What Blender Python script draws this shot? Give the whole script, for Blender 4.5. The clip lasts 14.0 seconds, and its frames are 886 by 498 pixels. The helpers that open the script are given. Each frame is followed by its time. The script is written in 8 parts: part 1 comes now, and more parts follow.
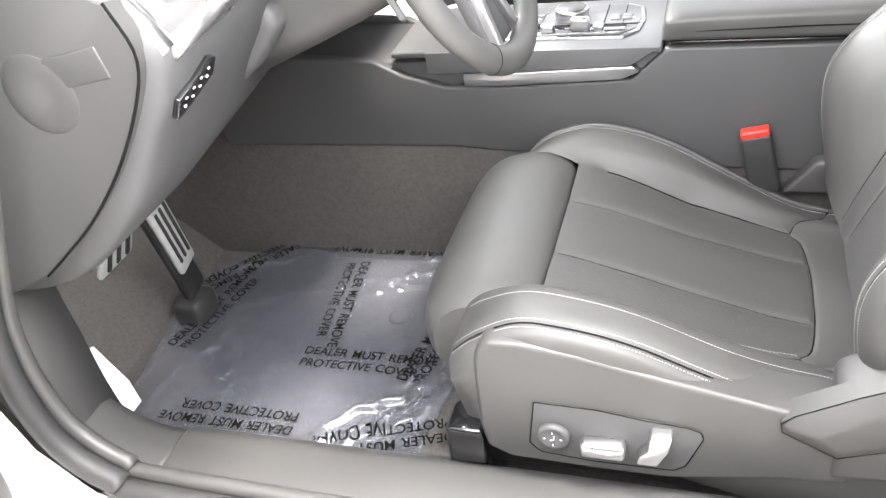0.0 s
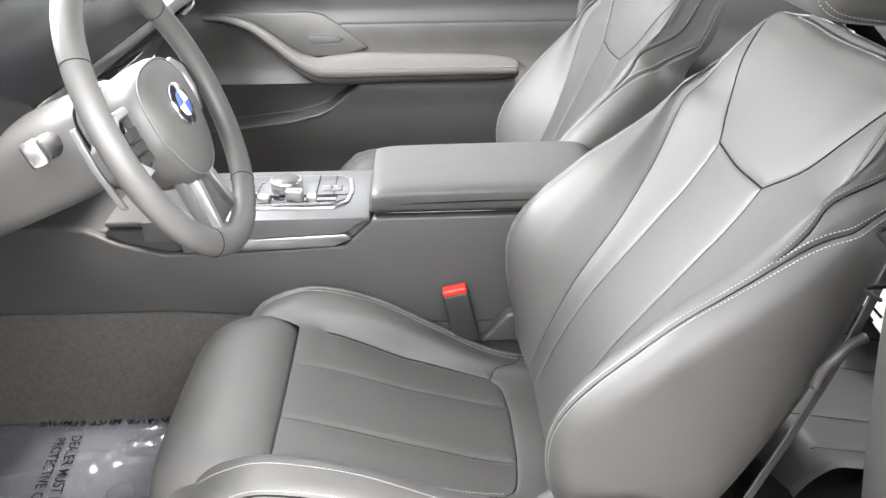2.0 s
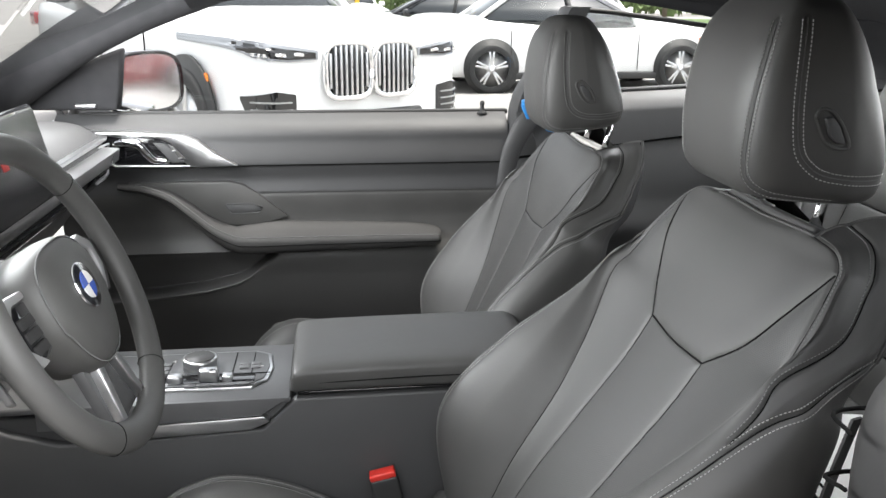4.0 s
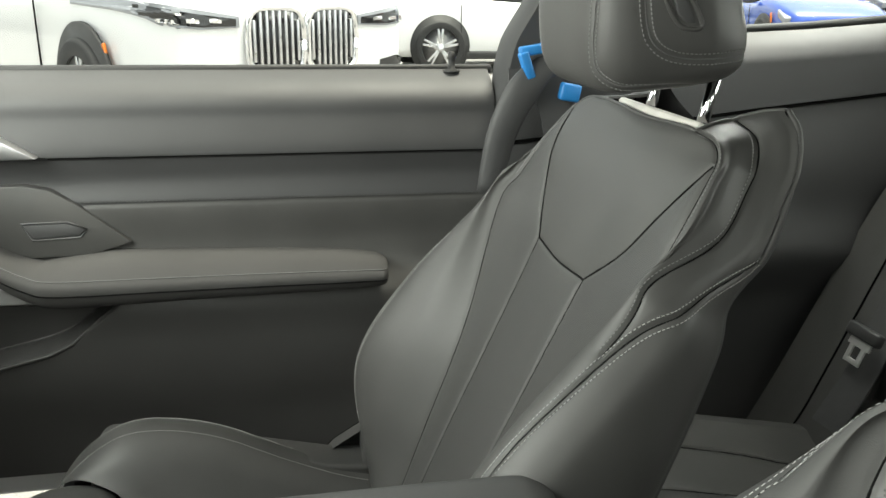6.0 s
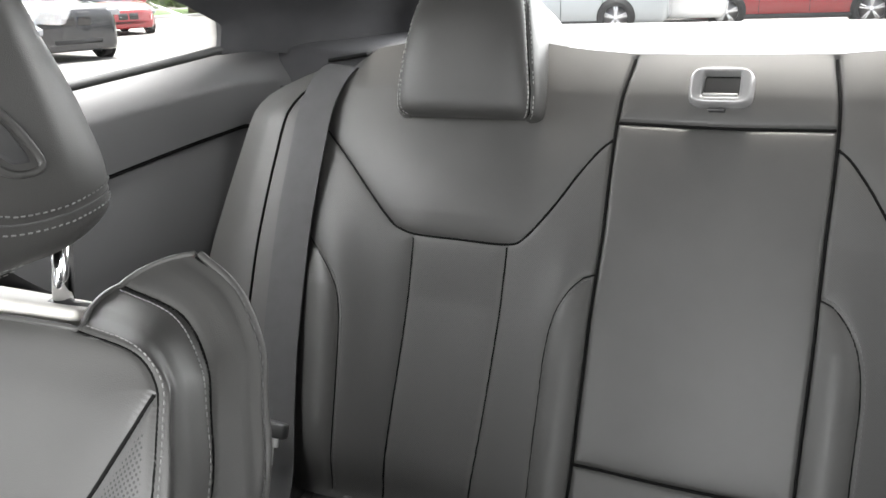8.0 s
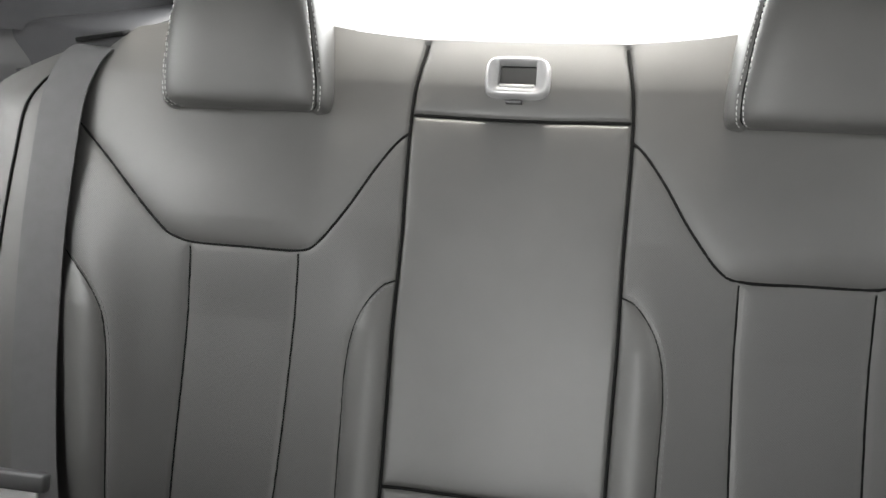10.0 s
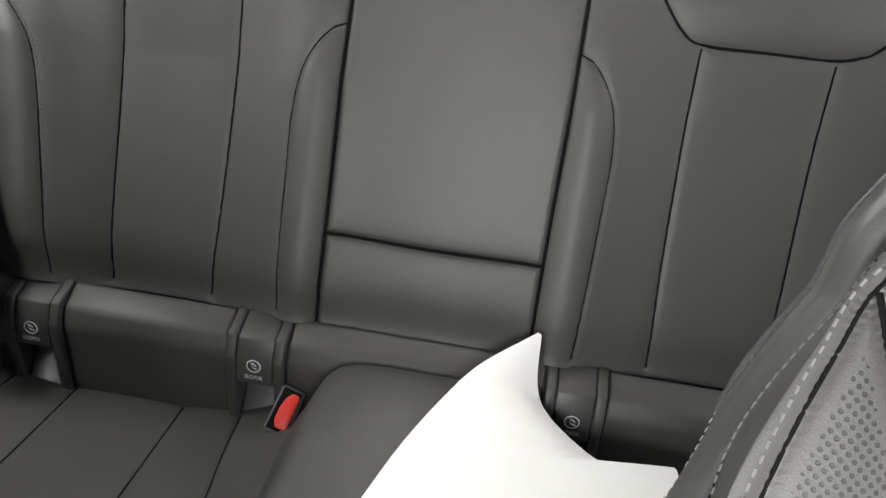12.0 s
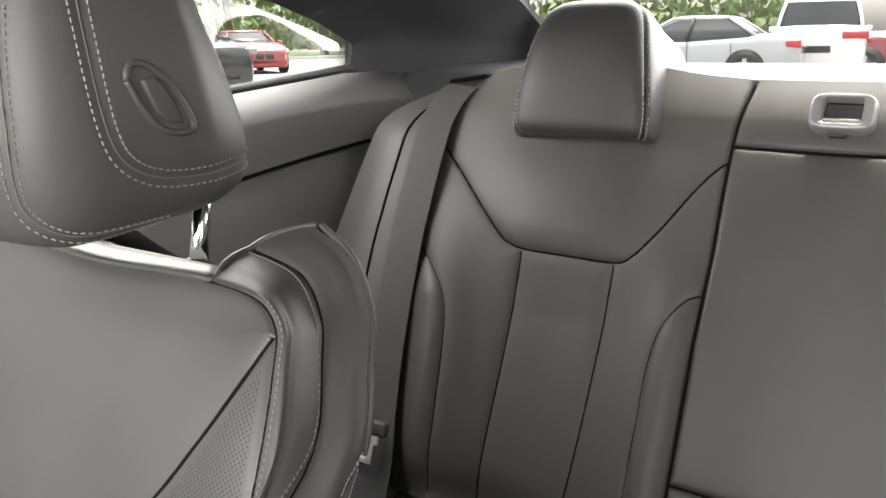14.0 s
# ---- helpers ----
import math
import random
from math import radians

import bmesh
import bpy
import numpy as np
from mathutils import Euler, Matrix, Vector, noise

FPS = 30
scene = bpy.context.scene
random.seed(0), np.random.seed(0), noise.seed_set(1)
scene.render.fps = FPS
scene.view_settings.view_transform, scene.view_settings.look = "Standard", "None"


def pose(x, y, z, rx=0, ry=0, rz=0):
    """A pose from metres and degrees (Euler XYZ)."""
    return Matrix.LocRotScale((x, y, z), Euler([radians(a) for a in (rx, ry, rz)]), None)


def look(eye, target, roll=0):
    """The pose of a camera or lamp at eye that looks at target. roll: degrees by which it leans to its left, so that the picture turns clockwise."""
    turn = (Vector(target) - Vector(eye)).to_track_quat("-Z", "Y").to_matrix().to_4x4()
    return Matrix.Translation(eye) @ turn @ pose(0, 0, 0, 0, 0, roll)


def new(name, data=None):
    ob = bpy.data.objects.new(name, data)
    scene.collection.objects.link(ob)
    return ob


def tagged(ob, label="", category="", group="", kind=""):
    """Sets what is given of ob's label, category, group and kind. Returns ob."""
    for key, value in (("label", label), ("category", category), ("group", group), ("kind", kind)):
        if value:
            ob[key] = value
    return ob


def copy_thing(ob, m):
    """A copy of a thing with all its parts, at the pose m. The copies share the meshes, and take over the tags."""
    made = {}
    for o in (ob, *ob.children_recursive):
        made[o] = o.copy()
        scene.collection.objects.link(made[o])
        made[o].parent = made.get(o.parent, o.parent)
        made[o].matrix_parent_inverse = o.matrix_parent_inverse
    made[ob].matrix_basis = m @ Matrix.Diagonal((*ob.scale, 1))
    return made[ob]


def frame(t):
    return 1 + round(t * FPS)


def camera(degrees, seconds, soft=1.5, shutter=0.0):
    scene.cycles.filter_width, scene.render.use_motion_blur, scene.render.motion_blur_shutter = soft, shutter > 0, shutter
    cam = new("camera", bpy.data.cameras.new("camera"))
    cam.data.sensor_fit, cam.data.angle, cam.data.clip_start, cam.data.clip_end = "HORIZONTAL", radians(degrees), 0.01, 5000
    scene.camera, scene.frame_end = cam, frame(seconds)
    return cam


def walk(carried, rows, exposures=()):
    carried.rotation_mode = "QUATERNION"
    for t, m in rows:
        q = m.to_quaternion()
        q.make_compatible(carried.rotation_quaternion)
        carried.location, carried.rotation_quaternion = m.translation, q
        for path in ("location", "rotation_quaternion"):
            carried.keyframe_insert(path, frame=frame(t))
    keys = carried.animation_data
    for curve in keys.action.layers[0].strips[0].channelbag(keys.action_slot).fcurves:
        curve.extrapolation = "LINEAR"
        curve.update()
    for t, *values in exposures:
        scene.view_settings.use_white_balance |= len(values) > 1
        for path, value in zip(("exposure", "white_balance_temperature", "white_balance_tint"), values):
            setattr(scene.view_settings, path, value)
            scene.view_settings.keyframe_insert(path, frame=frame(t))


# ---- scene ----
# ---- camera ----
cam = camera(56.4, 14.0)
PATH = [
    (0, (-0.106, -0.357, 1.202), (-0.725, 1.161, 0.057), -10.3),
    (0.5, (-0.088, -0.384, 1.248), (-0.48, 1.166, 0.046), -9.9),
    (1, (-0.091, -0.391, 1.253), (-0.363, 1.17, 0.033), -7.0),
    (1.5, (-0.093, -0.391, 1.266), (-0.217, 1.264, 0.149), -3.1),
    (2, (-0.1, -0.389, 1.278), (-0.059, 1.381, 0.347), -0.8),
    (2.5, (-0.104, -0.388, 1.288), (0.096, 1.452, 0.528), 0.8),
    (3, (-0.111, -0.388, 1.291), (0.147, 1.488, 0.648), 0.8),
    (3.5, (-0.114, -0.383, 1.29), (0.141, 1.513, 0.706), 0.7),
    (3.7, (-0.114, -0.376, 1.288), (0.138, 1.523, 0.712), 0.6),
    (5.8, (-0.006, 0.402, 1.145), (0.206, 2.29, 0.52), -0.2),
    (6, (-0.007, 0.46, 1.133), (0.363, 2.328, 0.523), 0.9),
    (6.5, (0.027, 0.627, 1.143), (0.947, 2.307, 0.567), 1.6),
    (7, (0.037, 0.728, 1.162), (1.334, 2.134, 0.58), -1.5),
    (7.5, (0.045, 0.769, 1.178), (1.575, 1.915, 0.589), -2.7),
    (8, (0.086, 0.809, 1.181), (1.794, 1.651, 0.568), -2.3),
    (8.2, (0.095, 0.815, 1.182), (1.832, 1.584, 0.559), -1.8),
    (10.3, (0.186, 0.844, 1.197), (2.006, 1.106, 0.411), 1.3),
    (10.5, (0.191, 0.842, 1.186), (1.953, 1.066, 0.267), 2.7),
    (11, (0.193, 0.844, 1.164), (1.814, 1.014, 0.006), 4.6),
    (11.5, (0.197, 0.851, 1.167), (1.76, 0.995, -0.072), 5.5),
    (12, (0.174, 0.845, 1.154), (1.803, 1.021, 0.008), 5.5),
    (12.5, (0.166, 0.826, 1.18), (1.944, 1.148, 0.323), 2.9),
    (13, (0.144, 0.804, 1.191), (1.956, 1.328, 0.528), 0.3),
    (13.5, (0.091, 0.802, 1.173), (1.853, 1.576, 0.627), -1.3),
    (14, (0.053, 0.788, 1.149), (1.656, 1.873, 0.647), -1.0),
]
EXPOSURES = [(0, 3.55, 6650, 11), (0.5, 3.2, 6650, 11), (1.0, 3.05, 6700, 11), (1.5, 3.4, 6700, 11), (2.0, 3.4, 6650, 11), (2.5, 2.75, 6600, 11), (3.0, 2.15, 6500, 10), (3.7, 2.0, 6500, 10), (5.8, 1.65, 6900, 0), (6.5, 2.65, 7000, 2), (7.0, 2.75, 6800, 6), (8.2, 2.55, 6600, 10), (10.3, 3.1, 6700, 9), (11.0, 3.75, 6700, 10), (11.5, 2.65, 6700, 10), (12.0, 2.6, 6800, 10), (12.5, 3.6, 6800, 10), (13.0, 3.0, 6600, 10), (13.5, 2.2, 6700, 10), (14.0, 2.3, 6900, 11)]
walk(cam, [(t, look(eye, target, roll)) for t, eye, target, roll in PATH], EXPOSURES)

# ---- world and light: bright overcast day ----
world = bpy.data.worlds.new("overcast_sky")
scene.world = world
world.use_nodes = True
wn, wl = world.node_tree.nodes, world.node_tree.links
sky = wn.new("ShaderNodeTexSky")
sky.sky_type, sky.sun_disc = "NISHITA", False
sky.sun_elevation, sky.sun_rotation = radians(76), radians(90)
sky.air_density, sky.dust_density, sky.ozone_density = 1.0, 4.0, 1.0
hs = wn.new("ShaderNodeHueSaturation")
hs.inputs["Saturation"].default_value = 0.22
wl.new(sky.outputs[0], hs.inputs["Color"])
wl.new(hs.outputs[0], wn["Background"].inputs["Color"])
wn["Background"].inputs["Strength"].default_value = 0.15
sun = new("sun", bpy.data.lights.new("sun", "SUN"))
sun.data.energy, sun.data.angle, sun.data.color = 1.9, radians(14), (1.0, 0.96, 0.9)
sun.matrix_world = look((1.5, 0.0, 6.2), (0, 0, 0))


def window_light(name, at_, to, w, h, watts):
    """Sky light through one of the car's openings."""
    l = new(name, bpy.data.lights.new(name, "AREA"))
    l.data.shape, l.data.size, l.data.size_y, l.data.energy = "RECTANGLE", w, h, watts
    l.data.color = (0.97, 0.985, 1.0)
    l.matrix_world = look(at_, to)


window_light("sky_through_windscreen", (-0.80, 1.03, 1.18), (0.45, 1.03, 0.62), 1.0, 0.55, 10.5)
window_light("sky_through_open_door", (-0.28, 0.02, 1.14), (-0.95, 0.75, 0.28), 0.8, 0.40, 2.0)
window_light("sky_through_quarter_window", (0.74, 0.16, 1.17), (0.80, 1.2, 0.75), 0.5, 0.14, 0.5)
window_light("sky_through_passenger_quarter_window", (0.76, 1.61, 1.16), (0.80, 1.20, 0.55), 0.45, 0.12, 0.6)
window_light("sky_through_rear_window", (1.24, 0.93, 1.195), (1.02, 0.93, 0.95), 0.95, 0.22, 1.8)


# ---- materials ----
def mat(name, col, rough=0.5, metal=0.0, grain=None, var=None, spec=0.5, coat=0.0, alpha=1.0):
    """grain: (scale, strength, distance); var: (scale, low, high) multiplies the colour."""
    m = bpy.data.materials.new(name)
    m.use_nodes = True
    n, l = m.node_tree.nodes, m.node_tree.links
    b = n["Principled BSDF"]
    b.inputs["Base Color"].default_value = (*col, 1)
    b.inputs["Roughness"].default_value = rough
    b.inputs["Metallic"].default_value = metal
    b.inputs["Specular IOR Level"].default_value = spec
    b.inputs["Coat Weight"].default_value = coat
    b.inputs["Alpha"].default_value = alpha
    tc = n.new("ShaderNodeTexCoord")
    if var:
        t = n.new("ShaderNodeTexNoise")
        t.inputs["Scale"].default_value, t.inputs["Detail"].default_value = var[0], 5
        l.new(tc.outputs["Object"], t.inputs["Vector"])
        r = n.new("ShaderNodeMapRange")
        r.inputs["From Min"].default_value, r.inputs["From Max"].default_value = 0.3, 0.7
        r.inputs["To Min"].default_value, r.inputs["To Max"].default_value = var[1], var[2]
        l.new(t.outputs["Fac"], r.inputs["Value"])
        x = n.new("ShaderNodeVectorMath")
        x.operation = "SCALE"
        x.inputs[0].default_value = col
        l.new(r.outputs[0], x.inputs["Scale"])
        l.new(x.outputs[0], b.inputs["Base Color"])
        r2 = n.new("ShaderNodeMapRange")
        r2.inputs["From Min"].default_value, r2.inputs["From Max"].default_value = 0.3, 0.7
        r2.inputs["To Min"].default_value, r2.inputs["To Max"].default_value = rough * 0.9, min(1, rough * 1.12)
        l.new(t.outputs["Fac"], r2.inputs["Value"])
        l.new(r2.outputs[0], b.inputs["Roughness"])
    if grain:
        g = n.new("ShaderNodeTexNoise") if grain[0] < 0 else n.new("ShaderNodeTexVoronoi")
        g.inputs["Scale"].default_value = abs(grain[0])
        l.new(tc.outputs["Object"], g.inputs["Vector"])
        k = n.new("ShaderNodeBump")
        k.inputs["Strength"].default_value, k.inputs["Distance"].default_value = grain[1], grain[2]
        l.new(g.outputs[0], k.inputs["Height"])
        l.new(k.outputs[0], b.inputs["Normal"])
    return m


def perforated(name, col, rough, pitch=380, hole=0.016):
    """Leather with rows of small holes, laid out along the UV map in metres."""
    m = mat(name, col, rough, spec=0.5, grain=(1500, 0.12, 0.0006))
    n, l = m.node_tree.nodes, m.node_tree.links
    b = n["Principled BSDF"]
    uv = n.new("ShaderNodeUVMap")
    mp = n.new("ShaderNodeMapping")
    mp.inputs["Rotation"].default_value = (0, 0, radians(45))
    mp.inputs["Scale"].default_value = (pitch, pitch, 1)
    v = n.new("ShaderNodeTexVoronoi")
    v.voronoi_dimensions = "2D"
    v.inputs["Scale"].default_value, v.inputs["Randomness"].default_value = 1.0, 0.0
    l.new(uv.outputs[0], mp.inputs["Vector"])
    l.new(mp.outputs[0], v.inputs["Vector"])
    r = n.new("ShaderNodeMapRange")
    r.inputs["From Min"].default_value, r.inputs["From Max"].default_value = 0.24, 0.34
    # no holes close to a seam
    at_ = n.new("ShaderNodeAttribute")
    at_.attribute_name = "margin"
    ad = n.new("ShaderNodeMath")
    l.new(v.outputs["Distance"], ad.inputs[0])
    l.new(at_.outputs["Fac"], ad.inputs[1])
    l.new(ad.outputs[0], r.inputs["Value"])
    x = n.new("ShaderNodeMix")
    x.data_type = "RGBA"
    x.inputs["A"].default_value, x.inputs["B"].default_value = (hole, hole, hole, 1), (*col, 1)
    l.new(r.outputs[0], x.inputs["Factor"])
    l.new(x.outputs["Result"], b.inputs["Base Color"])
    k = n.new("ShaderNodeBump")
    k.inputs["Strength"].default_value, k.inputs["Distance"].default_value = 0.35, 0.0005
    l.new(r.outputs[0], k.inputs["Height"])
    old = b.inputs["Normal"].links[0].from_socket
    l.new(old, k.inputs["Normal"])
    l.new(k.outputs[0], b.inputs["Normal"])
    return m


LEATHER = mat("black_leather", (0.0590, 0.0580, 0.0560), 0.49, spec=0.45, grain=(1500, 0.14, 0.0006), var=(9, 0.88, 1.12))
LEATHER_P = perforated("black_perforated_leather", (0.0590, 0.0580, 0.0560), 0.50)
LEATHER_R = perforated("black_finely_perforated_leather", (0.0590, 0.0580, 0.0560), 0.50, 520, 0.042)
ARM_SKIN = mat("matte_leatherette", (0.052, 0.051, 0.050), 0.75, spec=0.22, grain=(1300, 0.14, 0.0006), var=(8, 0.9, 1.1))
SOFT = mat("soft_black_plastic", (0.052, 0.052, 0.053), 0.55, grain=(1100, 0.2, 0.0006), var=(6, 0.9, 1.1))
HARD = mat("hard_grey_plastic", (0.050, 0.049, 0.048), 0.46, grain=(900, 0.2, 0.0005), var=(5, 0.9, 1.1))
GLOSS = mat("gloss_black", (0.008, 0.008, 0.009), 0.08, coat=0.6)
RUBBER = mat("black_rubber", (0.02, 0.02, 0.02), 0.6, grain=(-300, 0.15, 0.001), var=(12, 0.8, 1.3))
CARPET = mat("dark_carpet", (0.088, 0.083, 0.079), 0.95, grain=(-900, 0.8, 0.002), var=(160, 0.85, 1.15), spec=0.1)
FABRIC = mat("headliner_fabric", (0.036, 0.036, 0.038), 0.95, grain=(-1500, 0.6, 0.001), var=(30, 0.9, 1.1), spec=0.1)
WEB = mat("belt_webbing", (0.050, 0.050, 0.051), 0.7, grain=(-1200, 0.5, 0.0008), var=(60, 0.85, 1.15))
SEAMMAT = mat("dark_seam", (0.006, 0.006, 0.006), 0.9, spec=0.1)
THREAD = mat("grey_thread", (0.36, 0.36, 0.35), 0.7)
THREAD_M = mat("mid_grey_thread", (0.19, 0.19, 0.187), 0.7)
THREAD_D = mat("dark_thread", (0.09, 0.09, 0.09), 0.7)
SILVER = mat("satin_silver", (0.62, 0.62, 0.63), 0.30, 1.0, grain=(-700, 0.08, 0.0004), var=(20, 0.92, 1.05))
CHROME = mat("chrome", (0.85, 0.85, 0.86), 0.08, 1.0)
STEEL = mat("brushed_steel", (0.55, 0.55, 0.55), 0.33, 1.0, grain=(-500, 0.2, 0.0005), var=(40, 0.85, 1.1))
DIM_RED = mat("dim_red_display", (0.20, 0.012, 0.012), 0.4)
RED = mat("red_plastic", (0.62, 0.035, 0.025), 0.4)
BLUE_P = mat("blue_plastic", (0.02, 0.20, 0.52), 0.45)
BLUE_SLEEVE = mat("dark_blue_plastic", (0.05, 0.09, 0.18), 0.5)
PEDAL = mat("matt_steel", (0.60, 0.60, 0.59), 0.42, 0.4, grain=(-500, 0.15, 0.0004), var=(40, 0.9, 1.08))
SATIN = mat("satin_aluminium", (0.36, 0.36, 0.36), 0.40, 0.5, grain=(-700, 0.08, 0.0003), var=(20, 0.92, 1.06))
GRAPHITE = mat("graphite_trim", (0.13, 0.13, 0.132), 0.38, 0.3, grain=(-700, 0.08, 0.0003), var=(20, 0.92, 1.06))
# pale colour stands in for strong window light on the passenger seat's tray
TRAY_LIT = mat("lit_tray_plastic", (0.58, 0.56, 0.52), 0.6, var=(30, 0.85, 1.1))
PAPER = mat("white_paper", (0.86, 0.86, 0.84), 0.7, var=(7, 0.97, 1.03))
INK = mat("dark_ink", (0.005, 0.005, 0.005), 0.9, spec=0.1)
MARK = mat("pale_marking", (0.55, 0.55, 0.55), 0.5)
ASPHALT = mat("pale_asphalt", (0.23, 0.222, 0.213), 0.85, grain=(-60, 0.6, 0.01), var=(0.8, 0.8, 1.15), spec=0.3)
WHITE_PAINT = mat("white_car_paint", (0.74, 0.74, 0.74), 0.22, coat=0.5)
DARK_PAINT = mat("black_car_paint", (0.012, 0.013, 0.016), 0.18, coat=0.8)
RED_PAINT = mat("dark_red_car_paint", (0.22, 0.012, 0.016), 0.2, coat=0.8)
BLUE_PAINT = mat("blue_car_paint", (0.02, 0.07, 0.38), 0.2, coat=0.8)
# grey lightened so the saloon behind looks washed out by glare
GREY_PAINT = mat("paled_grey_car_paint", (0.36, 0.38, 0.39), 0.25, coat=0.8)
TYRE = mat("tyre_rubber", (0.018, 0.018, 0.018), 0.75, grain=(-120, 0.3, 0.004))
DARKGLASS = mat("dark_car_glass", (0.015, 0.018, 0.02), 0.04, spec=0.7)
LENS = mat("lamp_lens", (0.24, 0.25, 0.27), 0.06, spec=0.8, coat=0.6)
TAIL = mat("tail_lamp_red", (0.4, 0.01, 0.015), 0.15, coat=0.6)
ORANGE = mat("orange_reflector", (0.7, 0.18, 0.02), 0.3)
GRASS = mat("grass", (0.07, 0.12, 0.03), 0.9, grain=(-20, 0.8, 0.05), var=(3, 0.6, 1.4))
LEAF = mat("tree_leaves", (0.095, 0.14, 0.045), 0.7, var=(1.2, 0.5, 1.5))
BARK = mat("tree_bark", (0.10, 0.075, 0.055), 0.9, grain=(-15, 0.8, 0.03), var=(4, 0.6, 1.3))
# dark surface of the added light-blocking wall
BLOCKER = mat("dark_grey_blocker", (0.07, 0.068, 0.065), 0.9, grain=(-60, 0.5, 0.006), var=(2, 0.85, 1.15))
CONCRETE = mat("pale_concrete", (0.45, 0.44, 0.42), 0.85, grain=(-30, 0.4, 0.01), var=(2, 0.85, 1.1))
YELLOW = mat("yellow_paint", (0.7, 0.45, 0.03), 0.5)
SCREEN = mat("dark_screen", (0.006, 0.006, 0.007), 0.25, spec=0.3)


def glass(name, tint, rough=0.0, mixfac=0.08):
    m = bpy.data.materials.new(name)
    m.use_nodes = True
    n, l = m.node_tree.nodes, m.node_tree.links
    n.remove(n["Principled BSDF"])
    t, g, x = n.new("ShaderNodeBsdfTransparent"), n.new("ShaderNodeBsdfGlossy"), n.new("ShaderNodeMixShader")
    t.inputs[0].default_value = (*tint, 1)
    g.inputs["Roughness"].default_value = rough
    lw = n.new("ShaderNodeFresnel")
    lw.inputs[0].default_value = 1.45
    l.new(lw.outputs[0], x.inputs[0])
    l.new(t.outputs[0], x.inputs[1])
    l.new(g.outputs[0], x.inputs[2])
    l.new(x.outputs[0], n["Material Output"].inputs[0])
    return m


WINDOW = glass("window_glass", (0.93, 0.95, 0.94))


def film_material():
    """Thin clear plastic film with wrinkles: mostly see-through, a little milky, glossy."""
    m = bpy.data.materials.new("clear_plastic_film")
    m.use_nodes = True
    n, l = m.node_tree.nodes, m.node_tree.links
    b = n["Principled BSDF"]
    b.inputs["Base Color"].default_value = (0.19, 0.20, 0.23, 1)
    b.inputs["Roughness"].default_value = 0.05
    t, x = n.new("ShaderNodeBsdfTransparent"), n.new("ShaderNodeMixShader")
    t.inputs[0].default_value = (0.9, 0.9, 0.93, 1)
    tc = n.new("ShaderNodeTexCoord")
    no = n.new("ShaderNodeTexNoise")
    no.inputs["Scale"].default_value, no.inputs["Detail"].default_value = 15, 6
    l.new(tc.outputs["Object"], no.inputs["Vector"])
    k = n.new("ShaderNodeBump")
    k.inputs["Strength"].default_value, k.inputs["Distance"].default_value = 0.8, 0.010
    l.new(no.outputs[0], k.inputs["Height"])
    l.new(k.outputs[0], b.inputs["Normal"])
    # fine crinkles over the broad wrinkles
    cr = n.new("ShaderNodeTexNoise")
    cr.noise_type = "RIDGED_MULTIFRACTAL"
    cr.inputs["Scale"].default_value, cr.inputs["Detail"].default_value = 9, 3
    l.new(tc.outputs["Object"], cr.inputs["Vector"])
    k2 = n.new("ShaderNodeBump")
    k2.inputs["Strength"].default_value, k2.inputs["Distance"].default_value = 0.5, 0.004
    l.new(cr.outputs[0], k2.inputs["Height"])
    l.new(k.outputs[0], k2.inputs["Normal"])
    l.new(k2.outputs[0], b.inputs["Normal"])
    x.inputs[0].default_value = 0.36
    l.new(t.outputs[0], x.inputs[1])
    l.new(b.outputs[0], x.inputs[2])
    # both faces of the film mirror the light
    fr, gl, y = n.new("ShaderNodeFresnel"), n.new("ShaderNodeBsdfGlossy"), n.new("ShaderNodeMixShader")
    fr.inputs["IOR"].default_value = 1.75
    gl.inputs["Roughness"].default_value = 0.10
    l.new(k2.outputs[0], fr.inputs["Normal"])
    l.new(k2.outputs[0], gl.inputs["Normal"])
    l.new(fr.outputs[0], y.inputs[0])
    l.new(x.outputs[0], y.inputs[1])
    l.new(gl.outputs[0], y.inputs[2])
    l.new(y.outputs[0], n["Material Output"].inputs[0])
    return m


FILM = film_material()


# ---- building helpers ----
def thing(name, label, category, at=(0, 0, 0), group="", kind=""):
    ob = new(name)
    ob.matrix_basis = pose(*at)
    return tagged(ob, label, category, group, kind)


def link(name, me, material, parent=None, label="", smooth=True):
    """One mesh object under a thing; the mesh is in world metres and is moved into its parent's space."""
    me.materials.append(material)
    me.polygons.foreach_set("use_smooth", [smooth] * len(me.polygons))
    ob = new(name, me)
    if parent is not None:
        ob.parent = parent
        w = Matrix.Identity(4)
        p = parent
        while p is not None:
            w = p.matrix_basis @ w
            p = p.parent
        me.transform(w.inverted())
    if label:
        ob["label"] = label
    me.update()
    return ob


def part(name, bm, material, parent=None, label="", smooth=True):
    me = bpy.data.meshes.new(name)
    bmesh.ops.recalc_face_normals(bm, faces=bm.faces)
    bm.to_mesh(me)
    bm.free()
    return link(name, me, material, parent, label, smooth)


def shade(ob, angle=35):
    """Smooth shading with sharp creases over the given angle."""
    me = ob.data
    me.set_sharp_from_angle(angle=radians(angle))
    return ob


def mesh_np(name, v, f):
    me = bpy.data.meshes.new(name)
    v, f = np.asarray(v, np.float32), np.asarray(f, np.int32)
    me.vertices.add(len(v))
    me.vertices.foreach_set("co", v.ravel())
    k = f.shape[1]
    me.loops.add(len(f) * k)
    me.loops.foreach_set("vertex_index", f.ravel())
    me.polygons.add(len(f))
    me.polygons.foreach_set("loop_start", np.arange(0, len(f) * k, k, dtype=np.int32))
    me.update(calc_edges=True)
    me.validate()
    return me


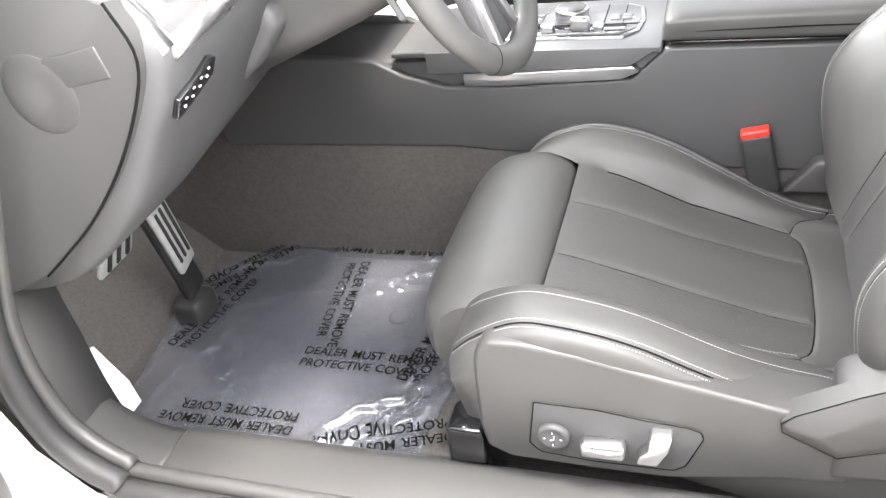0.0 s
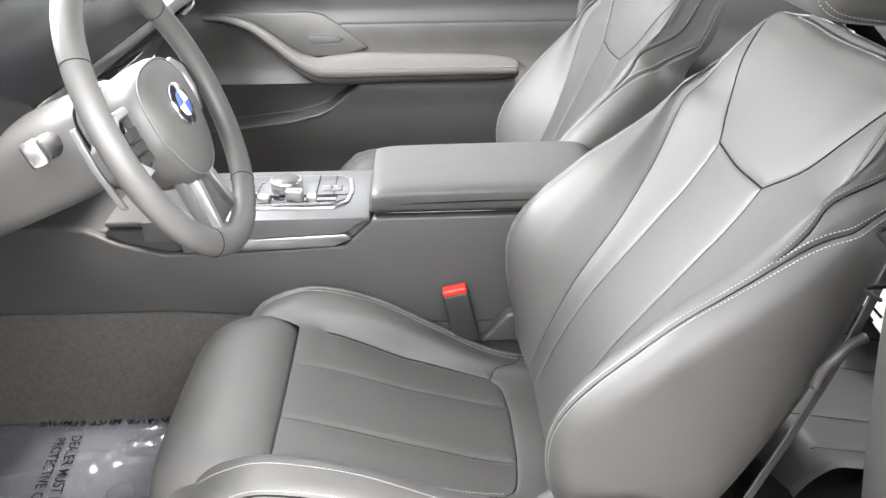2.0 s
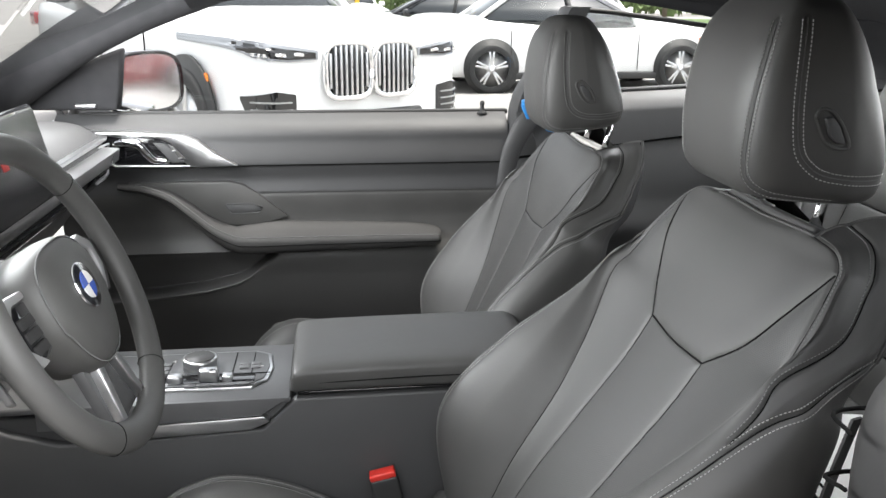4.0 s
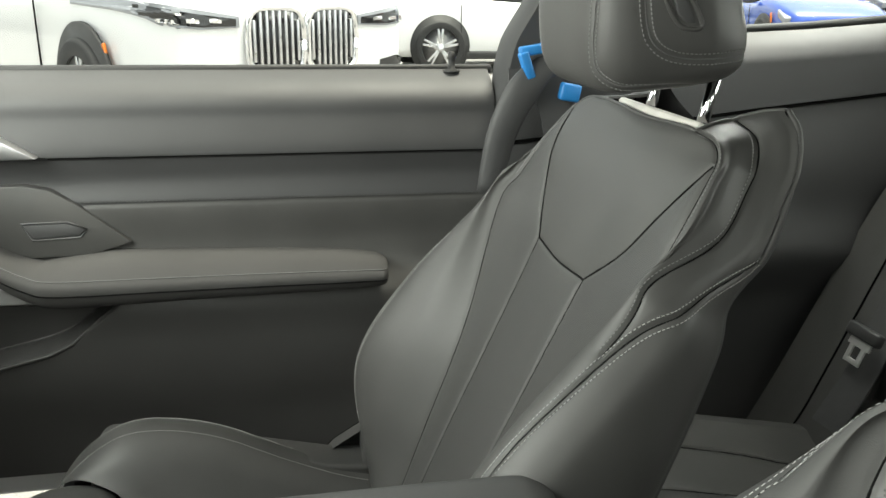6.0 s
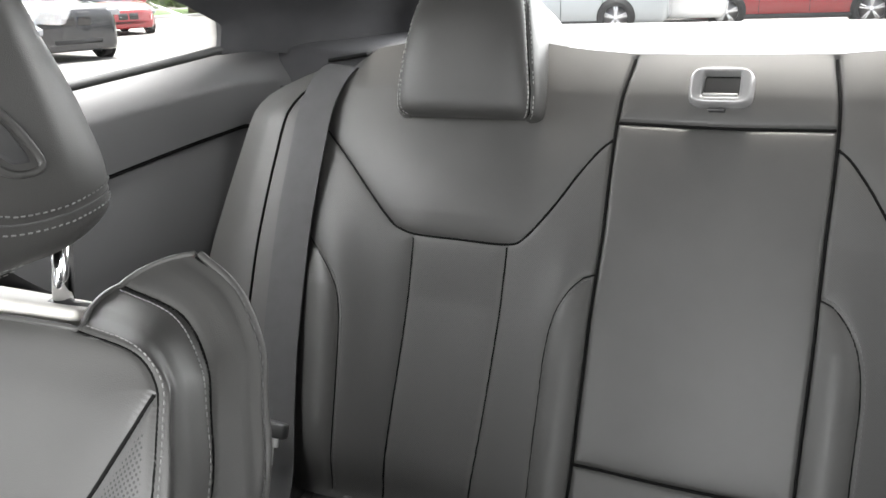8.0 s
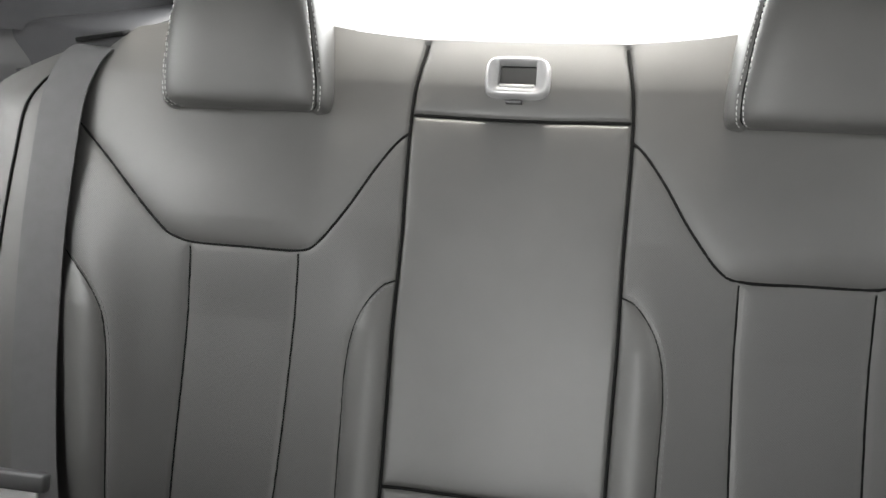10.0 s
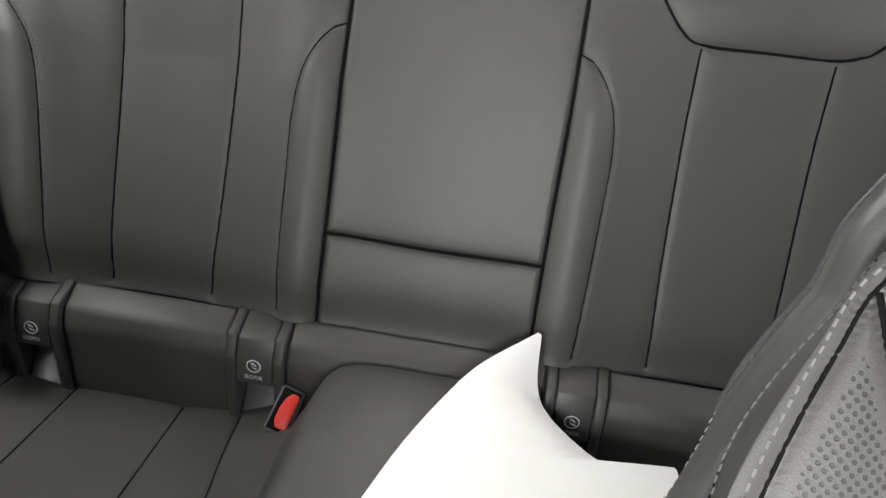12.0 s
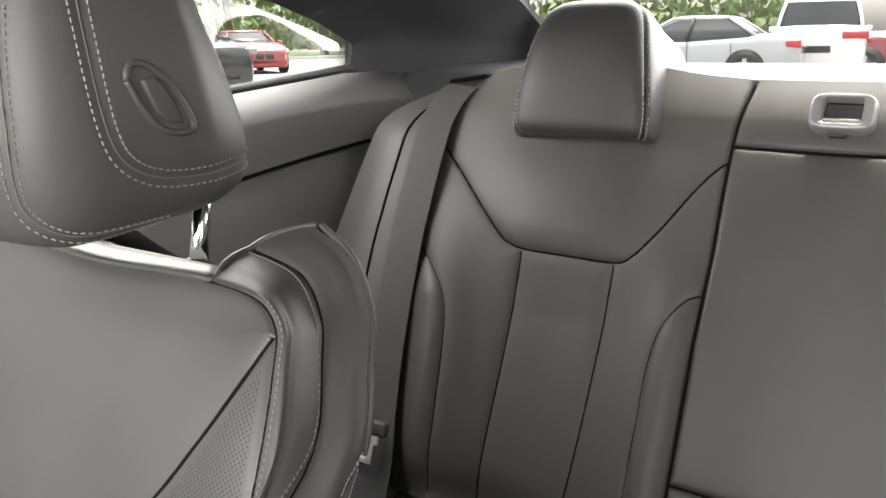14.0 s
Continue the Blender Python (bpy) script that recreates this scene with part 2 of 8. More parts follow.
def bevel_all(bm, w, seg=2, angle=25):
    es = [e for e in bm.edges if len(e.link_faces) == 2 and e.calc_face_angle(0) > radians(angle)]
    if w > 0 and es:
        bmesh.ops.bevel(bm, geom=es, offset=w, segments=seg, profile=0.5, affect="EDGES", clamp_overlap=True)
    return bm


def box(c, s, bevel=0.004, m=None, seg=2):
    bm = bmesh.new()
    bmesh.ops.create_cube(bm, size=1)
    bmesh.ops.scale(bm, vec=s, verts=bm.verts)
    bevel_all(bm, bevel, seg)
    bmesh.ops.transform(bm, matrix=(Matrix.Translation(c) if m is None else Matrix.Translation(c) @ m), verts=bm.verts)
    return bm


def prism(poly, axis, lo, hi, bevel=0.004, seg=2):
    """A polygon drawn in the two other axes, drawn out along axis ('x', 'y' or 'z') from lo to hi."""
    def put(a, b, c):
        return {"x": (c, a, b), "y": (a, c, b), "z": (a, b, c)}[axis]
    bm = bmesh.new()
    a = [bm.verts.new(put(p[0], p[1], lo)) for p in poly]
    b = [bm.verts.new(put(p[0], p[1], hi)) for p in poly]
    bm.faces.new(a)
    bm.faces.new(b[::-1])
    for i in range(len(poly)):
        j = (i + 1) % len(poly)
        bm.faces.new((a[j], a[i], b[i], b[j]))
    bmesh.ops.recalc_face_normals(bm, faces=bm.faces)
    return bevel_all(bm, bevel, seg)


def loft(rings, closed=True, caps=True):
    bm = bmesh.new()
    vs = [[bm.verts.new(p) for p in r] for r in rings]
    n = len(rings[0])
    for a, b in zip(vs, vs[1:]):
        for i in range(n if closed else n - 1):
            j = (i + 1) % n
            bm.faces.new((a[i], a[j], b[j], b[i]))
    if caps:
        bm.faces.new(vs[0][::-1])
        bm.faces.new(vs[-1])
    bmesh.ops.recalc_face_normals(bm, faces=bm.faces)
    return bm


def spline(pts, n):
    """n points on a smooth line through pts (Catmull-Rom)."""
    p = np.array(pts, float)
    p = np.vstack([2 * p[0] - p[1], p, 2 * p[-1] - p[-2]])
    t = np.linspace(0, len(pts) - 1, n)
    i = np.minimum(t.astype(int), len(pts) - 2)
    u = (t - i)[:, None]
    a, b, c, d = p[i], p[i + 1], p[i + 2], p[i + 3]
    return 0.5 * (2 * b + (c - a) * u + (2 * a - 5 * b + 4 * c - d) * u**2 + (3 * b - 3 * c + d - a) * u**3)


def even(pts, step):
    """The line through pts with points at even steps."""
    p = np.asarray(pts, float)
    d = np.r_[0, np.cumsum(np.linalg.norm(np.diff(p, axis=0), axis=1))]
    n = max(2, int(d[-1] / step) + 1)
    t = np.linspace(0, d[-1], n)
    return np.stack([np.interp(t, d, p[:, k]) for k in range(p.shape[1])], 1)


def tube_np(pts, r, sides=6, flat=1.0, normal=None):
    """Vertices and quads of a tube along pts; r a number or one a point; flat squeezes it along the normal."""
    p = np.asarray(pts, float)
    d = np.gradient(p, axis=0)
    d /= np.linalg.norm(d, axis=1)[:, None] + 1e-12
    up = np.array(normal if normal is not None else (0.13, 0.31, 0.94), float)
    if up.ndim == 1:
        up = np.tile(up, (len(p), 1))
    s = np.cross(d, up)
    s /= np.linalg.norm(s, axis=1)[:, None] + 1e-12
    u = np.cross(s, d)
    r = np.broadcast_to(np.asarray(r, float), (len(p),))
    v = []
    for k in range(sides):
        a = 2 * math.pi * (k + 0.5) / sides
        v.append(p + (r * math.cos(a))[:, None] * s + (r * flat * math.sin(a))[:, None] * u)
    v = np.stack(v, 1).reshape(-1, 3)
    f = []
    for i in range(len(p) - 1):
        for k in range(sides):
            j = (k + 1) % sides
            f.append((i * sides + k, i * sides + j, (i + 1) * sides + j, (i + 1) * sides + k))
    return v, f


def tube(name, pts, r, material, parent=None, label="", sides=8, flat=1.0, normal=None):
    v, f = tube_np(pts, r, sides, flat, normal)
    bm = bmesh.new()
    vs = [bm.verts.new(p) for p in v]
    for q in f:
        bm.faces.new([vs[i] for i in q])
    bm.faces.new(vs[:sides][::-1])
    bm.faces.new(vs[-sides:])
    return part(name, bm, material, parent, label)


def tubes(name, lines, r, material, parent, sides=6, label=""):
    """Several thin lines of one kind as one mesh."""
    vs, fs, o = [], [], 0
    for p in lines:
        v, f = tube_np(p, r, sides)
        vs.append(v)
        fs.append(np.array(f) + o)
        o += len(v)
    return link(name, mesh_np(name, np.vstack(vs), np.vstack(fs)), material, parent, label)


def lathe(prof, n=32, m=None):
    """Turned shape: prof is (radius, height) along z."""
    rings = [[(r * math.cos(2 * math.pi * k / n), r * math.sin(2 * math.pi * k / n), z) for k in range(n)] for r, z in prof]
    bm = loft(rings)
    if m is not None:
        bmesh.ops.transform(bm, matrix=m, verts=bm.verts)
    return bm


def grid_faces(nu, nv):
    i = np.arange(nu * nv).reshape(nu, nv)
    return np.stack([i[:-1, :-1], i[1:, :-1], i[1:, 1:], i[:-1, 1:]], -1).reshape(-1, 4)


def grid_normals(P):
    n = np.cross(np.gradient(P, axis=0), np.gradient(P, axis=1))
    return n / (np.linalg.norm(n, axis=-1, keepdims=True) + 1e-12)


def line_distance(P, lines):
    q = np.vstack(lines).astype(np.float32)
    x = P.reshape(-1, 3).astype(np.float32)
    out = np.empty(len(x), np.float32)
    qq = (q * q).sum(1)
    for s in range(0, len(x), 8000):
        c = x[s : s + 8000]
        out[s : s + 8000] = ((c * c).sum(1)[:, None] + qq - 2 * c @ q.T).min(1)
    return np.sqrt(np.maximum(out, 0)).reshape(P.shape[:2])


class Pad:
    """An upholstered surface: a grid that is sunk along its seams, cut into panels, with seams and stitches on it."""

    def __init__(self, P, UV, seams, depth=0.006, width=0.0035, puff=0.005, soft=0.02, flip=1):
        self.P, self.UV = P, UV
        self.N = grid_normals(P) * flip
        self.seams = [even(s, 0.003) for s in seams]
        self.flip = flip
        d = line_distance(P, self.seams) if seams else np.full(P.shape[:2], 1.0)
        self.off = -depth * np.exp(-((d / width) ** 2)) - puff * np.exp(-d / soft)
        self.Q = P + self.N * self.off[..., None]
        self.margin = np.clip(1 - (d - 0.004) / 0.0025, 0, 1)

    def panels(self, region, specs, parent):
        """region: an index for each face; specs: index -> (name, material, label)."""
        nu, nv = self.P.shape[:2]
        F = grid_faces(nu, nv)
        if self.flip < 0:
            F = F[:, ::-1]
        NQ = (grid_normals(self.Q) * self.flip).reshape(-1, 3)
        V, U = self.Q.reshape(-1, 3), self.UV.reshape(-1, 2)
        region = np.asarray(region).reshape(-1)
        obs = []
        for k, (name, material, label) in specs.items():
            f = F[region == k]
            if not len(f):
                continue
            used, g = np.unique(f, return_inverse=True)
            g = g.reshape(f.shape)
            me = mesh_np(name, V[used], g)
            uv = me.uv_layers.new(name="UVMap")
            uv.data.foreach_set("uv", U[used][g.ravel()].astype(np.float32).ravel())
            at = me.attributes.new("margin", "FLOAT", "POINT")
            at.data.foreach_set("value", self.margin.reshape(-1)[used].astype(np.float32))
            ob = link(name, me, material, parent, label)
            me.normals_split_custom_set_from_vertices(NQ[used])
            obs.append(ob)
        return obs

    def nearest(self, pts):
        x = self.P.reshape(-1, 3).astype(np.float32)
        xx = (x * x).sum(1)
        idx = np.empty(len(pts), int)
        p = np.asarray(pts, np.float32)
        for s in range(0, len(p), 200):
            idx[s : s + 200] = (xx - 2 * p[s : s + 200] @ x.T).argmin(1)
        return idx

    def piping(self, name, parent, lines=None, r=0.0016, material=None, lift=0.0):
        for s in lines or self.seams:
            s = even(s, 0.006)
            k = self.nearest(s)
            n = self.N.reshape(-1, 3)[k]
            p = s + n * (self.off.reshape(-1)[k] + lift - ((s - self.P.reshape(-1, 3)[k]) * n).sum(1))[:, None]
            tubes(name, [p], r, material or SEAMMAT, parent, 5)

    def stitches(self, name, parent, lines, side=0.006, r=0.0005, step=0.0042, part_on=0.6, material=None):
        """Rows of short threads beside the given lines (side: metres to one side)."""
        vs, fs, o = [], [], 0
        for s in lines:
            s = even(s, step)
            k = self.nearest(s)
            nr = self.N.reshape(-1, 3)[k]
            d = np.gradient(s, axis=0)
            d /= np.linalg.norm(d, axis=1)[:, None]
            c = s + np.cross(nr, d) * side
            k = self.nearest(c)
            n2, o2 = self.N.reshape(-1, 3)[k], self.off.reshape(-1)[k]
            base = self.P.reshape(-1, 3)[k]
            c = c - n2 * (((c - base) * n2).sum(1))[:, None] + n2 * (o2[:, None] + r * 0.7)
            for p, t, nn in zip(c[1:-1], d[1:-1], n2[1:-1]):
                b = np.cross(t, nn)
                h = t * step * part_on * 0.5
                ring = [b * r, nn * r, -b * r]
                vs += [p - h + q for q in ring] + [p + h + q for q in ring]
                fs += [(o, o + 1, o + 4, o + 3), (o + 1, o + 2, o + 5, o + 4), (o + 2, o, o + 3, o + 5)]
                o += 6
        ob = link(name, mesh_np(name, np.array(vs), np.array(fs)), material or THREAD, parent, smooth=False)
        return tagged(ob, kind="stuff")


# ---- front seats ----
FLOOR = 0.27
DY = 0.568          # middle of the driver's seat
REC = radians(24)   # lean of the backrests


def sm(x, xs, ys):
    """Smooth line through (xs, ys)."""
    xs, ys = np.asarray(xs, float), np.asarray(ys, float)
    m = np.gradient(ys, xs)
    x = np.clip(x, xs[0], xs[-1])
    i = np.clip(np.searchsorted(xs, x, side="right") - 1, 0, len(xs) - 2)
    w = xs[i + 1] - xs[i]
    u = (x - xs[i]) / w
    return ys[i] * (1 + 2 * u) * (1 - u) ** 2 + m[i] * w * u * (1 - u) ** 2 + ys[i + 1] * u * u * (3 - 2 * u) + m[i + 1] * w * u * u * (u - 1)


def back_point(l, a, h):
    """A place on the backrest: l across from the middle, a forward of its plane, h up along it."""
    return np.stack([0.298 + h * math.sin(REC) - a * math.cos(REC), DY + l, 0.884 + h * math.cos(REC) + a * math.sin(REC)], -1)


HK = [-0.45, -0.30, -0.15, 0.0, 0.05]
WC = [0.110, 0.118, 0.140, 0.205, 0.208]
UP = [0.004, 0.008, 0.012, 0.018, 0.010]
WR = [0.222, 0.238, 0.240, 0.240, 0.228]
PR = [0.012, 0.094, 0.079, 0.026, 0.020]
WO = [0.258, 0.278, 0.282, 0.262, 0.242]
A0 = [0.0, 0.004, 0.004, 0.004, 0.002]
LUMBAR = [0.0]   # how far the lower backrest of the seat in hand is pumped forward


def backrest_net():
    """Rows of the backrest's half, from the bottom to the arch round the head restraint: (l, a, h) from the front's middle to the back's middle."""
    rows = []
    for h, wc, up, wr, pr, wo, a0 in zip(HK, WC, UP, WR, PR, WO, A0):
        rows.append([(0, a0, h), (wc * 0.55, a0, h), (wc, a0 + up, h), ((wc + wr) / 2, a0 + 0.55 * pr + up, h), (wr, a0 + pr, h), (wo, a0 + pr - 0.030, h),
                     (wo - 0.004, min(-0.032, a0 + pr - 0.056), h), (wo - 0.030, -0.072, h), (wo - 0.085, -0.100, h), (0, -0.118, h)])
    rows.append([(0, 0, 0.10), (0.095, 0, 0.10), (0.202, 0.005, 0.10), (0.212, -0.005, 0.101), (0.214, -0.025, 0.103), (0.213, -0.045, 0.105), (0.213, -0.064, 0.108), (0.209, -0.082, 0.108), (0.16, -0.113, 0.10), (0, -0.125, 0.10)])
    rows.append([(0, -0.004, 0.135), (0.092, -0.004, 0.138), (0.190, -0.003, 0.143), (0.193, -0.017, 0.147), (0.192, -0.038, 0.150), (0.194, -0.055, 0.152), (0.198, -0.069, 0.154), (0.199, -0.082, 0.155), (0.15, -0.113, 0.15), (0, -0.125, 0.145)])
    rows.append([(0, -0.008, 0.157), (0.088, -0.008, 0.160), (0.180, -0.008, 0.164), (0.180, -0.024, 0.168), (0.177, -0.043, 0.173), (0.181, -0.058, 0.179), (0.188, -0.072, 0.183), (0.190, -0.083, 0.184), (0.14, -0.11, 0.175), (0, -0.122, 0.165)])
    rows.append([(0, -0.011, 0.170), (0.078, -0.011, 0.174), (0.156, -0.010, 0.179), (0.153, -0.027, 0.186), (0.149, -0.045, 0.195), (0.154, -0.060, 0.205), (0.163, -0.073, 0.213), (0.166, -0.083, 0.216), (0.12, -0.105, 0.20), (0, -0.118, 0.18)])
    rows.append([(0, -0.016, 0.179), (0.058, -0.016, 0.181), (0.112, -0.014, 0.184), (0.104, -0.030, 0.192), (0.097, -0.048, 0.204), (0.102, -0.064, 0.218), (0.119, -0.077, 0.231), (0.131, -0.085, 0.235), (0.10, -0.10, 0.215), (0, -0.115, 0.19)])
    return np.array(rows)


NET = backrest_net()


def catmull(K, x):
    """Smooth values at x along the first axis of K (evenly spaced)."""
    n = len(K)
    K = np.concatenate([2 * K[:1] - K[1:2], K, 2 * K[-1:] - K[-2:-1]])
    i = np.clip(x.astype(int), 0, n - 2)
    u = (x - i).reshape(-1, *([1] * (K.ndim - 1)))
    p = [K[i + k] for k in range(4)]
    return 0.5 * (2 * p[1] + (p[2] - p[0]) * u + (2 * p[0] - 5 * p[1] + 4 * p[2] - p[3]) * u**2 + (3 * p[1] - 3 * p[2] + p[3] - p[0]) * u**3)


def pumped(h):
    """Forward set of the lower backrest at height h."""
    return LUMBAR[0] * sm(h, [-0.60, -0.45, -0.38, -0.30, -0.15, -0.05, 0.03, 0.3], [0.9, 0.98, 1.0, 0.92, 0.46, 0.12, 0.0, 0.0])


def section(t, v):
    """Points (l, a, h) for every pair of t (0 the front's middle, 9 the back's middle, negative on the other side) and row v."""
    rows = catmull(NET, np.asarray(v, float))
    rows = np.concatenate([rows[:, 1:2] * (-1, 1, 1), rows, rows[:, -2:-1] * (-1, 1, 1)], 1)
    q = np.abs(np.asarray(t, float)) + 1
    i = np.clip(q.astype(int), 1, 9)
    u = (q - i)[:, None, None]
    R = np.swapaxes(rows, 0, 1)
    p = [R[i + k] for k in (-1, 0, 1, 2)]
    out = 0.5 * (2 * p[1] + (p[2] - p[0]) * u + (2 * p[0] - 5 * p[1] + 4 * p[2] - p[3]) * u**2 + (3 * p[1] - 3 * p[2] + p[3] - p[0]) * u**3)
    out[..., 0] *= np.sign(t)[:, None]
    out[..., 1] += pumped(out[..., 2]) * np.clip((6.5 - np.abs(t)) / 1.5, 0, 1)[:, None]
    return out


def back_line(pts, by="l", sgn=1, n=60, slim=0.0):
    """A seam on the backrest through (l, h) points, or through (t, v) points of its net."""
    q = spline(pts, n)
    if by == "t":
        o = np.array([section(np.array([max(t, 1e-6) * sgn]), np.array([v]))[0, 0] for t, v in q])
        if sgn > 0 and slim:
            fade = np.clip((q[:, 1] - 3.0) / 3.0, 0, 1) * np.clip((q[:, 0] - 1.0) / 6.0, 0, 1)
            o[:, 0] -= slim * fade
            o[:, 2] -= slim * 0.35 * fade
    else:
        a = np.interp(q[:, 1], [-0.45, -0.3, -0.15, 0, 0.1, 0.145, 0.164, 0.179], [0.0, 0.004, 0.004, 0.004, 0, -0.004, -0.008, -0.010]) + pumped(q[:, 1])
        o = np.stack([q[:, 0], a, q[:, 1]], -1)
    return back_point(o[:, 0], o[:, 1], o[:, 2])


YOKE = [(0.076, 0.0), (0.122, 0.045), (0.155, 0.092), (0.171, 0.125), (0.182, 0.158)]


def build_backrest(seat, slim, tray):
    """slim: metres by which the wing on the inner side is narrower."""
    half = np.r_[np.linspace(0.004, 2, 70), np.linspace(2, 5, 90)[1:], np.linspace(5, 7.2, 60)[1:], np.linspace(7.2, 9, 24)[1:]]
    t = np.r_[-half[::-1], half]
    v = np.r_[np.linspace(0, 3, 180), np.linspace(3, 9, 170)[1:]]
    O = section(t, v)
    fade = np.clip((v - 3.0) / 3.0, 0, 1)[None, :] * np.clip((t - 1.0) / 6.0, 0, 1)[:, None] * np.clip((9 - t) / 1.5, 0, 1)[:, None]
    O[..., 0] -= slim * fade
    O[..., 2] -= slim * 0.35 * fade
    P = back_point(O[..., 0], O[..., 1], O[..., 2])
    T, _ = np.meshgrid(t, v, indexing="ij")
    H, l = O[..., 2], O[..., 0]
    UV = np.stack([l + 0.4, H], -1)
    s_yoke, s_panel, s_bol, s_sh, s_mid, s_edge = [], [], [], [], [], []
    for g in (1, -1):
        cut = slim * 0.17 if g > 0 else 0
        s_yoke.append(back_line([(g * (p[0] - cut * min(1, max(0, p[1] / 0.13))), p[1]) for p in YOKE]))
        s_mid.append(back_line([(g * 0.076, 0.0), (g * 0.071, -0.16), (g * 0.066, -0.44)]))
        s_panel.append(back_line([(2, k) for k in (8.97, 8, 7, 6, 5, 4, 3, 2, 1, 0.05)], "t", g, 140, slim))
        s_bol.append(back_line([(4.1, 0.05), (4.1, 1), (4.1, 1.8), (4.1, 2.4), (4.3, 3.0), (5.1, 3.65), (6.2, 4.4), (7.1, 4.9)], "t", g, 120, slim))
        s_sh.append(back_line([(4.5, 8.97), (4.5, 8), (4.5, 7), (4.45, 6), (4.35, 5), (4.15, 4), (4.0, 3.3), (4.0, 2.8)], "t", g, 110, slim))
        s_edge.append(back_line([(6.95, 8.97), (6.95, 8), (6.95, 7), (6.95, 6), (6.9, 5.3), (6.9, 4.8)], "t", g, 90, slim))
    s_yoke.append(back_line([(0.076, 0.0), (0, -0.004), (-0.076, 0.0)]))
    rim = [P[np.abs(t) < 7, -1]]
    seams = s_yoke + s_panel + s_bol + s_sh + s_mid + s_edge
    pad = Pad(P, UV, seams, 0.0014, 0.0024, 0.0028, 0.012)
    if pad.N[len(t) // 2, 90, 0] > 0:
        pad = Pad(P, UV, seams, 0.0014, 0.0024, 0.0028, 0.012, flip=-1)
    tc, hc = (x[:-1, :-1] * 0.25 + x[1:, :-1] * 0.25 + x[:-1, 1:] * 0.25 + x[1:, 1:] * 0.25 for x in (np.abs(T), H))
    lc = np.abs(l[:-1, :-1] + l[1:, :-1] + l[:-1, 1:] + l[1:, 1:]) / 4
    sg = np.sign(T[:-1, :-1])
    ky = np.interp(hc, [p[1] for p in YOKE] + [0.18], [p[0] for p in YOKE] + [0.25])
    reg = np.where(tc > 7.0, 7, np.where(tc > 4.3, np.where(sg > 0, 5, 6), np.where(tc > 2, np.where(sg > 0, 3, 4), np.where((hc > 0) & (lc < ky), 0, np.where((lc < 0.07) & (hc < 0), 1, 2)))))
    pad.panels(reg, {0: ("shoulder_panel", LEATHER, "smooth leather panel under the head restraint"), 1: ("centre_panel", LEATHER_P, "perforated leather"),
                     2: ("side_panel", LEATHER_P, "perforated leather"), 3: ("backrest_bolster", LEATHER, ""), 4: ("backrest_bolster", LEATHER, ""),
                     5: ("backrest_side", LEATHER, ""), 6: ("backrest_side", LEATHER, ""), 7: ("back_shell", SOFT, "black plastic shell")}, seat)
    pad.piping("seam", seat, s_yoke, r=0.0014)
    pad.piping("seam", seat, s_panel + s_bol + s_sh + s_mid + s_edge, r=0.0009)
    pad.piping("top_piping", seat, rim, r=0.0022, material=LEATHER)
    pad.piping("edge_piping", seat, s_edge, r=0.0026, material=LEATHER, lift=0.0035)
    pad.stitches("stitching", seat, s_bol, 0.0055)
    pad.stitches("stitching", seat, s_bol, -0.0055)
    for i, g in enumerate((1, -1)):
        pad.stitches("stitching", seat, [s_edge[i]], g * 0.006, r=0.0005, material=THREAD_D)
        pad.stitches("stitching", seat, [s_sh[i]], g * 0.005, r=0.0005, material=THREAD_M)
        pad.stitches("stitching", seat, [s_panel[i][:80]], -g * 0.005, r=0.0005, material=THREAD_M)
    # tray between the backrest's front and back, under the head restraint; its colour carries the light
    bm = box((0, 0, 0), (0.085, 0.20, 0.02), 0.004)
    m = Matrix.Translation(Vector(back_point(0, -0.066, 0.182))) @ Matrix.Rotation(REC, 4, "Y")
    bmesh.ops.transform(bm, matrix=m, verts=bm.verts)
    part("headrest_tray", bm, tray, seat, "plastic tray under the head restraint")


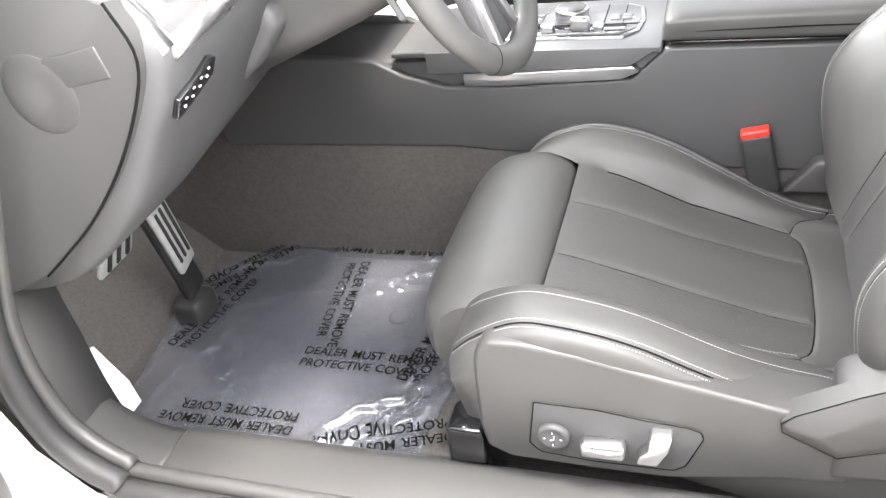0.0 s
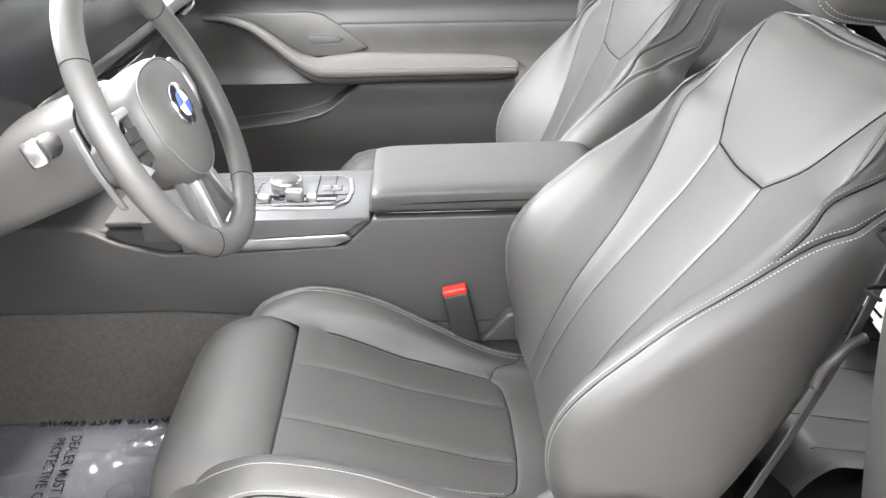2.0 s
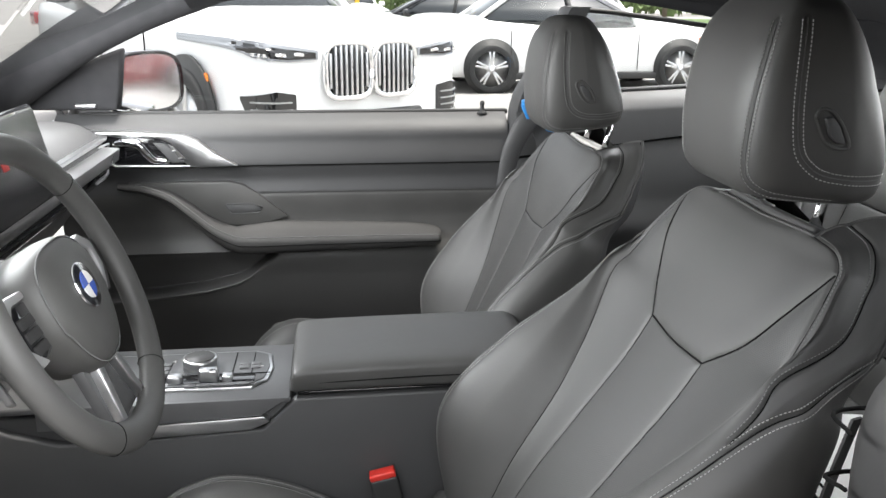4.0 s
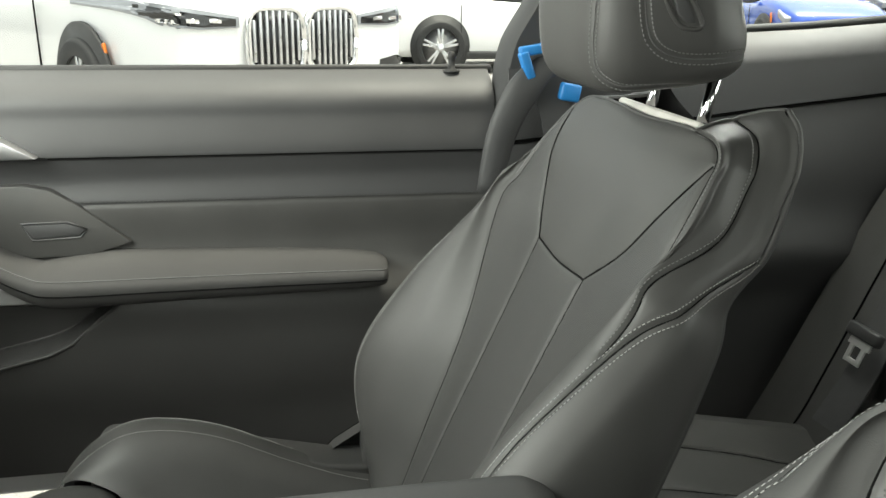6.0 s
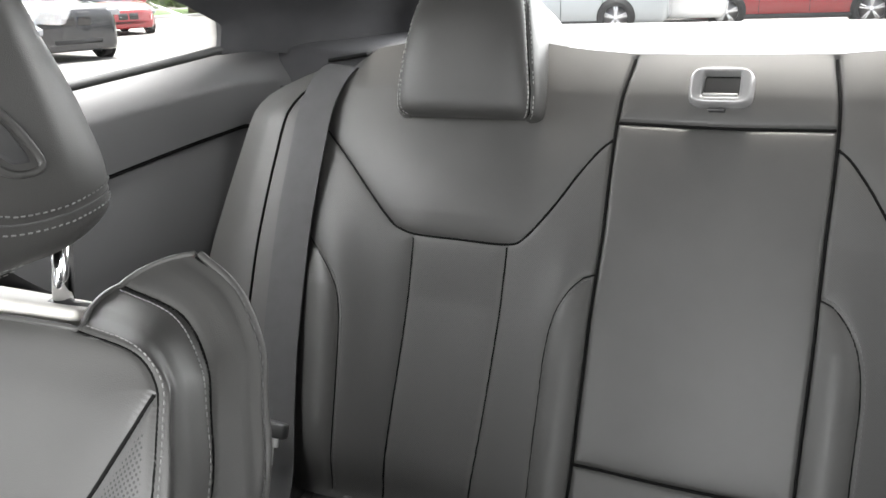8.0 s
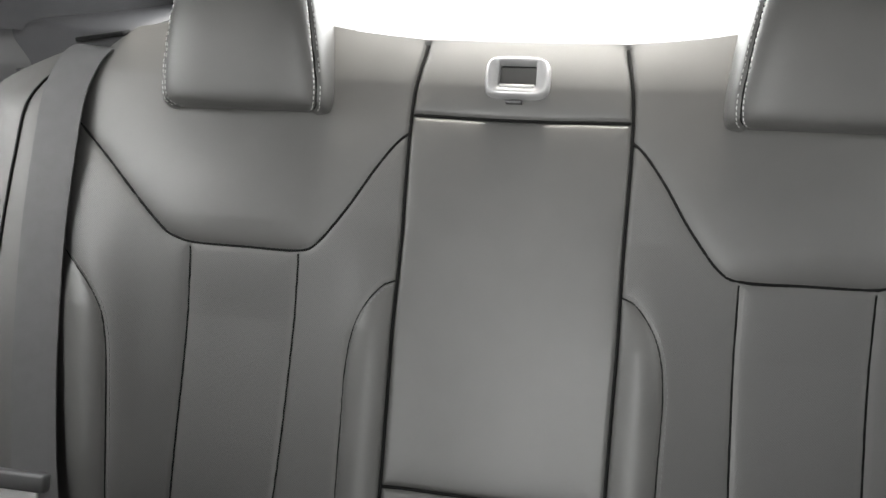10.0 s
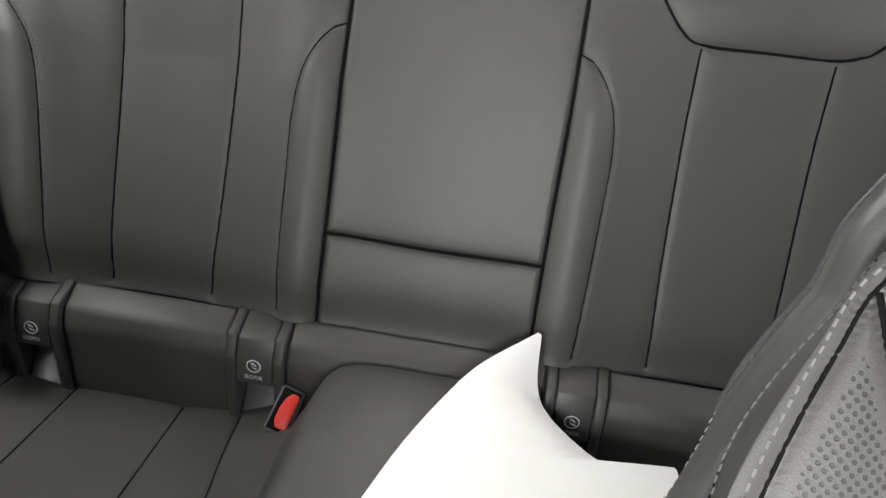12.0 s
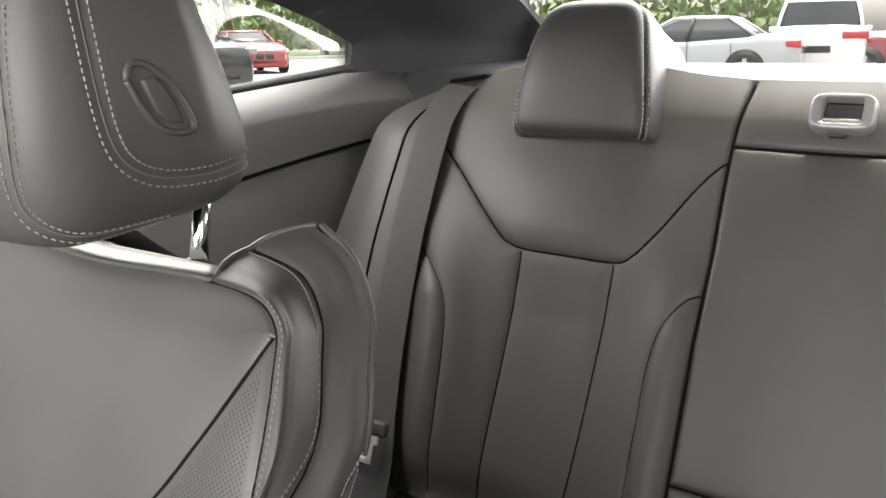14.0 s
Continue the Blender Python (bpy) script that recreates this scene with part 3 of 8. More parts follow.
def build_headrest(seat, rise, thread):
    def taper(u, z):
        """Width against depth: narrower in front, rounded off behind the higher up."""
        return 0.84 + 0.16 * np.minimum(u, 0.65) / 0.65 - np.interp(z, [1.09, 1.20], [0.06, 0.32]) * np.clip((u - 0.55) / 0.45, 0, 1) ** 1.5

    # height, front, back, half width
    rows = spline([(1.072, 0.350, 0.452, 0.085), (1.078, 0.328, 0.466, 0.107), (1.095, 0.315, 0.474, 0.120), (1.13, 0.309, 0.475, 0.126), (1.175, 0.308, 0.467, 0.126), (1.22, 0.313, 0.451, 0.121),
                   (1.255, 0.324, 0.432, 0.112), (1.278, 0.340, 0.415, 0.095), (1.290, 0.356, 0.402, 0.062), (1.293, 0.376, 0.382, 0.005)], 90)
    n = 240
    ang = np.linspace(0, 2 * np.pi, n)
    P = np.zeros((n, 90, 3))
    UV = np.zeros((n, 90, 2))
    for j, (z, xf, xb, w) in enumerate(rows):
        c, s = np.cos(ang), np.sin(ang)
        e = 2 / 5.0
        x = (xf + xb) / 2 - (xb - xf) / 2 * np.sign(s) * np.abs(s) ** e
        lx = w * np.sign(c) * np.abs(c) ** e * taper((x - xf) / (xb - xf), z)
        up = rise * np.clip(x - 0.345, 0, 1) * np.clip((1.15 - z) / 0.07, 0, 1)
        P[:, j] = np.stack([x, DY + lx, z + up], -1)
        UV[:, j] = np.stack([ang * 0.1, np.full(n, z)], -1)

    def on(side, pts):
        """A line on the side face through (x, z) points."""
        out = []
        for x, z in spline(pts, 60):
            j = int(np.argmin(np.abs(rows[:, 0] - z)))
            c = P[:, j]
            lat = (c[:, 1] - DY) * side
            ok = lat > np.max(lat) - 0.055
            i = np.where(ok)[0][np.argmin(np.abs(c[ok][:, 0] - x))]
            out.append(P[i, j])
        out = np.array(out)
        for _ in range(25):
            out[1:-1] = 0.25 * out[:-2] + 0.5 * out[1:-1] + 0.25 * out[2:]
        return out

    front = [on(g, [(0.405, 1.0775), (0.375, 1.079), (0.352, 1.081), (0.338, 1.083), (0.323, 1.092), (0.316, 1.109), (0.314, 1.14), (0.314, 1.175), (0.320, 1.22), (0.332, 1.262)]) for g in (1, -1)]
    inner = [on(g, [(0.352, 1.265), (0.348, 1.22), (0.349, 1.175), (0.355, 1.136), (0.364, 1.121), (0.384, 1.108), (0.413, 1.104), (0.465, 1.104)]) for g in (1, -1)]
    pad = Pad(P, UV, front + inner, 0.0008, 0.002, 0.0018, 0.010)
    if ((pad.N * (P - P.mean((0, 1)))).sum(-1)).mean() < 0:
        pad = Pad(P, UV, front + inner, 0.0008, 0.002, 0.0018, 0.010, flip=-1)
    pad.panels(np.zeros((n - 1, 89)), {0: ("head_restraint", LEATHER, "black leather head restraint")}, seat)
    pad.piping("headrest_seam", seat, r=0.0007, lift=0.0002, material=THREAD_D)
    for sd in (0.005, -0.005):
        pad.stitches("headrest_stitching", seat, front + inner, sd, r=0.0006, step=0.0042, material=thread)
    for g in (1, -1):
        # release button in its frame on each side face
        fr = [(0.3665, 1.168), (0.3675, 1.174), (0.372, 1.177), (0.379, 1.1755), (0.386, 1.170), (0.392, 1.163), (0.398, 1.153), (0.4025, 1.144), (0.402, 1.139), (0.396, 1.1375), (0.387, 1.139), (0.380, 1.144), (0.373, 1.154)]
        loop = even(spline(fr + fr[:1], 60), 0.002)

        def face(x, z):
            q = rows[int(np.argmin(np.abs(rows[:, 0] - z)))]
            return q[3] * taper((x - q[1]) / (q[2] - q[1]), z)

        tube("button_frame", np.array([(x, DY + g * (face(x, z) - 0.0005), z) for x, z in loop]), 0.0022, LEATHER, seat, "raised frame")
        f = DY + g * face(0.387, 1.156)
        bm = prism([(0.3725, 1.168), (0.380, 1.170), (0.389, 1.161), (0.396, 1.149), (0.398, 1.1425), (0.388, 1.1435), (0.380, 1.151)], "y", f - 0.004, f + 0.0015, 0.0015)
        part("release_button", bm, SOFT, seat)
        a, b = back_point(g * 0.062, -0.058, 0.15), back_point(g * 0.062, -0.030, 0.27)
        tube("headrest_post", [a, (a + b) / 2, b], 0.0065, CHROME, seat, "chrome post", 14)
        bm = lathe([(0.0, 0), (0.016, 0), (0.016, 0.008), (0.012, 0.012), (0.0, 0.012)], 20)
        bmesh.ops.transform(bm, matrix=Matrix.Translation(Vector(back_point(g * 0.062, -0.054, 0.182))) @ Matrix.Rotation(REC, 4, "Y"), verts=bm.verts)
        part("post_collar", bm, SOFT, seat)


def cush_z(x):
    return sm(x, [-0.44, -0.30, -0.22, -0.12, 0.0, 0.06, 0.14], [0.548, 0.557, 0.536, 0.503, 0.470, 0.462, 0.468])


def cush_section(t, x):
    """Places on the cushion; t from -1 (door side) to 1 (tunnel side). The bolster on the door side stands higher and wider."""
    xs = [-0.415, -0.38, -0.33, -0.25, -0.18, -0.08, 0.02, 0.14]
    out = np.sign(t) < 0
    br = np.where(out, sm(x, xs, [-0.030, 0.012, 0.046, 0.068, 0.072, 0.058, 0.050, 0.045]), sm(x, xs, [-0.030, 0.006, 0.026, 0.040, 0.038, 0.014, -0.012, -0.012]))
    wc = sm(x, [-0.42, -0.3, -0.1, 0.05, 0.14], [0.150, 0.150, 0.148, 0.140, 0.135])
    wr = np.where(out, sm(x, [-0.42, -0.3, -0.1, 0.05, 0.14], [0.205, 0.220, 0.224, 0.222, 0.22]), sm(x, [-0.42, -0.3, -0.1, 0.05, 0.14], [0.196, 0.206, 0.208, 0.205, 0.20]))
    wo = np.where(out, sm(x, [-0.42, -0.37, -0.3, -0.1, 0.05, 0.14], [0.240, 0.260, 0.266, 0.266, 0.262, 0.26]), sm(x, [-0.42, -0.37, -0.3, -0.1, 0.05, 0.14], [0.218, 0.232, 0.238, 0.240, 0.236, 0.23]))
    lip = np.where(out, 0.018, 0.010)
    z = np.zeros_like(br)
    dip = np.where(out, 0.0, -0.014) * np.clip((x + 0.24) / 0.10, 0, 1)
    L = np.stack([-wc, z, wc * 0.6, wc, (wc + wr) / 2, wr, wo, wo + lip, wo + lip, wo, wo - 0.01], -1)
    A = np.stack([z + dip, z, z + 0.001 + 0.5 * dip, z + 0.006 + dip, 0.62 * br + 0.006, br, br - 0.003, br - 0.032, z - 0.05, z - 0.12, z - 0.15], -1)
    k = np.clip(np.abs(t), 0, 1) * 8
    i = np.minimum(k.astype(int), 7)
    u = k - i

    def cr(K):
        p = [np.take_along_axis(K, (i + j)[..., None], -1)[..., 0] for j in range(4)]
        return 0.5 * (2 * p[1] + (p[2] - p[0]) * u + (2 * p[0] - 5 * p[1] + 4 * p[2] - p[3]) * u**2 + (3 * p[1] - 3 * p[2] + p[3] - p[0]) * u**3)

    l, a = cr(L) * np.sign(t), cr(A)
    return np.stack([x, DY + l, cush_z(x) + a], -1)


def cush_line(pts, by="l", sgn=1, n=70):
    out = []
    for v, x in spline(pts, n):
        if by == "t":
            t = v / 8
        else:
            tt = np.linspace(0, 4 / 8, 80)
            l = cush_section(tt + 1e-9, np.full(80, x))[:, 1] - DY
            t = np.interp(abs(v), np.maximum.accumulate(l), tt) * (np.sign(v) if v else 1)
        t = t * sgn
        out.append(cush_section(np.array([t if abs(t) > 1e-6 else 1e-6]), np.array([x]))[0])
    return np.array(out)


def build_cushion(seat):
    t, v = np.linspace(-1, 1, 280), np.linspace(0, 1, 190)
    xf = np.interp(np.abs(t) * 8, [0, 2.0, 2.4, 3.2, 5, 8], [-0.303, -0.303, -0.335, -0.388, -0.398, -0.385])
    T, V = np.meshgrid(t, v, indexing="ij")
    X = xf[:, None] + V * (0.14 - xf[:, None])
    P = cush_section(T, X)
    UV = np.stack([P[..., 1], X], -1)
    s_mid, s_edge, s_bol, s_in = [], [], [], []
    for g in (1, -1):
        s_mid.append(cush_line([(g * 0.062, -0.298), (g * 0.064, -0.15), (g * 0.066, 0.018)]))
        s_edge.append(cush_line([(2, -0.26), (2.0, -0.18), (2.0, -0.06), (1.9, 0.0)], "t", g))
        c_ = 4.45 if g > 0 else 5.0
        s_bol.append(cush_line([(c_, -0.395), (c_, -0.3), (c_, -0.15), (c_, 0.02), (c_, 0.09)], "t", g))
        s_in.append(cush_line([(1.9, 0.0), (2.6, 0.012), (3.4, 0.04), (4.6, 0.06)], "t", g))
    s_cross = [cush_line([(0.135, 0.0), (0.118, 0.014), (0.07, 0.021), (0.0, 0.023), (-0.07, 0.021), (-0.118, 0.014), (-0.135, 0.0)])]
    pad = Pad(P, UV, s_mid + s_edge + s_bol + s_in + s_cross, 0.0014, 0.0022, 0.004, 0.012)
    if pad.N[140, 60, 2] < 0:
        pad = Pad(P, UV, s_mid + s_edge + s_bol + s_in + s_cross, 0.0014, 0.0022, 0.004, 0.012, flip=-1)
    tc = (np.abs(T) * 8)[:-1, :-1]
    xc, sg = X[:-1, :-1], np.sign(T[:-1, :-1])
    reg = np.where(tc > np.where(sg > 0, 4.45, 5.0), np.where(sg > 0, 3, 4), np.where(tc > 2, np.where(sg > 0, 1, 2), np.where(xc > 0.023 - 0.023 * (tc / 1.9) ** 6, 5, 0)))
    pad.panels(reg, {0: ("seat_panel", LEATHER_P, "perforated leather"), 1: ("seat_bolster", LEATHER, ""), 2: ("seat_bolster", LEATHER, ""),
                     3: ("bolster_side", LEATHER, ""), 4: ("bolster_side", LEATHER, ""), 5: ("rear_panel", LEATHER, "")}, seat)
    pad.piping("cushion_seam", seat, s_edge + s_bol + s_in + s_cross, r=0.0012)
    pad.piping("cushion_seam", seat, s_mid, r=0.0008)
    for sd in (0.0055, -0.0055):
        pad.stitches("cushion_stitching", seat, s_bol, sd)
    # single row along the door-side bolster's inner shoulder
    pad.stitches("cushion_stitching", seat, [cush_line([(3.55, -0.385), (3.9, -0.33), (4.0, -0.22), (3.9, -0.08), (3.7, 0.02), (3.9, 0.07)], "t", -1)], 0.0)
    pad.stitches("cushion_stitching", seat, s_edge[1:], 0.006)
    # pull-out thigh rest
    prof = np.array([(-0.304, 0.510), (-0.3035, 0.545), (-0.312, 0.564), (-0.340, 0.579), (-0.385, 0.583), (-0.430, 0.570), (-0.460, 0.540), (-0.472, 0.500), (-0.462, 0.455), (-0.42, 0.436), (-0.32, 0.44), (-0.304, 0.510)])
    prof = spline(prof, 90)
    ls = np.linspace(-1, 1, 90)
    P = np.zeros((90, 90, 3))
    for i, q in enumerate(ls):
        k = 1 - 0.20 * abs(q) ** 8 - 0.04 * q * q
        l = 0.188 * q
        c = np.array([-0.345, 0.49])
        s = c + (prof - c) * (k, k)
        P[i] = np.stack([np.minimum(s[:, 0], -0.304), np.full(90, DY + l), s[:, 1]], -1)
    pad = Pad(P, np.stack([P[..., 0], P[..., 1]], -1), [])
    fl = 1 if (pad.N[45] * (P[45] - P[45].mean(0))).sum() > 0 else -1
    pad = Pad(P, np.stack([P[..., 0], P[..., 1]], -1), [], flip=fl)
    pad.panels(np.zeros((89, 89)), {0: ("thigh_rest", LEATHER, "smooth leather thigh rest")}, seat)
    for q in (-1, 1):
        bm = bmesh.new()
        bm.faces.new([bm.verts.new(p) for p in P[0 if q < 0 else -1][:-1]])
        part("thigh_rest_end", bm, LEATHER, seat)


def build_seat_frame(seat):
    part("seat_base", box((-0.13, DY, 0.390), (0.44, 0.44, 0.07), 0.02), RUBBER, seat, "dark plastic seat pan")
    for g in (-1, 1):
        y = DY + g * 0.215
        part("seat_rail", box((-0.10, y, 0.365), (0.66, 0.05, 0.05), 0.005), RUBBER, seat, "black steel rail cover")
        part("rail_foot", box((-0.40, y, 0.325), (0.06, 0.055, 0.11), 0.006), RUBBER, seat)
        part("rail_foot", box((0.17, y, 0.325), (0.06, 0.055, 0.11), 0.006), RUBBER, seat)
    part("rail_cap", box((-0.384, 0.31, 0.412), (0.046, 0.05, 0.06), 0.005), GLOSS, seat, "black plastic rail cap")
    yo = 0.280
    # lower side trim: one broad plate
    trim = [(-0.348, 0.588), (-0.336, 0.597), (-0.300, 0.597), (-0.237, 0.586), (-0.148, 0.562), (-0.085, 0.547), (-0.030, 0.534), (0.03, 0.528), (0.05, 0.45), (0.040, 0.432), (-0.015, 0.429), (-0.082, 0.417), (-0.141, 0.406), (-0.228, 0.406), (-0.326, 0.409), (-0.355, 0.424), (-0.360, 0.461), (-0.358, 0.530), (-0.355, 0.570)]
    shade(part("side_trim", prism(trim, "y", yo, 0.345, 0.013, 5), HARD, seat, "grey plastic side trim with a rolled upper edge"))
    # round plate over the backrest hinge
    hinge = [(0.02, 0.56), (0.060, 0.588), (0.088, 0.595), (0.105, 0.599), (0.122, 0.599), (0.140, 0.595), (0.157, 0.587), (0.169, 0.578), (0.178, 0.566), (0.184, 0.550), (0.185, 0.535), (0.181, 0.513), (0.174, 0.493), (0.164, 0.476), (0.151, 0.462), (0.137, 0.453), (0.122, 0.447), (0.080, 0.446), (0.02, 0.440)]
    shade(part("hinge_cover", prism(hinge, "y", yo - 0.004, 0.345, 0.012, 4), HARD, seat, "grey plastic hinge cover"), 50)
    # faceted cap on top of both plates
    rim = [(-0.031, 0.524), (-0.019, 0.537), (0.039, 0.573), (0.077, 0.593), (0.087, 0.577), (0.089, 0.549), (0.084, 0.505), (0.026, 0.481), (-0.029, 0.512)]
    crown = [(0.002, 0.528), (0.040, 0.553), (0.076, 0.567), (0.074, 0.520), (0.028, 0.497)]
    bm = bmesh.new()
    lo = [bm.verts.new((x, yo + 0.020, z)) for x, z in rim]
    mid = [bm.verts.new((x, yo - 0.006, z)) for x, z in rim]
    top = [bm.verts.new((x, yo - d, z)) for (x, z), d in zip(crown, (0.024, 0.022, 0.016, 0.012, 0.012))]
    n = len(rim)
    for i in range(n):
        j = (i + 1) % n
        bm.faces.new((lo[i], lo[j], mid[j], mid[i]))
    for q in ((mid[0], mid[1], top[0]), (mid[1], mid[2], top[1], top[0]), (mid[2], mid[3], top[2], top[1]), (mid[3], mid[4], top[2]), (mid[4], mid[5], top[3], top[2]), (mid[5], mid[6], top[3]), (mid[6], mid[7], top[4], top[3]), (mid[7], mid[8], top[0], top[4]), (mid[8], mid[0], top[0]), (top[0], top[1], top[4]), (top[1], top[2], top[3], top[4])):
        bm.faces.new(q)
    bmesh.ops.recalc_face_normals(bm, faces=bm.faces)
    bevel_all(bm, 0.0035, 3)
    shade(part("hinge_cap", bm, HARD, seat, "faceted grey plastic cap"), 40)
    tubes("cap_joint", [[(x, yo - 0.0065, z) for x, z in rim + rim[:1]]], 0.0006, SEAMMAT, seat)
    word("AIRBAG", (0.131, yo - 0.0045, 0.528), 0.0105, seat)
    # switch plate in a fine dark joint
    sw = [(-0.290, 0.512), (-0.219, 0.510), (-0.170, 0.502), (-0.121, 0.497), (-0.108, 0.492), (-0.105, 0.482), (-0.123, 0.435), (-0.136, 0.425), (-0.227, 0.424), (-0.288, 0.430), (-0.300, 0.444)]
    shade(part("switch_plate", prism(sw, "y", yo - 0.002, yo + 0.02, 0.0015), SOFT, seat, "darker recessed switch plate"))
    tubes("plate_joint", [[(x, yo - 0.0015, z) for x, z in even(np.array(sw + sw[:1]), 0.004)]], 0.0008, SEAMMAT, seat)
    m = Matrix.Translation((-0.270, yo - 0.001, 0.464)) @ Matrix.Rotation(radians(90), 4, "X")
    part("lumbar_dial", lathe([(0, 0), (0.019, 0), (0.019, 0.007), (0.016, 0.010), (0.013, 0.0085), (0.0, 0.0085)], 28, m), SOFT, seat, "round lumbar dial")
    tubes("dial_mark", [[(-0.270 + 0.0085 * math.cos(a), yo - 0.0108, 0.464 + 0.0085 * math.sin(a)), (-0.270 + 0.011 * math.cos(a), yo - 0.0108, 0.464 + 0.011 * math.sin(a))] for a in np.arange(0, 6.28, 1.5708)] +
          [[(-0.273, yo - 0.0104, 0.461), (-0.269, yo - 0.0104, 0.462), (-0.268, yo - 0.0104, 0.469)]], 0.0008, MARK, seat)
    part("seat_switch", box((-0.213, yo - 0.010, 0.459), (0.050, 0.020, 0.021), 0.005), SILVER, seat, "satin silver switch")
    lever = [(-0.160, 0.493), (-0.137, 0.493), (-0.141, 0.470), (-0.153, 0.446), (-0.176, 0.446), (-0.173, 0.458), (-0.163, 0.468)]
    shade(part("seat_switch", prism(lever, "y", yo - 0.018, yo + 0.002, 0.003), SILVER, seat, "satin silver switch"))


def word(text, at, size, parent):
    """Raised lettering on the seat's outer side."""
    c = bpy.data.curves.new("lettering", "FONT")
    c.body, c.size, c.align_x, c.align_y, c.extrude, c.space_character = text, size, "CENTER", "CENTER", 0.0006, 1.25
    o = bpy.data.objects.new("lettering", c)
    me = bpy.data.meshes.new_from_object(o)
    bpy.data.objects.remove(o)
    me.transform(Matrix.Translation(at) @ Matrix.Rotation(radians(6), 4, "Y") @ Matrix.Rotation(radians(90), 4, "X"))
    link("lettering", me, HARD, parent, "embossed word", smooth=False)


def build_front_seat(label, slim, lumbar, rise, thread, tray):
    """rise: slope of the head restraint's lower edge. thread: stitch colour, paler where more light is imitated."""
    LUMBAR[0] = lumbar
    seat = thing("car_seat", label, "car seat", (0, DY, FLOOR), "front seats")
    build_backrest(seat, slim, tray)
    build_headrest(seat, rise, thread)
    build_cushion(seat)
    build_seat_frame(seat)
    return seat


pattern_seat = build_front_seat("black leather sports seat beside the passenger door", 0.0, 0.0, 0.14, THREAD_M, TRAY_LIT)
passenger_seat = copy_thing(pattern_seat, Matrix.Translation((-0.006, 1.298, FLOOR - 0.04)) @ Matrix.Diagonal((1, -1, 1, 1)))
tagged(passenger_seat, "black leather sports seat beside the passenger door")
HEAD_PARTS = ("head_restraint", "headrest_seam", "headrest_stitching", "button_frame", "release_button")
# its head restraint is set further forward, its cushion lower and further back
for o in passenger_seat.children:
    kind_ = o.name.split(".")[0]
    if kind_ in HEAD_PARTS:
        o.location.x -= 0.027
    elif kind_ in ("seat_panel", "seat_bolster", "bolster_side", "rear_panel", "cushion_seam", "cushion_stitching", "thigh_rest", "thigh_rest_end", "side_trim", "hinge_cover", "hinge_cap", "cap_joint", "lettering", "switch_plate", "plate_joint", "lumbar_dial", "dial_mark", "seat_switch"):
        o.location += Vector((0.075, 0, -0.032))
    elif kind_ in ("seat_base", "seat_rail", "rail_foot", "rail_cap"):
        o.location += Vector((0.075, 0, 0.04))
for o in [*pattern_seat.children_recursive, pattern_seat]:
    bpy.data.objects.remove(o)
# paler head restraint thread imitates the stronger light on this seat
driver_seat = build_front_seat("black leather sports seat with grey stitching and power switches", 0.031, 0.062, 0.0, THREAD, HARD)
# its head restraint is tipped back
pivot = Matrix.Translation((0.39, 0, 1.10 - FLOOR))
for o in driver_seat.children:
    if o.name.split(".")[0] in HEAD_PARTS:
        o.data.transform(pivot @ Matrix.Rotation(radians(2.5), 4, "Y") @ pivot.inverted())


# ---- rear bench ----
CR = 0.932
RS = math.atan2(0.182, 0.362)   # lean of the rear backrest


def rear_point(l, z, a=0.0):
    """On the rear backrest: l across, z the height on its plane, a forward of it."""
    return np.stack([0.881 + 0.5028 * (z - 0.653) - a * math.cos(RS) + 0 * l, CR + l, z + a * math.sin(RS) + 0 * l], -1)


def rear_line(pts, n=60):
    q = spline(pts, n)
    return rear_point(q[:, 0], q[:, 1], rear_relief(q[:, 0], q[:, 1]))


def rear_relief(l, z):
    m = np.abs(l)
    edge = np.interp(z, [0.55, 0.75, 0.86, 0.95, 1.1], [0.470, 0.505, 0.522, 0.530, 0.545])
    r = 0.016 * np.exp(-(((m - 0.145) / 0.035) ** 2)) * np.clip((0.90 - z) / 0.1, 0, 1)
    r = r + 0.022 * np.exp(-(((m - edge + 0.035) / 0.05) ** 2)) * np.clip((0.95 - z) / 0.15, 0, 1)
    r = r - 0.012 * np.exp(-(((m - 0.30) / 0.09) ** 2)) * np.clip((0.9 - z) / 0.1, 0, 1)
    r = r + 0.010 * np.exp(-(((m - 0.32) / 0.14) ** 2)) * np.exp(-(((z - 0.94) / 0.07) ** 2))
    r = r - 0.10 * np.clip(z - 1.045, 0, 1) ** 1.3 * 6
    return r - 0.012 * np.exp(-(((z - 0.565) / 0.03) ** 2))


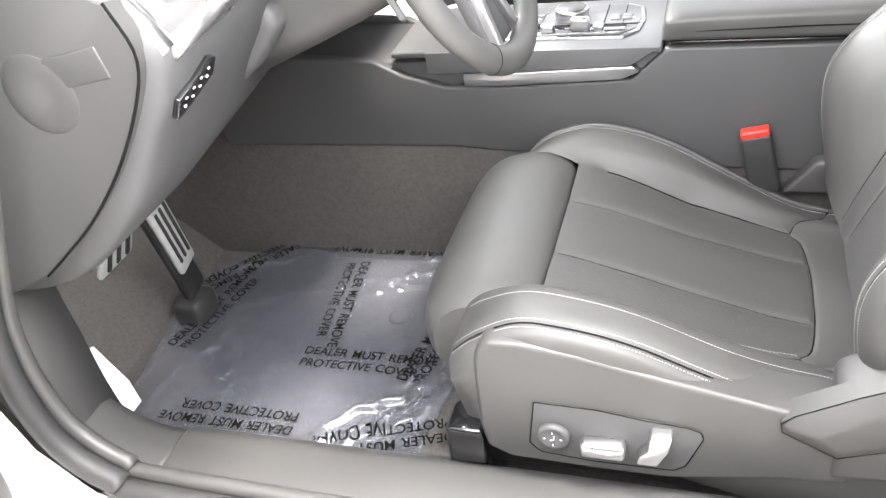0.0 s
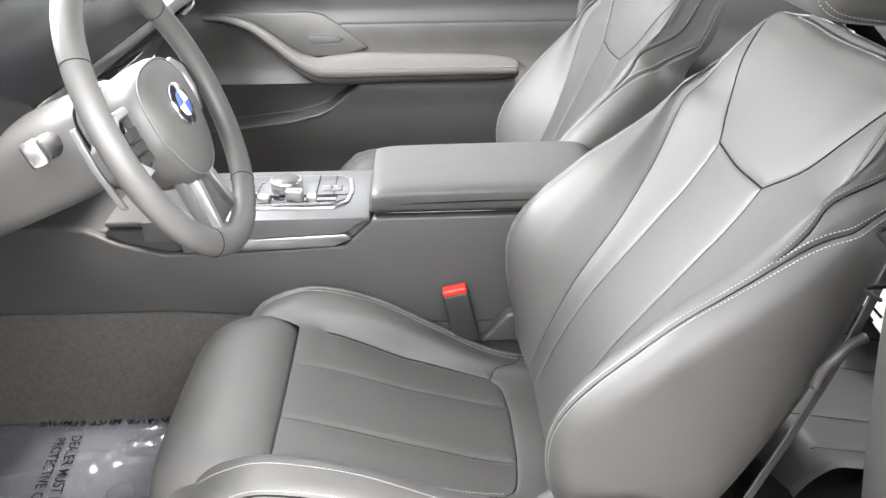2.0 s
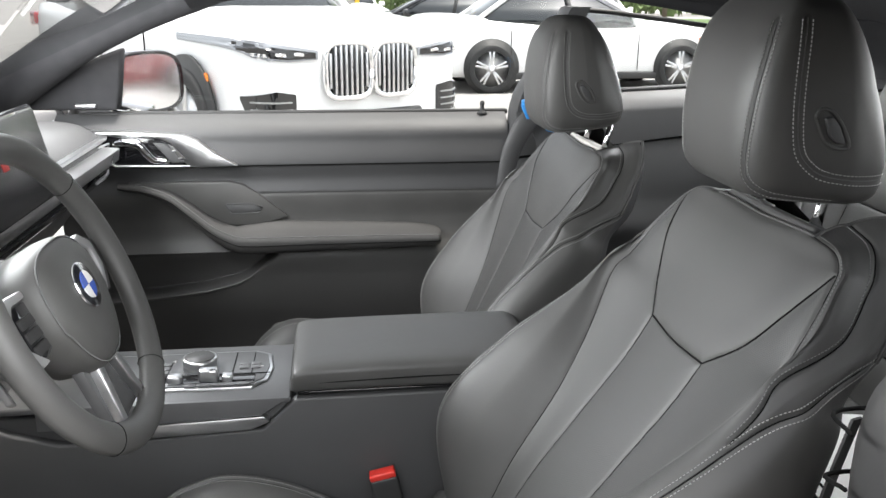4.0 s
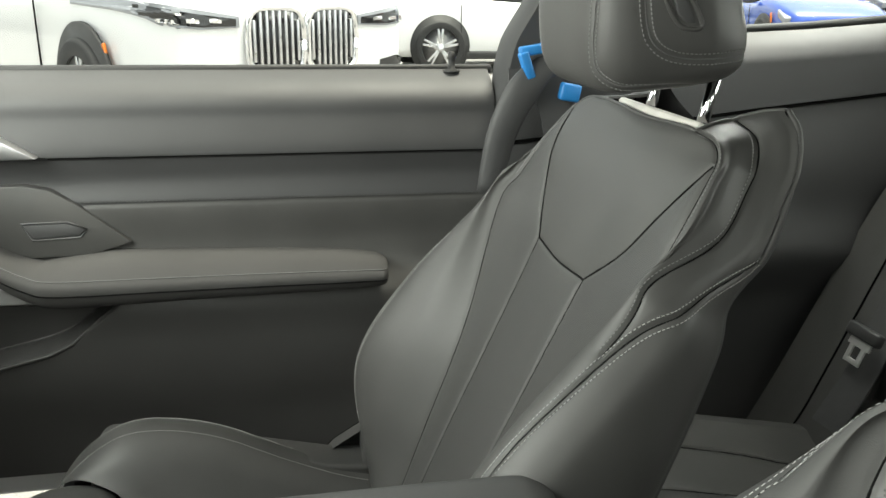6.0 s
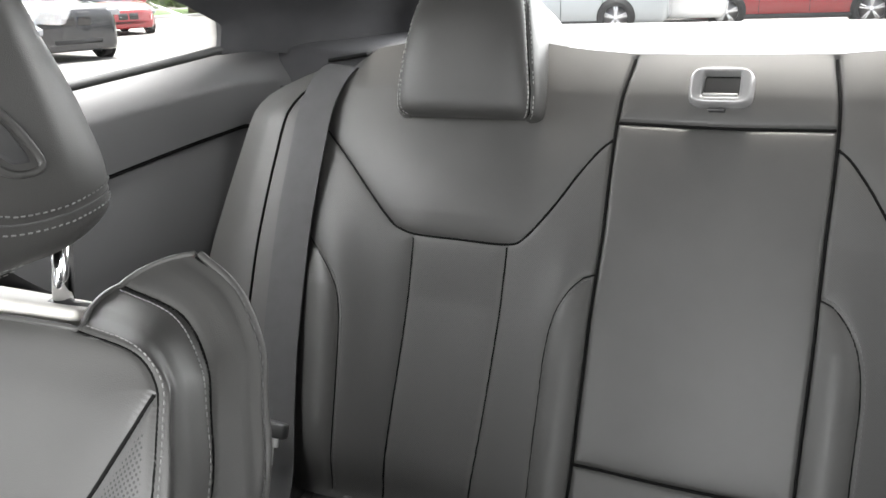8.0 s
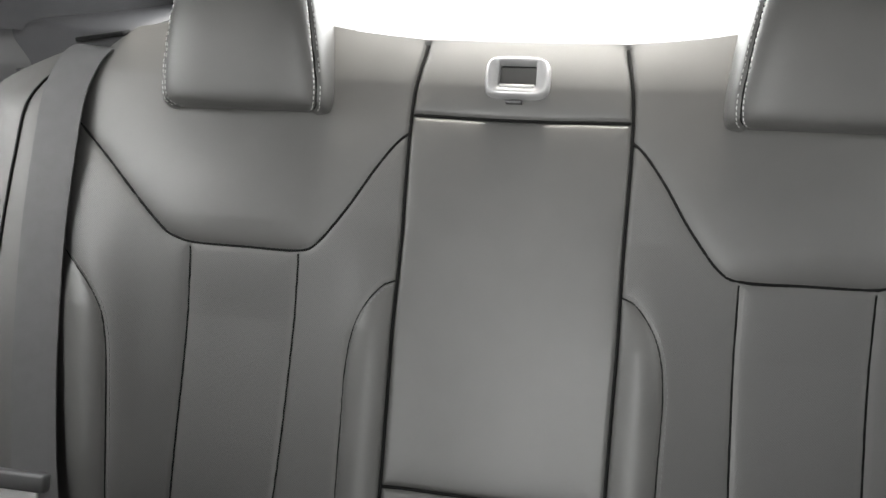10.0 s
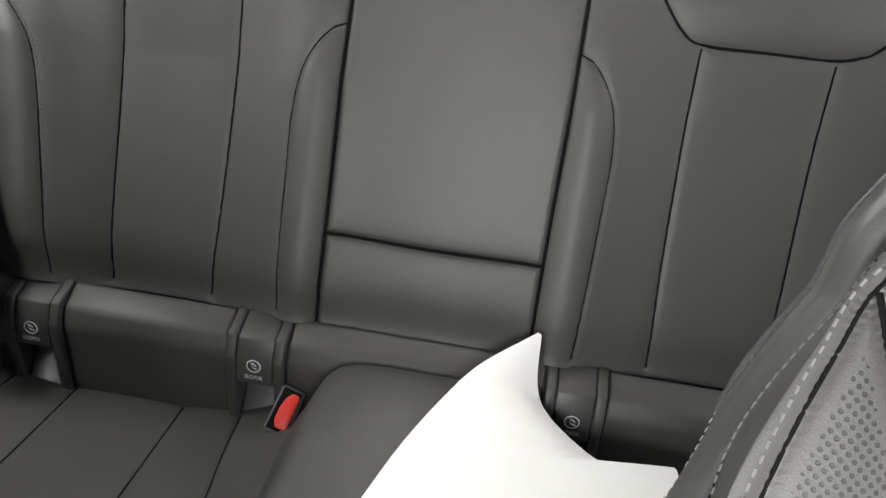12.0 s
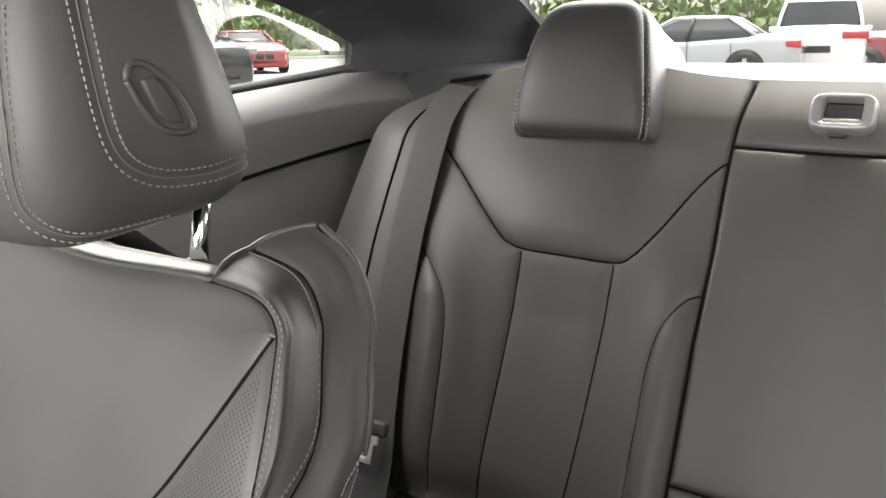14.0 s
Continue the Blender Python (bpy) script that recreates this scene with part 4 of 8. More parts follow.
def build_rear_bench():
    b = thing("rear_bench_seat", "black leather two-place rear bench with centre armrest", "car seat", (0.8, CR, FLOOR))
    l, z = np.linspace(-0.545, 0.545, 430), np.linspace(0.562, 1.095, 230)
    L, Z = np.meshgrid(l, z, indexing="ij")
    out = sm(Z, [0.55, 0.75, 0.86, 0.95, 1.02, 1.055, 1.08, 1.1], [0.475, 0.508, 0.524, 0.530, 0.528, 0.515, 0.495, 0.46]) / 0.545
    L = L * out
    P = rear_point(L, Z, rear_relief(L, Z))
    P[..., 2] += 0.026 * np.exp(-(((np.abs(L) - 0.33) / 0.13) ** 2)) * np.clip((Z - 1.03) / 0.065, 0, 1) ** 1.5
    UV = np.stack([L, Z * 1.12], -1)
    yoke, mid, bol, arm = [], [], [], []
    for g in (1, -1):
        yoke.append(rear_line([(g * 0.526, 0.992), (g * 0.47, 0.945), (g * 0.405, 0.888), (g * 0.385, 0.877), (g * 0.36, 0.872), (g * 0.30, 0.871), (g * 0.238, 0.871),
                               (g * 0.215, 0.880), (g * 0.185, 0.915), (g * 0.157, 0.957), (g * 0.135, 0.985), (g * 0.12, 0.997)], 150))
        mid.append(rear_line([(g * 0.236, 0.868), (g * 0.236, 0.77), (g * 0.238, 0.66), (g * 0.243, 0.57)]))
        mid.append(rear_line([(g * 0.366, 0.868), (g * 0.362, 0.77), (g * 0.36, 0.66), (g * 0.357, 0.57)]))
        bol.append(rear_line([(g * 0.120, 0.849), (g * 0.136, 0.841), (g * 0.158, 0.812), (g * 0.168, 0.768), (g * 0.167, 0.69), (g * 0.163, 0.57)], 90))
        bol.append(rear_line([(g * 0.518, 0.855), (g * 0.470, 0.815), (g * 0.449, 0.775), (g * 0.433, 0.68), (g * 0.418, 0.57)], 90))
        arm.append(rear_line([(g * 0.115, 0.565), (g * 0.1145, 0.655), (g * 0.118, 0.85), (g * 0.1205, 1.015), (g * 0.111, 1.09)], 120))
    cross = [rear_line([(-0.118, 1.015), (0, 1.013), (0.118, 1.015)]), rear_line([(-0.115, 0.654), (0, 0.652), (0.115, 0.654)])]
    pad = Pad(P, UV, yoke + mid + bol + arm + cross, 0.0012, 0.002, 0.004, 0.010)
    if pad.N[200, 100, 0] > 0:
        pad = Pad(P, UV, yoke + mid + bol + arm + cross, 0.0012, 0.002, 0.004, 0.010, flip=-1)
    arms = Pad(P, UV, arm + cross, 0.004, 0.0022, 0.0, 0.018, flip=pad.flip)
    pad.Q = pad.Q + arms.N * arms.off[..., None]
    m, zc, g = np.abs(L[:-1, :-1]), Z[:-1, :-1], np.sign(L[:-1, :-1])
    ky = np.interp(m, [0.12, 0.135, 0.157, 0.185, 0.215, 0.238, 0.30, 0.36, 0.385, 0.405, 0.47, 0.526], [0.997, 0.985, 0.957, 0.915, 0.880, 0.871, 0.871, 0.872, 0.877, 0.888, 0.945, 0.992])
    a = np.interp(zc, [0.565, 0.655, 0.85, 1.015, 1.09], [0.115, 0.1145, 0.118, 0.1205, 0.111])
    side = np.where(g > 0, 0, 10)
    inner = np.interp(zc, [0.57, 0.69, 0.768, 0.812, 0.841, 0.849], [0.163, 0.167, 0.168, 0.158, 0.136, 0.120])
    outer = np.interp(zc, [0.57, 0.68, 0.775, 0.815, 0.855], [0.418, 0.433, 0.449, 0.470, 0.518])
    reg = np.where(m < a, np.where(zc > 1.015, 30, np.where(zc > 0.654, 31, 32)),
                   np.where((zc > ky), 1 + side, np.where((m < inner) & (zc < 0.85), 2 + side, np.where((m > outer) & (zc < 0.856), 3 + side,
                   np.where((m > 0.238) & (m < 0.361), 4 + side, 5 + side)))))
    spec = {30: ("centre_top", LEATHER, ""), 31: ("armrest", LEATHER, "folded-up centre armrest"), 32: ("armrest_base", LEATHER, "")}
    for s in (0, 10):
        spec |= {1 + s: ("shoulder_panel", LEATHER, ""), 2 + s: ("inner_bolster", LEATHER, ""), 3 + s: ("outer_bolster", LEATHER, ""),
                 4 + s: ("centre_panel", LEATHER_R, "finely perforated leather"), 5 + s: ("side_panel", LEATHER_R, "finely perforated leather")}
    pad.panels(reg, spec, b)
    pad.piping("seam", b, yoke + arm + cross, 0.0018)
    pad.piping("seam", b, mid, 0.0013)
    pad.stitches("stitching", b, bol, 0.004, r=0.0006, step=0.006, material=THREAD_D)
    pad.piping("seam", b, bol, 0.0010)
    part("backrest_core", prism([(0.89, 0.50), (1.12, 1.02), (1.19, 1.02), (1.0, 0.45)], "y", CR - 0.66, CR + 0.66, 0.01), SOFT, b)
    # strip with the child-seat anchor covers, under the backrest
    ends = [-0.52, -0.457, -0.393, -0.203, -0.139, 0.139, 0.203, 0.393, 0.457, 0.52]
    for y0, y1 in zip(ends[::2], ends[1::2]):
        part("anchor_strip", prism([(0.795, 0.40), (0.799, 0.532), (0.810, 0.552), (0.842, 0.564), (0.90, 0.40)], "y", CR + y0, CR + y1, 0.006, 3), LEATHER, b)
    part("strip_core", prism([(0.832, 0.40), (0.836, 0.545), (0.90, 0.40)], "y", CR - 0.50, CR + 0.50, 0.002), SOFT, b)
    for c in (0.425, 0.171, -0.171, -0.425):
        y = CR + c
        part("anchor_cover", prism([(0.7905, 0.503), (0.7945, 0.534), (0.806, 0.555), (0.842, 0.563), (0.86, 0.503)], "y", y - 0.0203, y + 0.0203, 0.002), HARD, b, "grey plastic anchor cover")
        for g in (-1, 1):
            part("cover_rim", prism([(0.7885, 0.43), (0.7925, 0.5345), (0.805, 0.5575), (0.842, 0.5645), (0.86, 0.43)], "y", y + g * 0.0265 - 0.0055, y + g * 0.0265 + 0.0055, 0.002), HARD, b)
        # black plate stands in for the shade inside the open pocket
        part("anchor_pocket", box((0.829, y, 0.472), (0.006, 0.042, 0.070), 0.001), GLOSS, b, "anchor pocket back, blackened as its shade")
        part("pocket_floor", prism([(0.791, 0.440), (0.793, 0.446), (0.826, 0.478), (0.828, 0.440)], "y", y - 0.0205, y + 0.0205, 0.002), GRAPHITE, b, "sloping grey pocket floor")
        ring = [(0.7935 + 0.0009 * math.sin(q) - 0.0012, y + 0.0075 * math.cos(q), 0.528 + 0.0075 * math.sin(q)) for q in np.linspace(0, 6.28, 24)]
        tubes("anchor_mark", [ring, [(0.7925, y + 0.003, 0.533), (0.792, y + 0.001, 0.526), (0.792, y - 0.004, 0.5245)], [(0.7925, y + 0.0015, 0.532), (0.7920, y - 0.003, 0.529)]], 0.0007, MARK, b, 5, "pale child-seat pictogram")
        txt("ISOFIX", 0.0068, Matrix.Translation((0.7893, y, 0.5145)) @ Matrix(((0, 0.17, -0.985, 0), (-1, 0, 0, 0), (0, 0.985, 0.17, 0), (0, 0, 0, 1))), MARK, b, "anchor_text")
    # cushions
    for g in (1, -1):
        q, x = np.linspace(-1, 1, 150), np.linspace(0, 1, 120)
        Q, X = np.meshgrid(q, x, indexing="ij")
        xx = 0.36 + 0.45 * X
        half = 0.225
        l = g * 0.325 + Q * half
        zz = 0.505 - 0.085 * (xx - 0.36) / 0.45 + 0.045 * np.abs(Q) ** 3 - 0.06 * np.clip((0.42 - xx) / 0.06, 0, 1) ** 2
        zz = zz + 0.02 - 0.12 * np.clip(np.abs(Q) - 0.93, 0, 1)
        P = np.stack([xx, CR + l, zz], -1)

        def cl(pts):
            s = spline(pts, 50)
            Qs, xs_ = s[:, 0], s[:, 1]
            return np.stack([xs_, CR + g * 0.325 + Qs * half, 0.525 - 0.085 * (xs_ - 0.36) / 0.45 + 0.045 * np.abs(Qs) ** 3], -1)
        seams = [cl([(k * 0.32, 0.40), (k * 0.30, 0.6), (k * 0.285, 0.80)]) for k in (-1, 1)] + [cl([(k * 0.72, 0.40), (k * 0.70, 0.6), (k * 0.63, 0.72), (k * 0.60, 0.79)]) for k in (-1, 1)]
        pad = Pad(P, np.stack([P[..., 0], P[..., 1]], -1), seams, 0.0012, 0.002, 0.0035, 0.012)
        if pad.N[75, 60, 2] < 0:
            pad = Pad(P, np.stack([P[..., 0], P[..., 1]], -1), seams, 0.0012, 0.002, 0.0035, 0.012, flip=-1)
        pad.panels(np.zeros((149, 119)), {0: ("seat_cushion", LEATHER, "")}, b)
        pad.piping("cushion_seam", b, r=0.0012)
        pad.stitches("cushion_stitching", b, seams[2:], 0.004, r=0.0006, step=0.006, material=THREAD_D)
        part("cushion_base", box((0.60, CR + g * 0.325, 0.36), (0.42, 0.44, 0.11), 0.03), LEATHER, b)
    # raised middle pad between the two places
    rings = []
    for x, w, zt in ((0.36, 0.085, 0.46), (0.40, 0.10, 0.515), (0.50, 0.102, 0.545), (0.62, 0.098, 0.558), (0.72, 0.092, 0.562), (0.78, 0.085, 0.558), (0.805, 0.072, 0.545), (0.812, 0.06, 0.52)):
        half = [(w + 0.056, 0.43), (w + 0.050, 0.462), (w + 0.030, min(zt - 0.03, 0.50)), (w + 0.010, zt - 0.014), (w + 0.002, zt - 0.005), (w - 0.012, zt), (w * 0.45, zt + 0.003)]
        rings.append([(x, CR - 0.008 + u, z) for u, z in half] + [(x, CR - 0.008 - u, z) for u, z in half[::-1]])
    part("middle_pad", loft(spline_rings(rings, 40), closed=False, caps=False), LEATHER, b, "raised leather middle pad")
    for g in (1, -1):
        ln = [(x, CR - 0.008 + g * w, z) for x, w, z in ((0.40, 0.086, 0.512), (0.50, 0.088, 0.541), (0.62, 0.084, 0.554), (0.72, 0.078, 0.558), (0.785, 0.068, 0.553))]
        tubes("pad_seam", [spline(ln, 40)], 0.0011, THREAD_M, b)
    # rear head restraints, built in
    for g in (1, -1):
        rows = spline([(-0.009, 0.084, 0.004), (-0.007, 0.091, 0.014), (-0.001, 0.096, 0.026), (0.02, 0.097, 0.035), (0.06, 0.092, 0.048), (0.10, 0.085, 0.056), (0.135, 0.076, 0.055), (0.155, 0.064, 0.046), (0.168, 0.046, 0.028), (0.172, 0.018, 0.008)], 50)
        n = 120
        ang = np.linspace(0, 2 * np.pi, n)
        P = np.zeros((n, 50, 3))
        for j, (k, w, af) in enumerate(rows):
            c, s = np.cos(ang), np.sin(ang)
            lx = 1.05 * w * np.sign(c) * np.abs(c) ** 0.42
            fl = np.where(s < 0, 1 + 0.35 * np.abs(s) * min(1, 0.1 + k / 0.07), 1)
            ay = -0.035 + np.where(s > 0, (af + 0.035) * np.abs(s) ** 0.42, -0.075 * np.abs(s) ** 0.6)
            P[:, j] = rear_point(g * 0.313 + lx * fl, np.full(n, 1.017 + k * 0.925), ay + 0.012)
        edge = [np.array([P[np.argmin(np.abs(ang - q)), j] for j in range(2, 46)]) for q in (radians(38), radians(142))]
        tops = np.array([P[i, 43] for i in range(np.argmin(np.abs(ang - radians(38))), np.argmin(np.abs(ang - radians(142))))])
        pad = Pad(P, np.zeros((n, 50, 2)), edge + [tops], 0.003, 0.003, 0.002, 0.012)
        if ((pad.N * (P - P.mean((0, 1)))).sum(-1)).mean() < 0:
            pad = Pad(P, np.zeros((n, 50, 2)), edge + [tops], 0.003, 0.003, 0.002, 0.012, flip=-1)
        pad.panels(np.zeros((n - 1, 49)), {0: ("head_restraint", LEATHER, "fixed leather head restraint")}, b)
        pad.piping("headrest_seam", b, r=0.0012)
        for sd in (0.004, -0.004):
            pad.stitches("headrest_stitching", b, edge + [tops], sd, r=0.0006, step=0.006)
    # latch of the folding middle part
    o = rear_point(np.array(0.005), np.array(1.052), np.array(0.006))
    m = Matrix.Translation(Vector(o)) @ Matrix.Rotation(RS, 4, "Y")
    bm = bmesh.new()
    rings = []
    # rounded frame: depth, half width, lowest and highest edge, squareness
    for dx, hw, z0, z1, e in ((0.006, 0.0355, -0.0215, 0.0235, 0.45), (-0.004, 0.0345, -0.0210, 0.0230, 0.45), (-0.0085, 0.0325, -0.0190, 0.0220, 0.42), (-0.0095, 0.0300, -0.0165, 0.0210, 0.38), (-0.0075, 0.0230, -0.0125, 0.0190, 0.20), (-0.0060, 0.0205, -0.0105, 0.0180, 0.15), (0.012, 0.0200, -0.0100, 0.0175, 0.15)):
        r = []
        for q in np.linspace(0, 2 * np.pi, 41)[:-1]:
            c, t = math.cos(q), math.sin(q)
            r.append(bm.verts.new((dx, hw * math.copysign(abs(c) ** e, c), (z0 + z1) / 2 + (z1 - z0) / 2 * math.copysign(abs(t) ** e, t))))
        rings.append(r)
    for p, q in zip(rings, rings[1:]):
        for k in range(40):
            bm.faces.new((p[k], p[(k + 1) % 40], q[(k + 1) % 40], q[k]))
    bmesh.ops.recalc_face_normals(bm, faces=bm.faces)
    bm.transform(m)
    part("latch_bezel", bm, SATIN, b, "satin silver latch bezel")
    # near-black plate paints the shade inside the latch opening
    bm = box((0.013, 0, 0.004), (0.006, 0.044, 0.032), 0.001)
    bm.transform(m)
    part("latch_pocket", bm, SEAMMAT, b, "latch pocket back, blackened as its shade")
    bm = box((-0.003, 0, -0.0095), (0.010, 0.039, 0.004), 0.0015)
    bm.transform(m)
    part("latch_lever", bm, SATIN, b)
    bm = box((-0.003, 0.002, -0.0265), (0.008, 0.018, 0.004), 0.0015)
    bm.transform(m)
    part("pull_tab", bm, SOFT, b, "black fabric pull tab")
    return b


def spline_rings(rings, n):
    r = np.array(rings)
    return [q for q in spline(r.reshape(len(r), -1), n).reshape(n, -1, 3)]


def txt(body, size, m, material, parent, name, flatten=True):
    """Lettering in the built-in font, as a mesh; m places its plane (x along the words, y up)."""
    c = bpy.data.curves.new(name, "FONT")
    c.body, c.size, c.align_x, c.align_y, c.extrude = body, size, "CENTER", "CENTER", 0.00015
    o = bpy.data.objects.new(name, c)
    me = bpy.data.meshes.new_from_object(o)
    bpy.data.objects.remove(o)
    me.transform(m)
    return link(name, me, material, parent, smooth=False)


rear_bench = build_rear_bench()


# ---- the car's shell ----
C = 0.93   # the car's middle line
SIDE = lambda x: float(np.interp(x, [-1.4, -0.7, 0.35, 0.8, 1.1, 1.7], [1.66, 1.74, 1.75, 1.66, 1.60, 1.50]))


def sheet(name, P, material, label, thick=0.012, flip=False, kind="structure", parent=None):
    """A thick curved panel from a grid of points."""
    P = np.asarray(P, float)
    nu, nv = P.shape[:2]
    N = grid_normals(P) * (-1 if flip else 1)
    Q = P - N * thick
    F = grid_faces(nu, nv)
    V = np.vstack([P.reshape(-1, 3), Q.reshape(-1, 3)])
    o = nu * nv
    i = np.arange(o).reshape(nu, nv)
    rim = list(i[:, 0]) + list(i[-1, 1:]) + list(i[-2::-1, -1]) + list(i[0, -2:0:-1])
    side = [(a, b, b + o, a + o) for a, b in zip(rim, rim[1:] + rim[:1])]
    A = np.vstack([F, F[:, ::-1] + o, side])
    bm = bmesh.new()
    me = mesh_np(name, V, A)
    bm.from_mesh(me)
    bpy.data.meshes.remove(me)
    ob = part(name, bm, material, parent, label if parent else "")
    if parent is None:
        tagged(ob, label, kind=kind)
    return shade(ob, 40)


def build_shell():
    # floor with the toe board at the front
    xs = np.r_[np.linspace(-1.42, -1.08, 14), np.linspace(-1.05, 1.1, 40)]
    P = [[(x, y, FLOOR + (0.9 * max(0, -1.08 - x) ** 1.0) + 0.0015 * noise.noise((x * 9, y * 9, 0))) for y in np.linspace(0.24, 1.66, 50)] for x in xs]
    sheet("floor", P, CARPET, "dark grey carpet on the car floor")
    tun = prism([(0.835, 0.26), (0.835, 0.53), (0.85, 0.56), (1.01, 0.56), (1.025, 0.53), (1.025, 0.26)], "x", -1.40, 0.42, 0.008)
    tagged(part("centre_tunnel", tun, CARPET), "carpeted tunnel between the footwells", kind="structure")
    # firewall closes the front
    tagged(part("firewall", box((-1.42, C, 0.75), (0.04, 1.5, 1.0), 0.01), CARPET), "carpeted wall ahead of the footwells", kind="structure")
    # headliner
    P = []
    for x in np.linspace(-0.42, 1.12, 40):
        row = []
        for y in np.linspace(0.24, 1.62, 40):
            z = 1.345 - (0.055 * ((y - C) / 0.69) ** 4 if y > C else 0.0) - 0.15 * max(0, x - 0.3) ** 2 - 0.5 * max(0, -0.15 - x) ** 2
            row.append((x, y, z))
        P.append(row)
    sheet("ceiling", P, FABRIC, "black fabric headliner", 0.02, True)
    roof = [[(x, y, z + 0.03) for x, y, z in r] for r in P]
    sheet("roof_skin", roof, WHITE_PAINT, "white painted roof skin", 0.008)
    for g, yy in ((1, 1.64), (-1, 0.22)):
        # pillars beside the windscreen
        yb, yt = C + g * 0.80, C + g * 0.68
        up = 0.035 if g > 0 else 0.075
        rings = []
        for x, y, z, w, d in ((-1.15, yb + g * 0.02, 0.93, 0.075, 0.05), (-0.90, yb, 1.05, 0.065, 0.045), (-0.66, C + g * 0.76, 1.165 + up, 0.058, 0.04), (-0.42, C + g * 0.71, 1.262 + up, 0.052, 0.036), (-0.18, yt, 1.315 + up, 0.05, 0.036), (0.45, yt, 1.30 + up, 0.045, 0.034), (0.95, C + g * 0.665, 1.222 + up, 0.05, 0.04), (1.25, C + g * 0.62, 1.17, 0.06, 0.05)):
            rings.append([(x + 0.3 * w * math.cos(a), y + d * math.cos(a), z + w * math.sin(a)) for a in np.linspace(0, 2 * math.pi, 17)[:-1]])
        tagged(part("pillar_front" if g > 0 else "pillar_driver", loft(spline_rings(rings, 40)), FABRIC), "black fabric-covered roof pillar", kind="structure")
        # quarter panel beside the rear seat
        P, fold = [], []
        for x in np.linspace(0.335, 1.13, 70):
            row = []
            belt = float(np.interp(x, [0.33, 0.79, 1.04, 1.13], [1.045, 1.078, 1.100, 1.098]))
            crease = float(np.interp(x, [0.33, 0.74, 1.05], [0.90, 0.955, 0.995]))
            side = float(sm(x, [0.335, 0.45, 0.8, 1.0, 1.06, 1.10, 1.13], [1.70, 1.685, 1.645, 1.614, 1.597, 1.570, 1.53])) - C
            for z in np.r_[np.linspace(0.30, crease - 0.0015, 34), np.linspace(crease + 0.0015, belt, 30)]:
                d = 0.028 if z > crease else 0.016 + 0.022 * min(1, (crease - z) / 0.12) ** 0.8
                d += 0.03 * math.exp(-(((z - 0.72) / 0.05) ** 2)) * (1 / (1 + math.exp((x - 0.93) / 0.01)))
                roll = 0.034 * max(0, (z - belt + 0.046) / 0.046) ** 1.25
                row.append((x, C + g * (side + 0.02 - d + roll), z))
            P.append(row)
            fold.append((x, C + g * (side - 0.001), crease - 0.003))
        sheet("wall_right" if g > 0 else "wall_left", P, SOFT, "dark grey quarter trim beside the rear seat", 0.015, g < 0)
        ln = fold[:-4]
        q = tube("trim", ln, 0.003, SEAMMAT)
        tagged(q, "dark seam in the quarter trim", kind="structure")
        # trim between side window and rear window
        rows = [[(1.030, C + g * 0.692, 1.095), (1.037, C + g * 0.692, 1.145), (0.975, C + g * 0.688, 1.176), (0.89, C + g * 0.688, 1.206), (0.78, C + g * 0.692, 1.236)],
                [(1.10, C + g * 0.655, 1.095), (1.11, C + g * 0.645, 1.155), (1.06, C + g * 0.63, 1.20), (0.98, C + g * 0.62, 1.225), (0.86, C + g * 0.63, 1.255)],
                [(1.25, C + g * 0.60, 1.07), (1.22, C + g * 0.585, 1.14), (1.17, C + g * 0.56, 1.185), (1.10, C + g * 0.545, 1.225), (0.98, C + g * 0.56, 1.262)],
                [(1.62, C + g * 0.56, 1.04), (1.48, C + g * 0.535, 1.13), (1.32, C + g * 0.515, 1.175), (1.20, C + g * 0.49, 1.215), (1.08, C + g * 0.50, 1.255)]]
        P = spline(np.array(rows).reshape(4, -1), 20).reshape(20, 5, 3)
        P = np.stack([spline(r, 16) for r in P])
        sheet("pillar_rear", P, FABRIC, "black fabric rear roof pillar", 0.02, g > 0)
        # window rubber round the rear side window
        win = [(0.42, 1.062), (0.60, 1.071), (0.79, 1.082), (0.96, 1.097), (1.03, 1.104), (1.041, 1.120), (1.036, 1.147), (0.97, 1.174), (0.894, 1.199), (0.78, 1.224), (0.56, 1.252), (0.44, 1.262), (0.42, 1.062)]
        ln = [(x, C + g * (float(np.interp(x, [0.42, 1.05], [0.742, 0.676]))), z) for x, z in win]
        tagged(tube("window_seal", even(ln, 0.01), 0.006, RUBBER), "black rubber window seal", kind="structure")
        bm = bmesh.new()
        bm.faces.new([bm.verts.new((x, y + g * 0.012, z)) for x, y, z in ln[:-1]])
        w = part("window_quarter", bm, WINDOW)
        w.visible_shadow = False
        tagged(w, "clear quarter window glass", kind="structure")
    # parcel shelf and the rear window
    P = [[(x, y, 1.046 - 0.045 * (x - 1.1)) for y in np.linspace(0.30, 1.56, 20)] for x in np.linspace(1.09, 1.70, 12)]
    sheet("parcel_shelf", P, FABRIC, "dark shelf behind the rear seat", 0.02)
    for g in (1, -1):
        hump = [[(1.13 + 0.16 * u, C + g * (0.18 + 0.30 * v), 1.068 + 0.036 * math.sin(math.pi * v) * math.sin(math.pi * min(1, u * 1.0 + 0.15))) for v in np.linspace(0, 1, 24)] for u in np.linspace(0, 1, 14)]
        sheet("shelf_speaker", hump, SOFT, "black speaker cover on the shelf", 0.01)
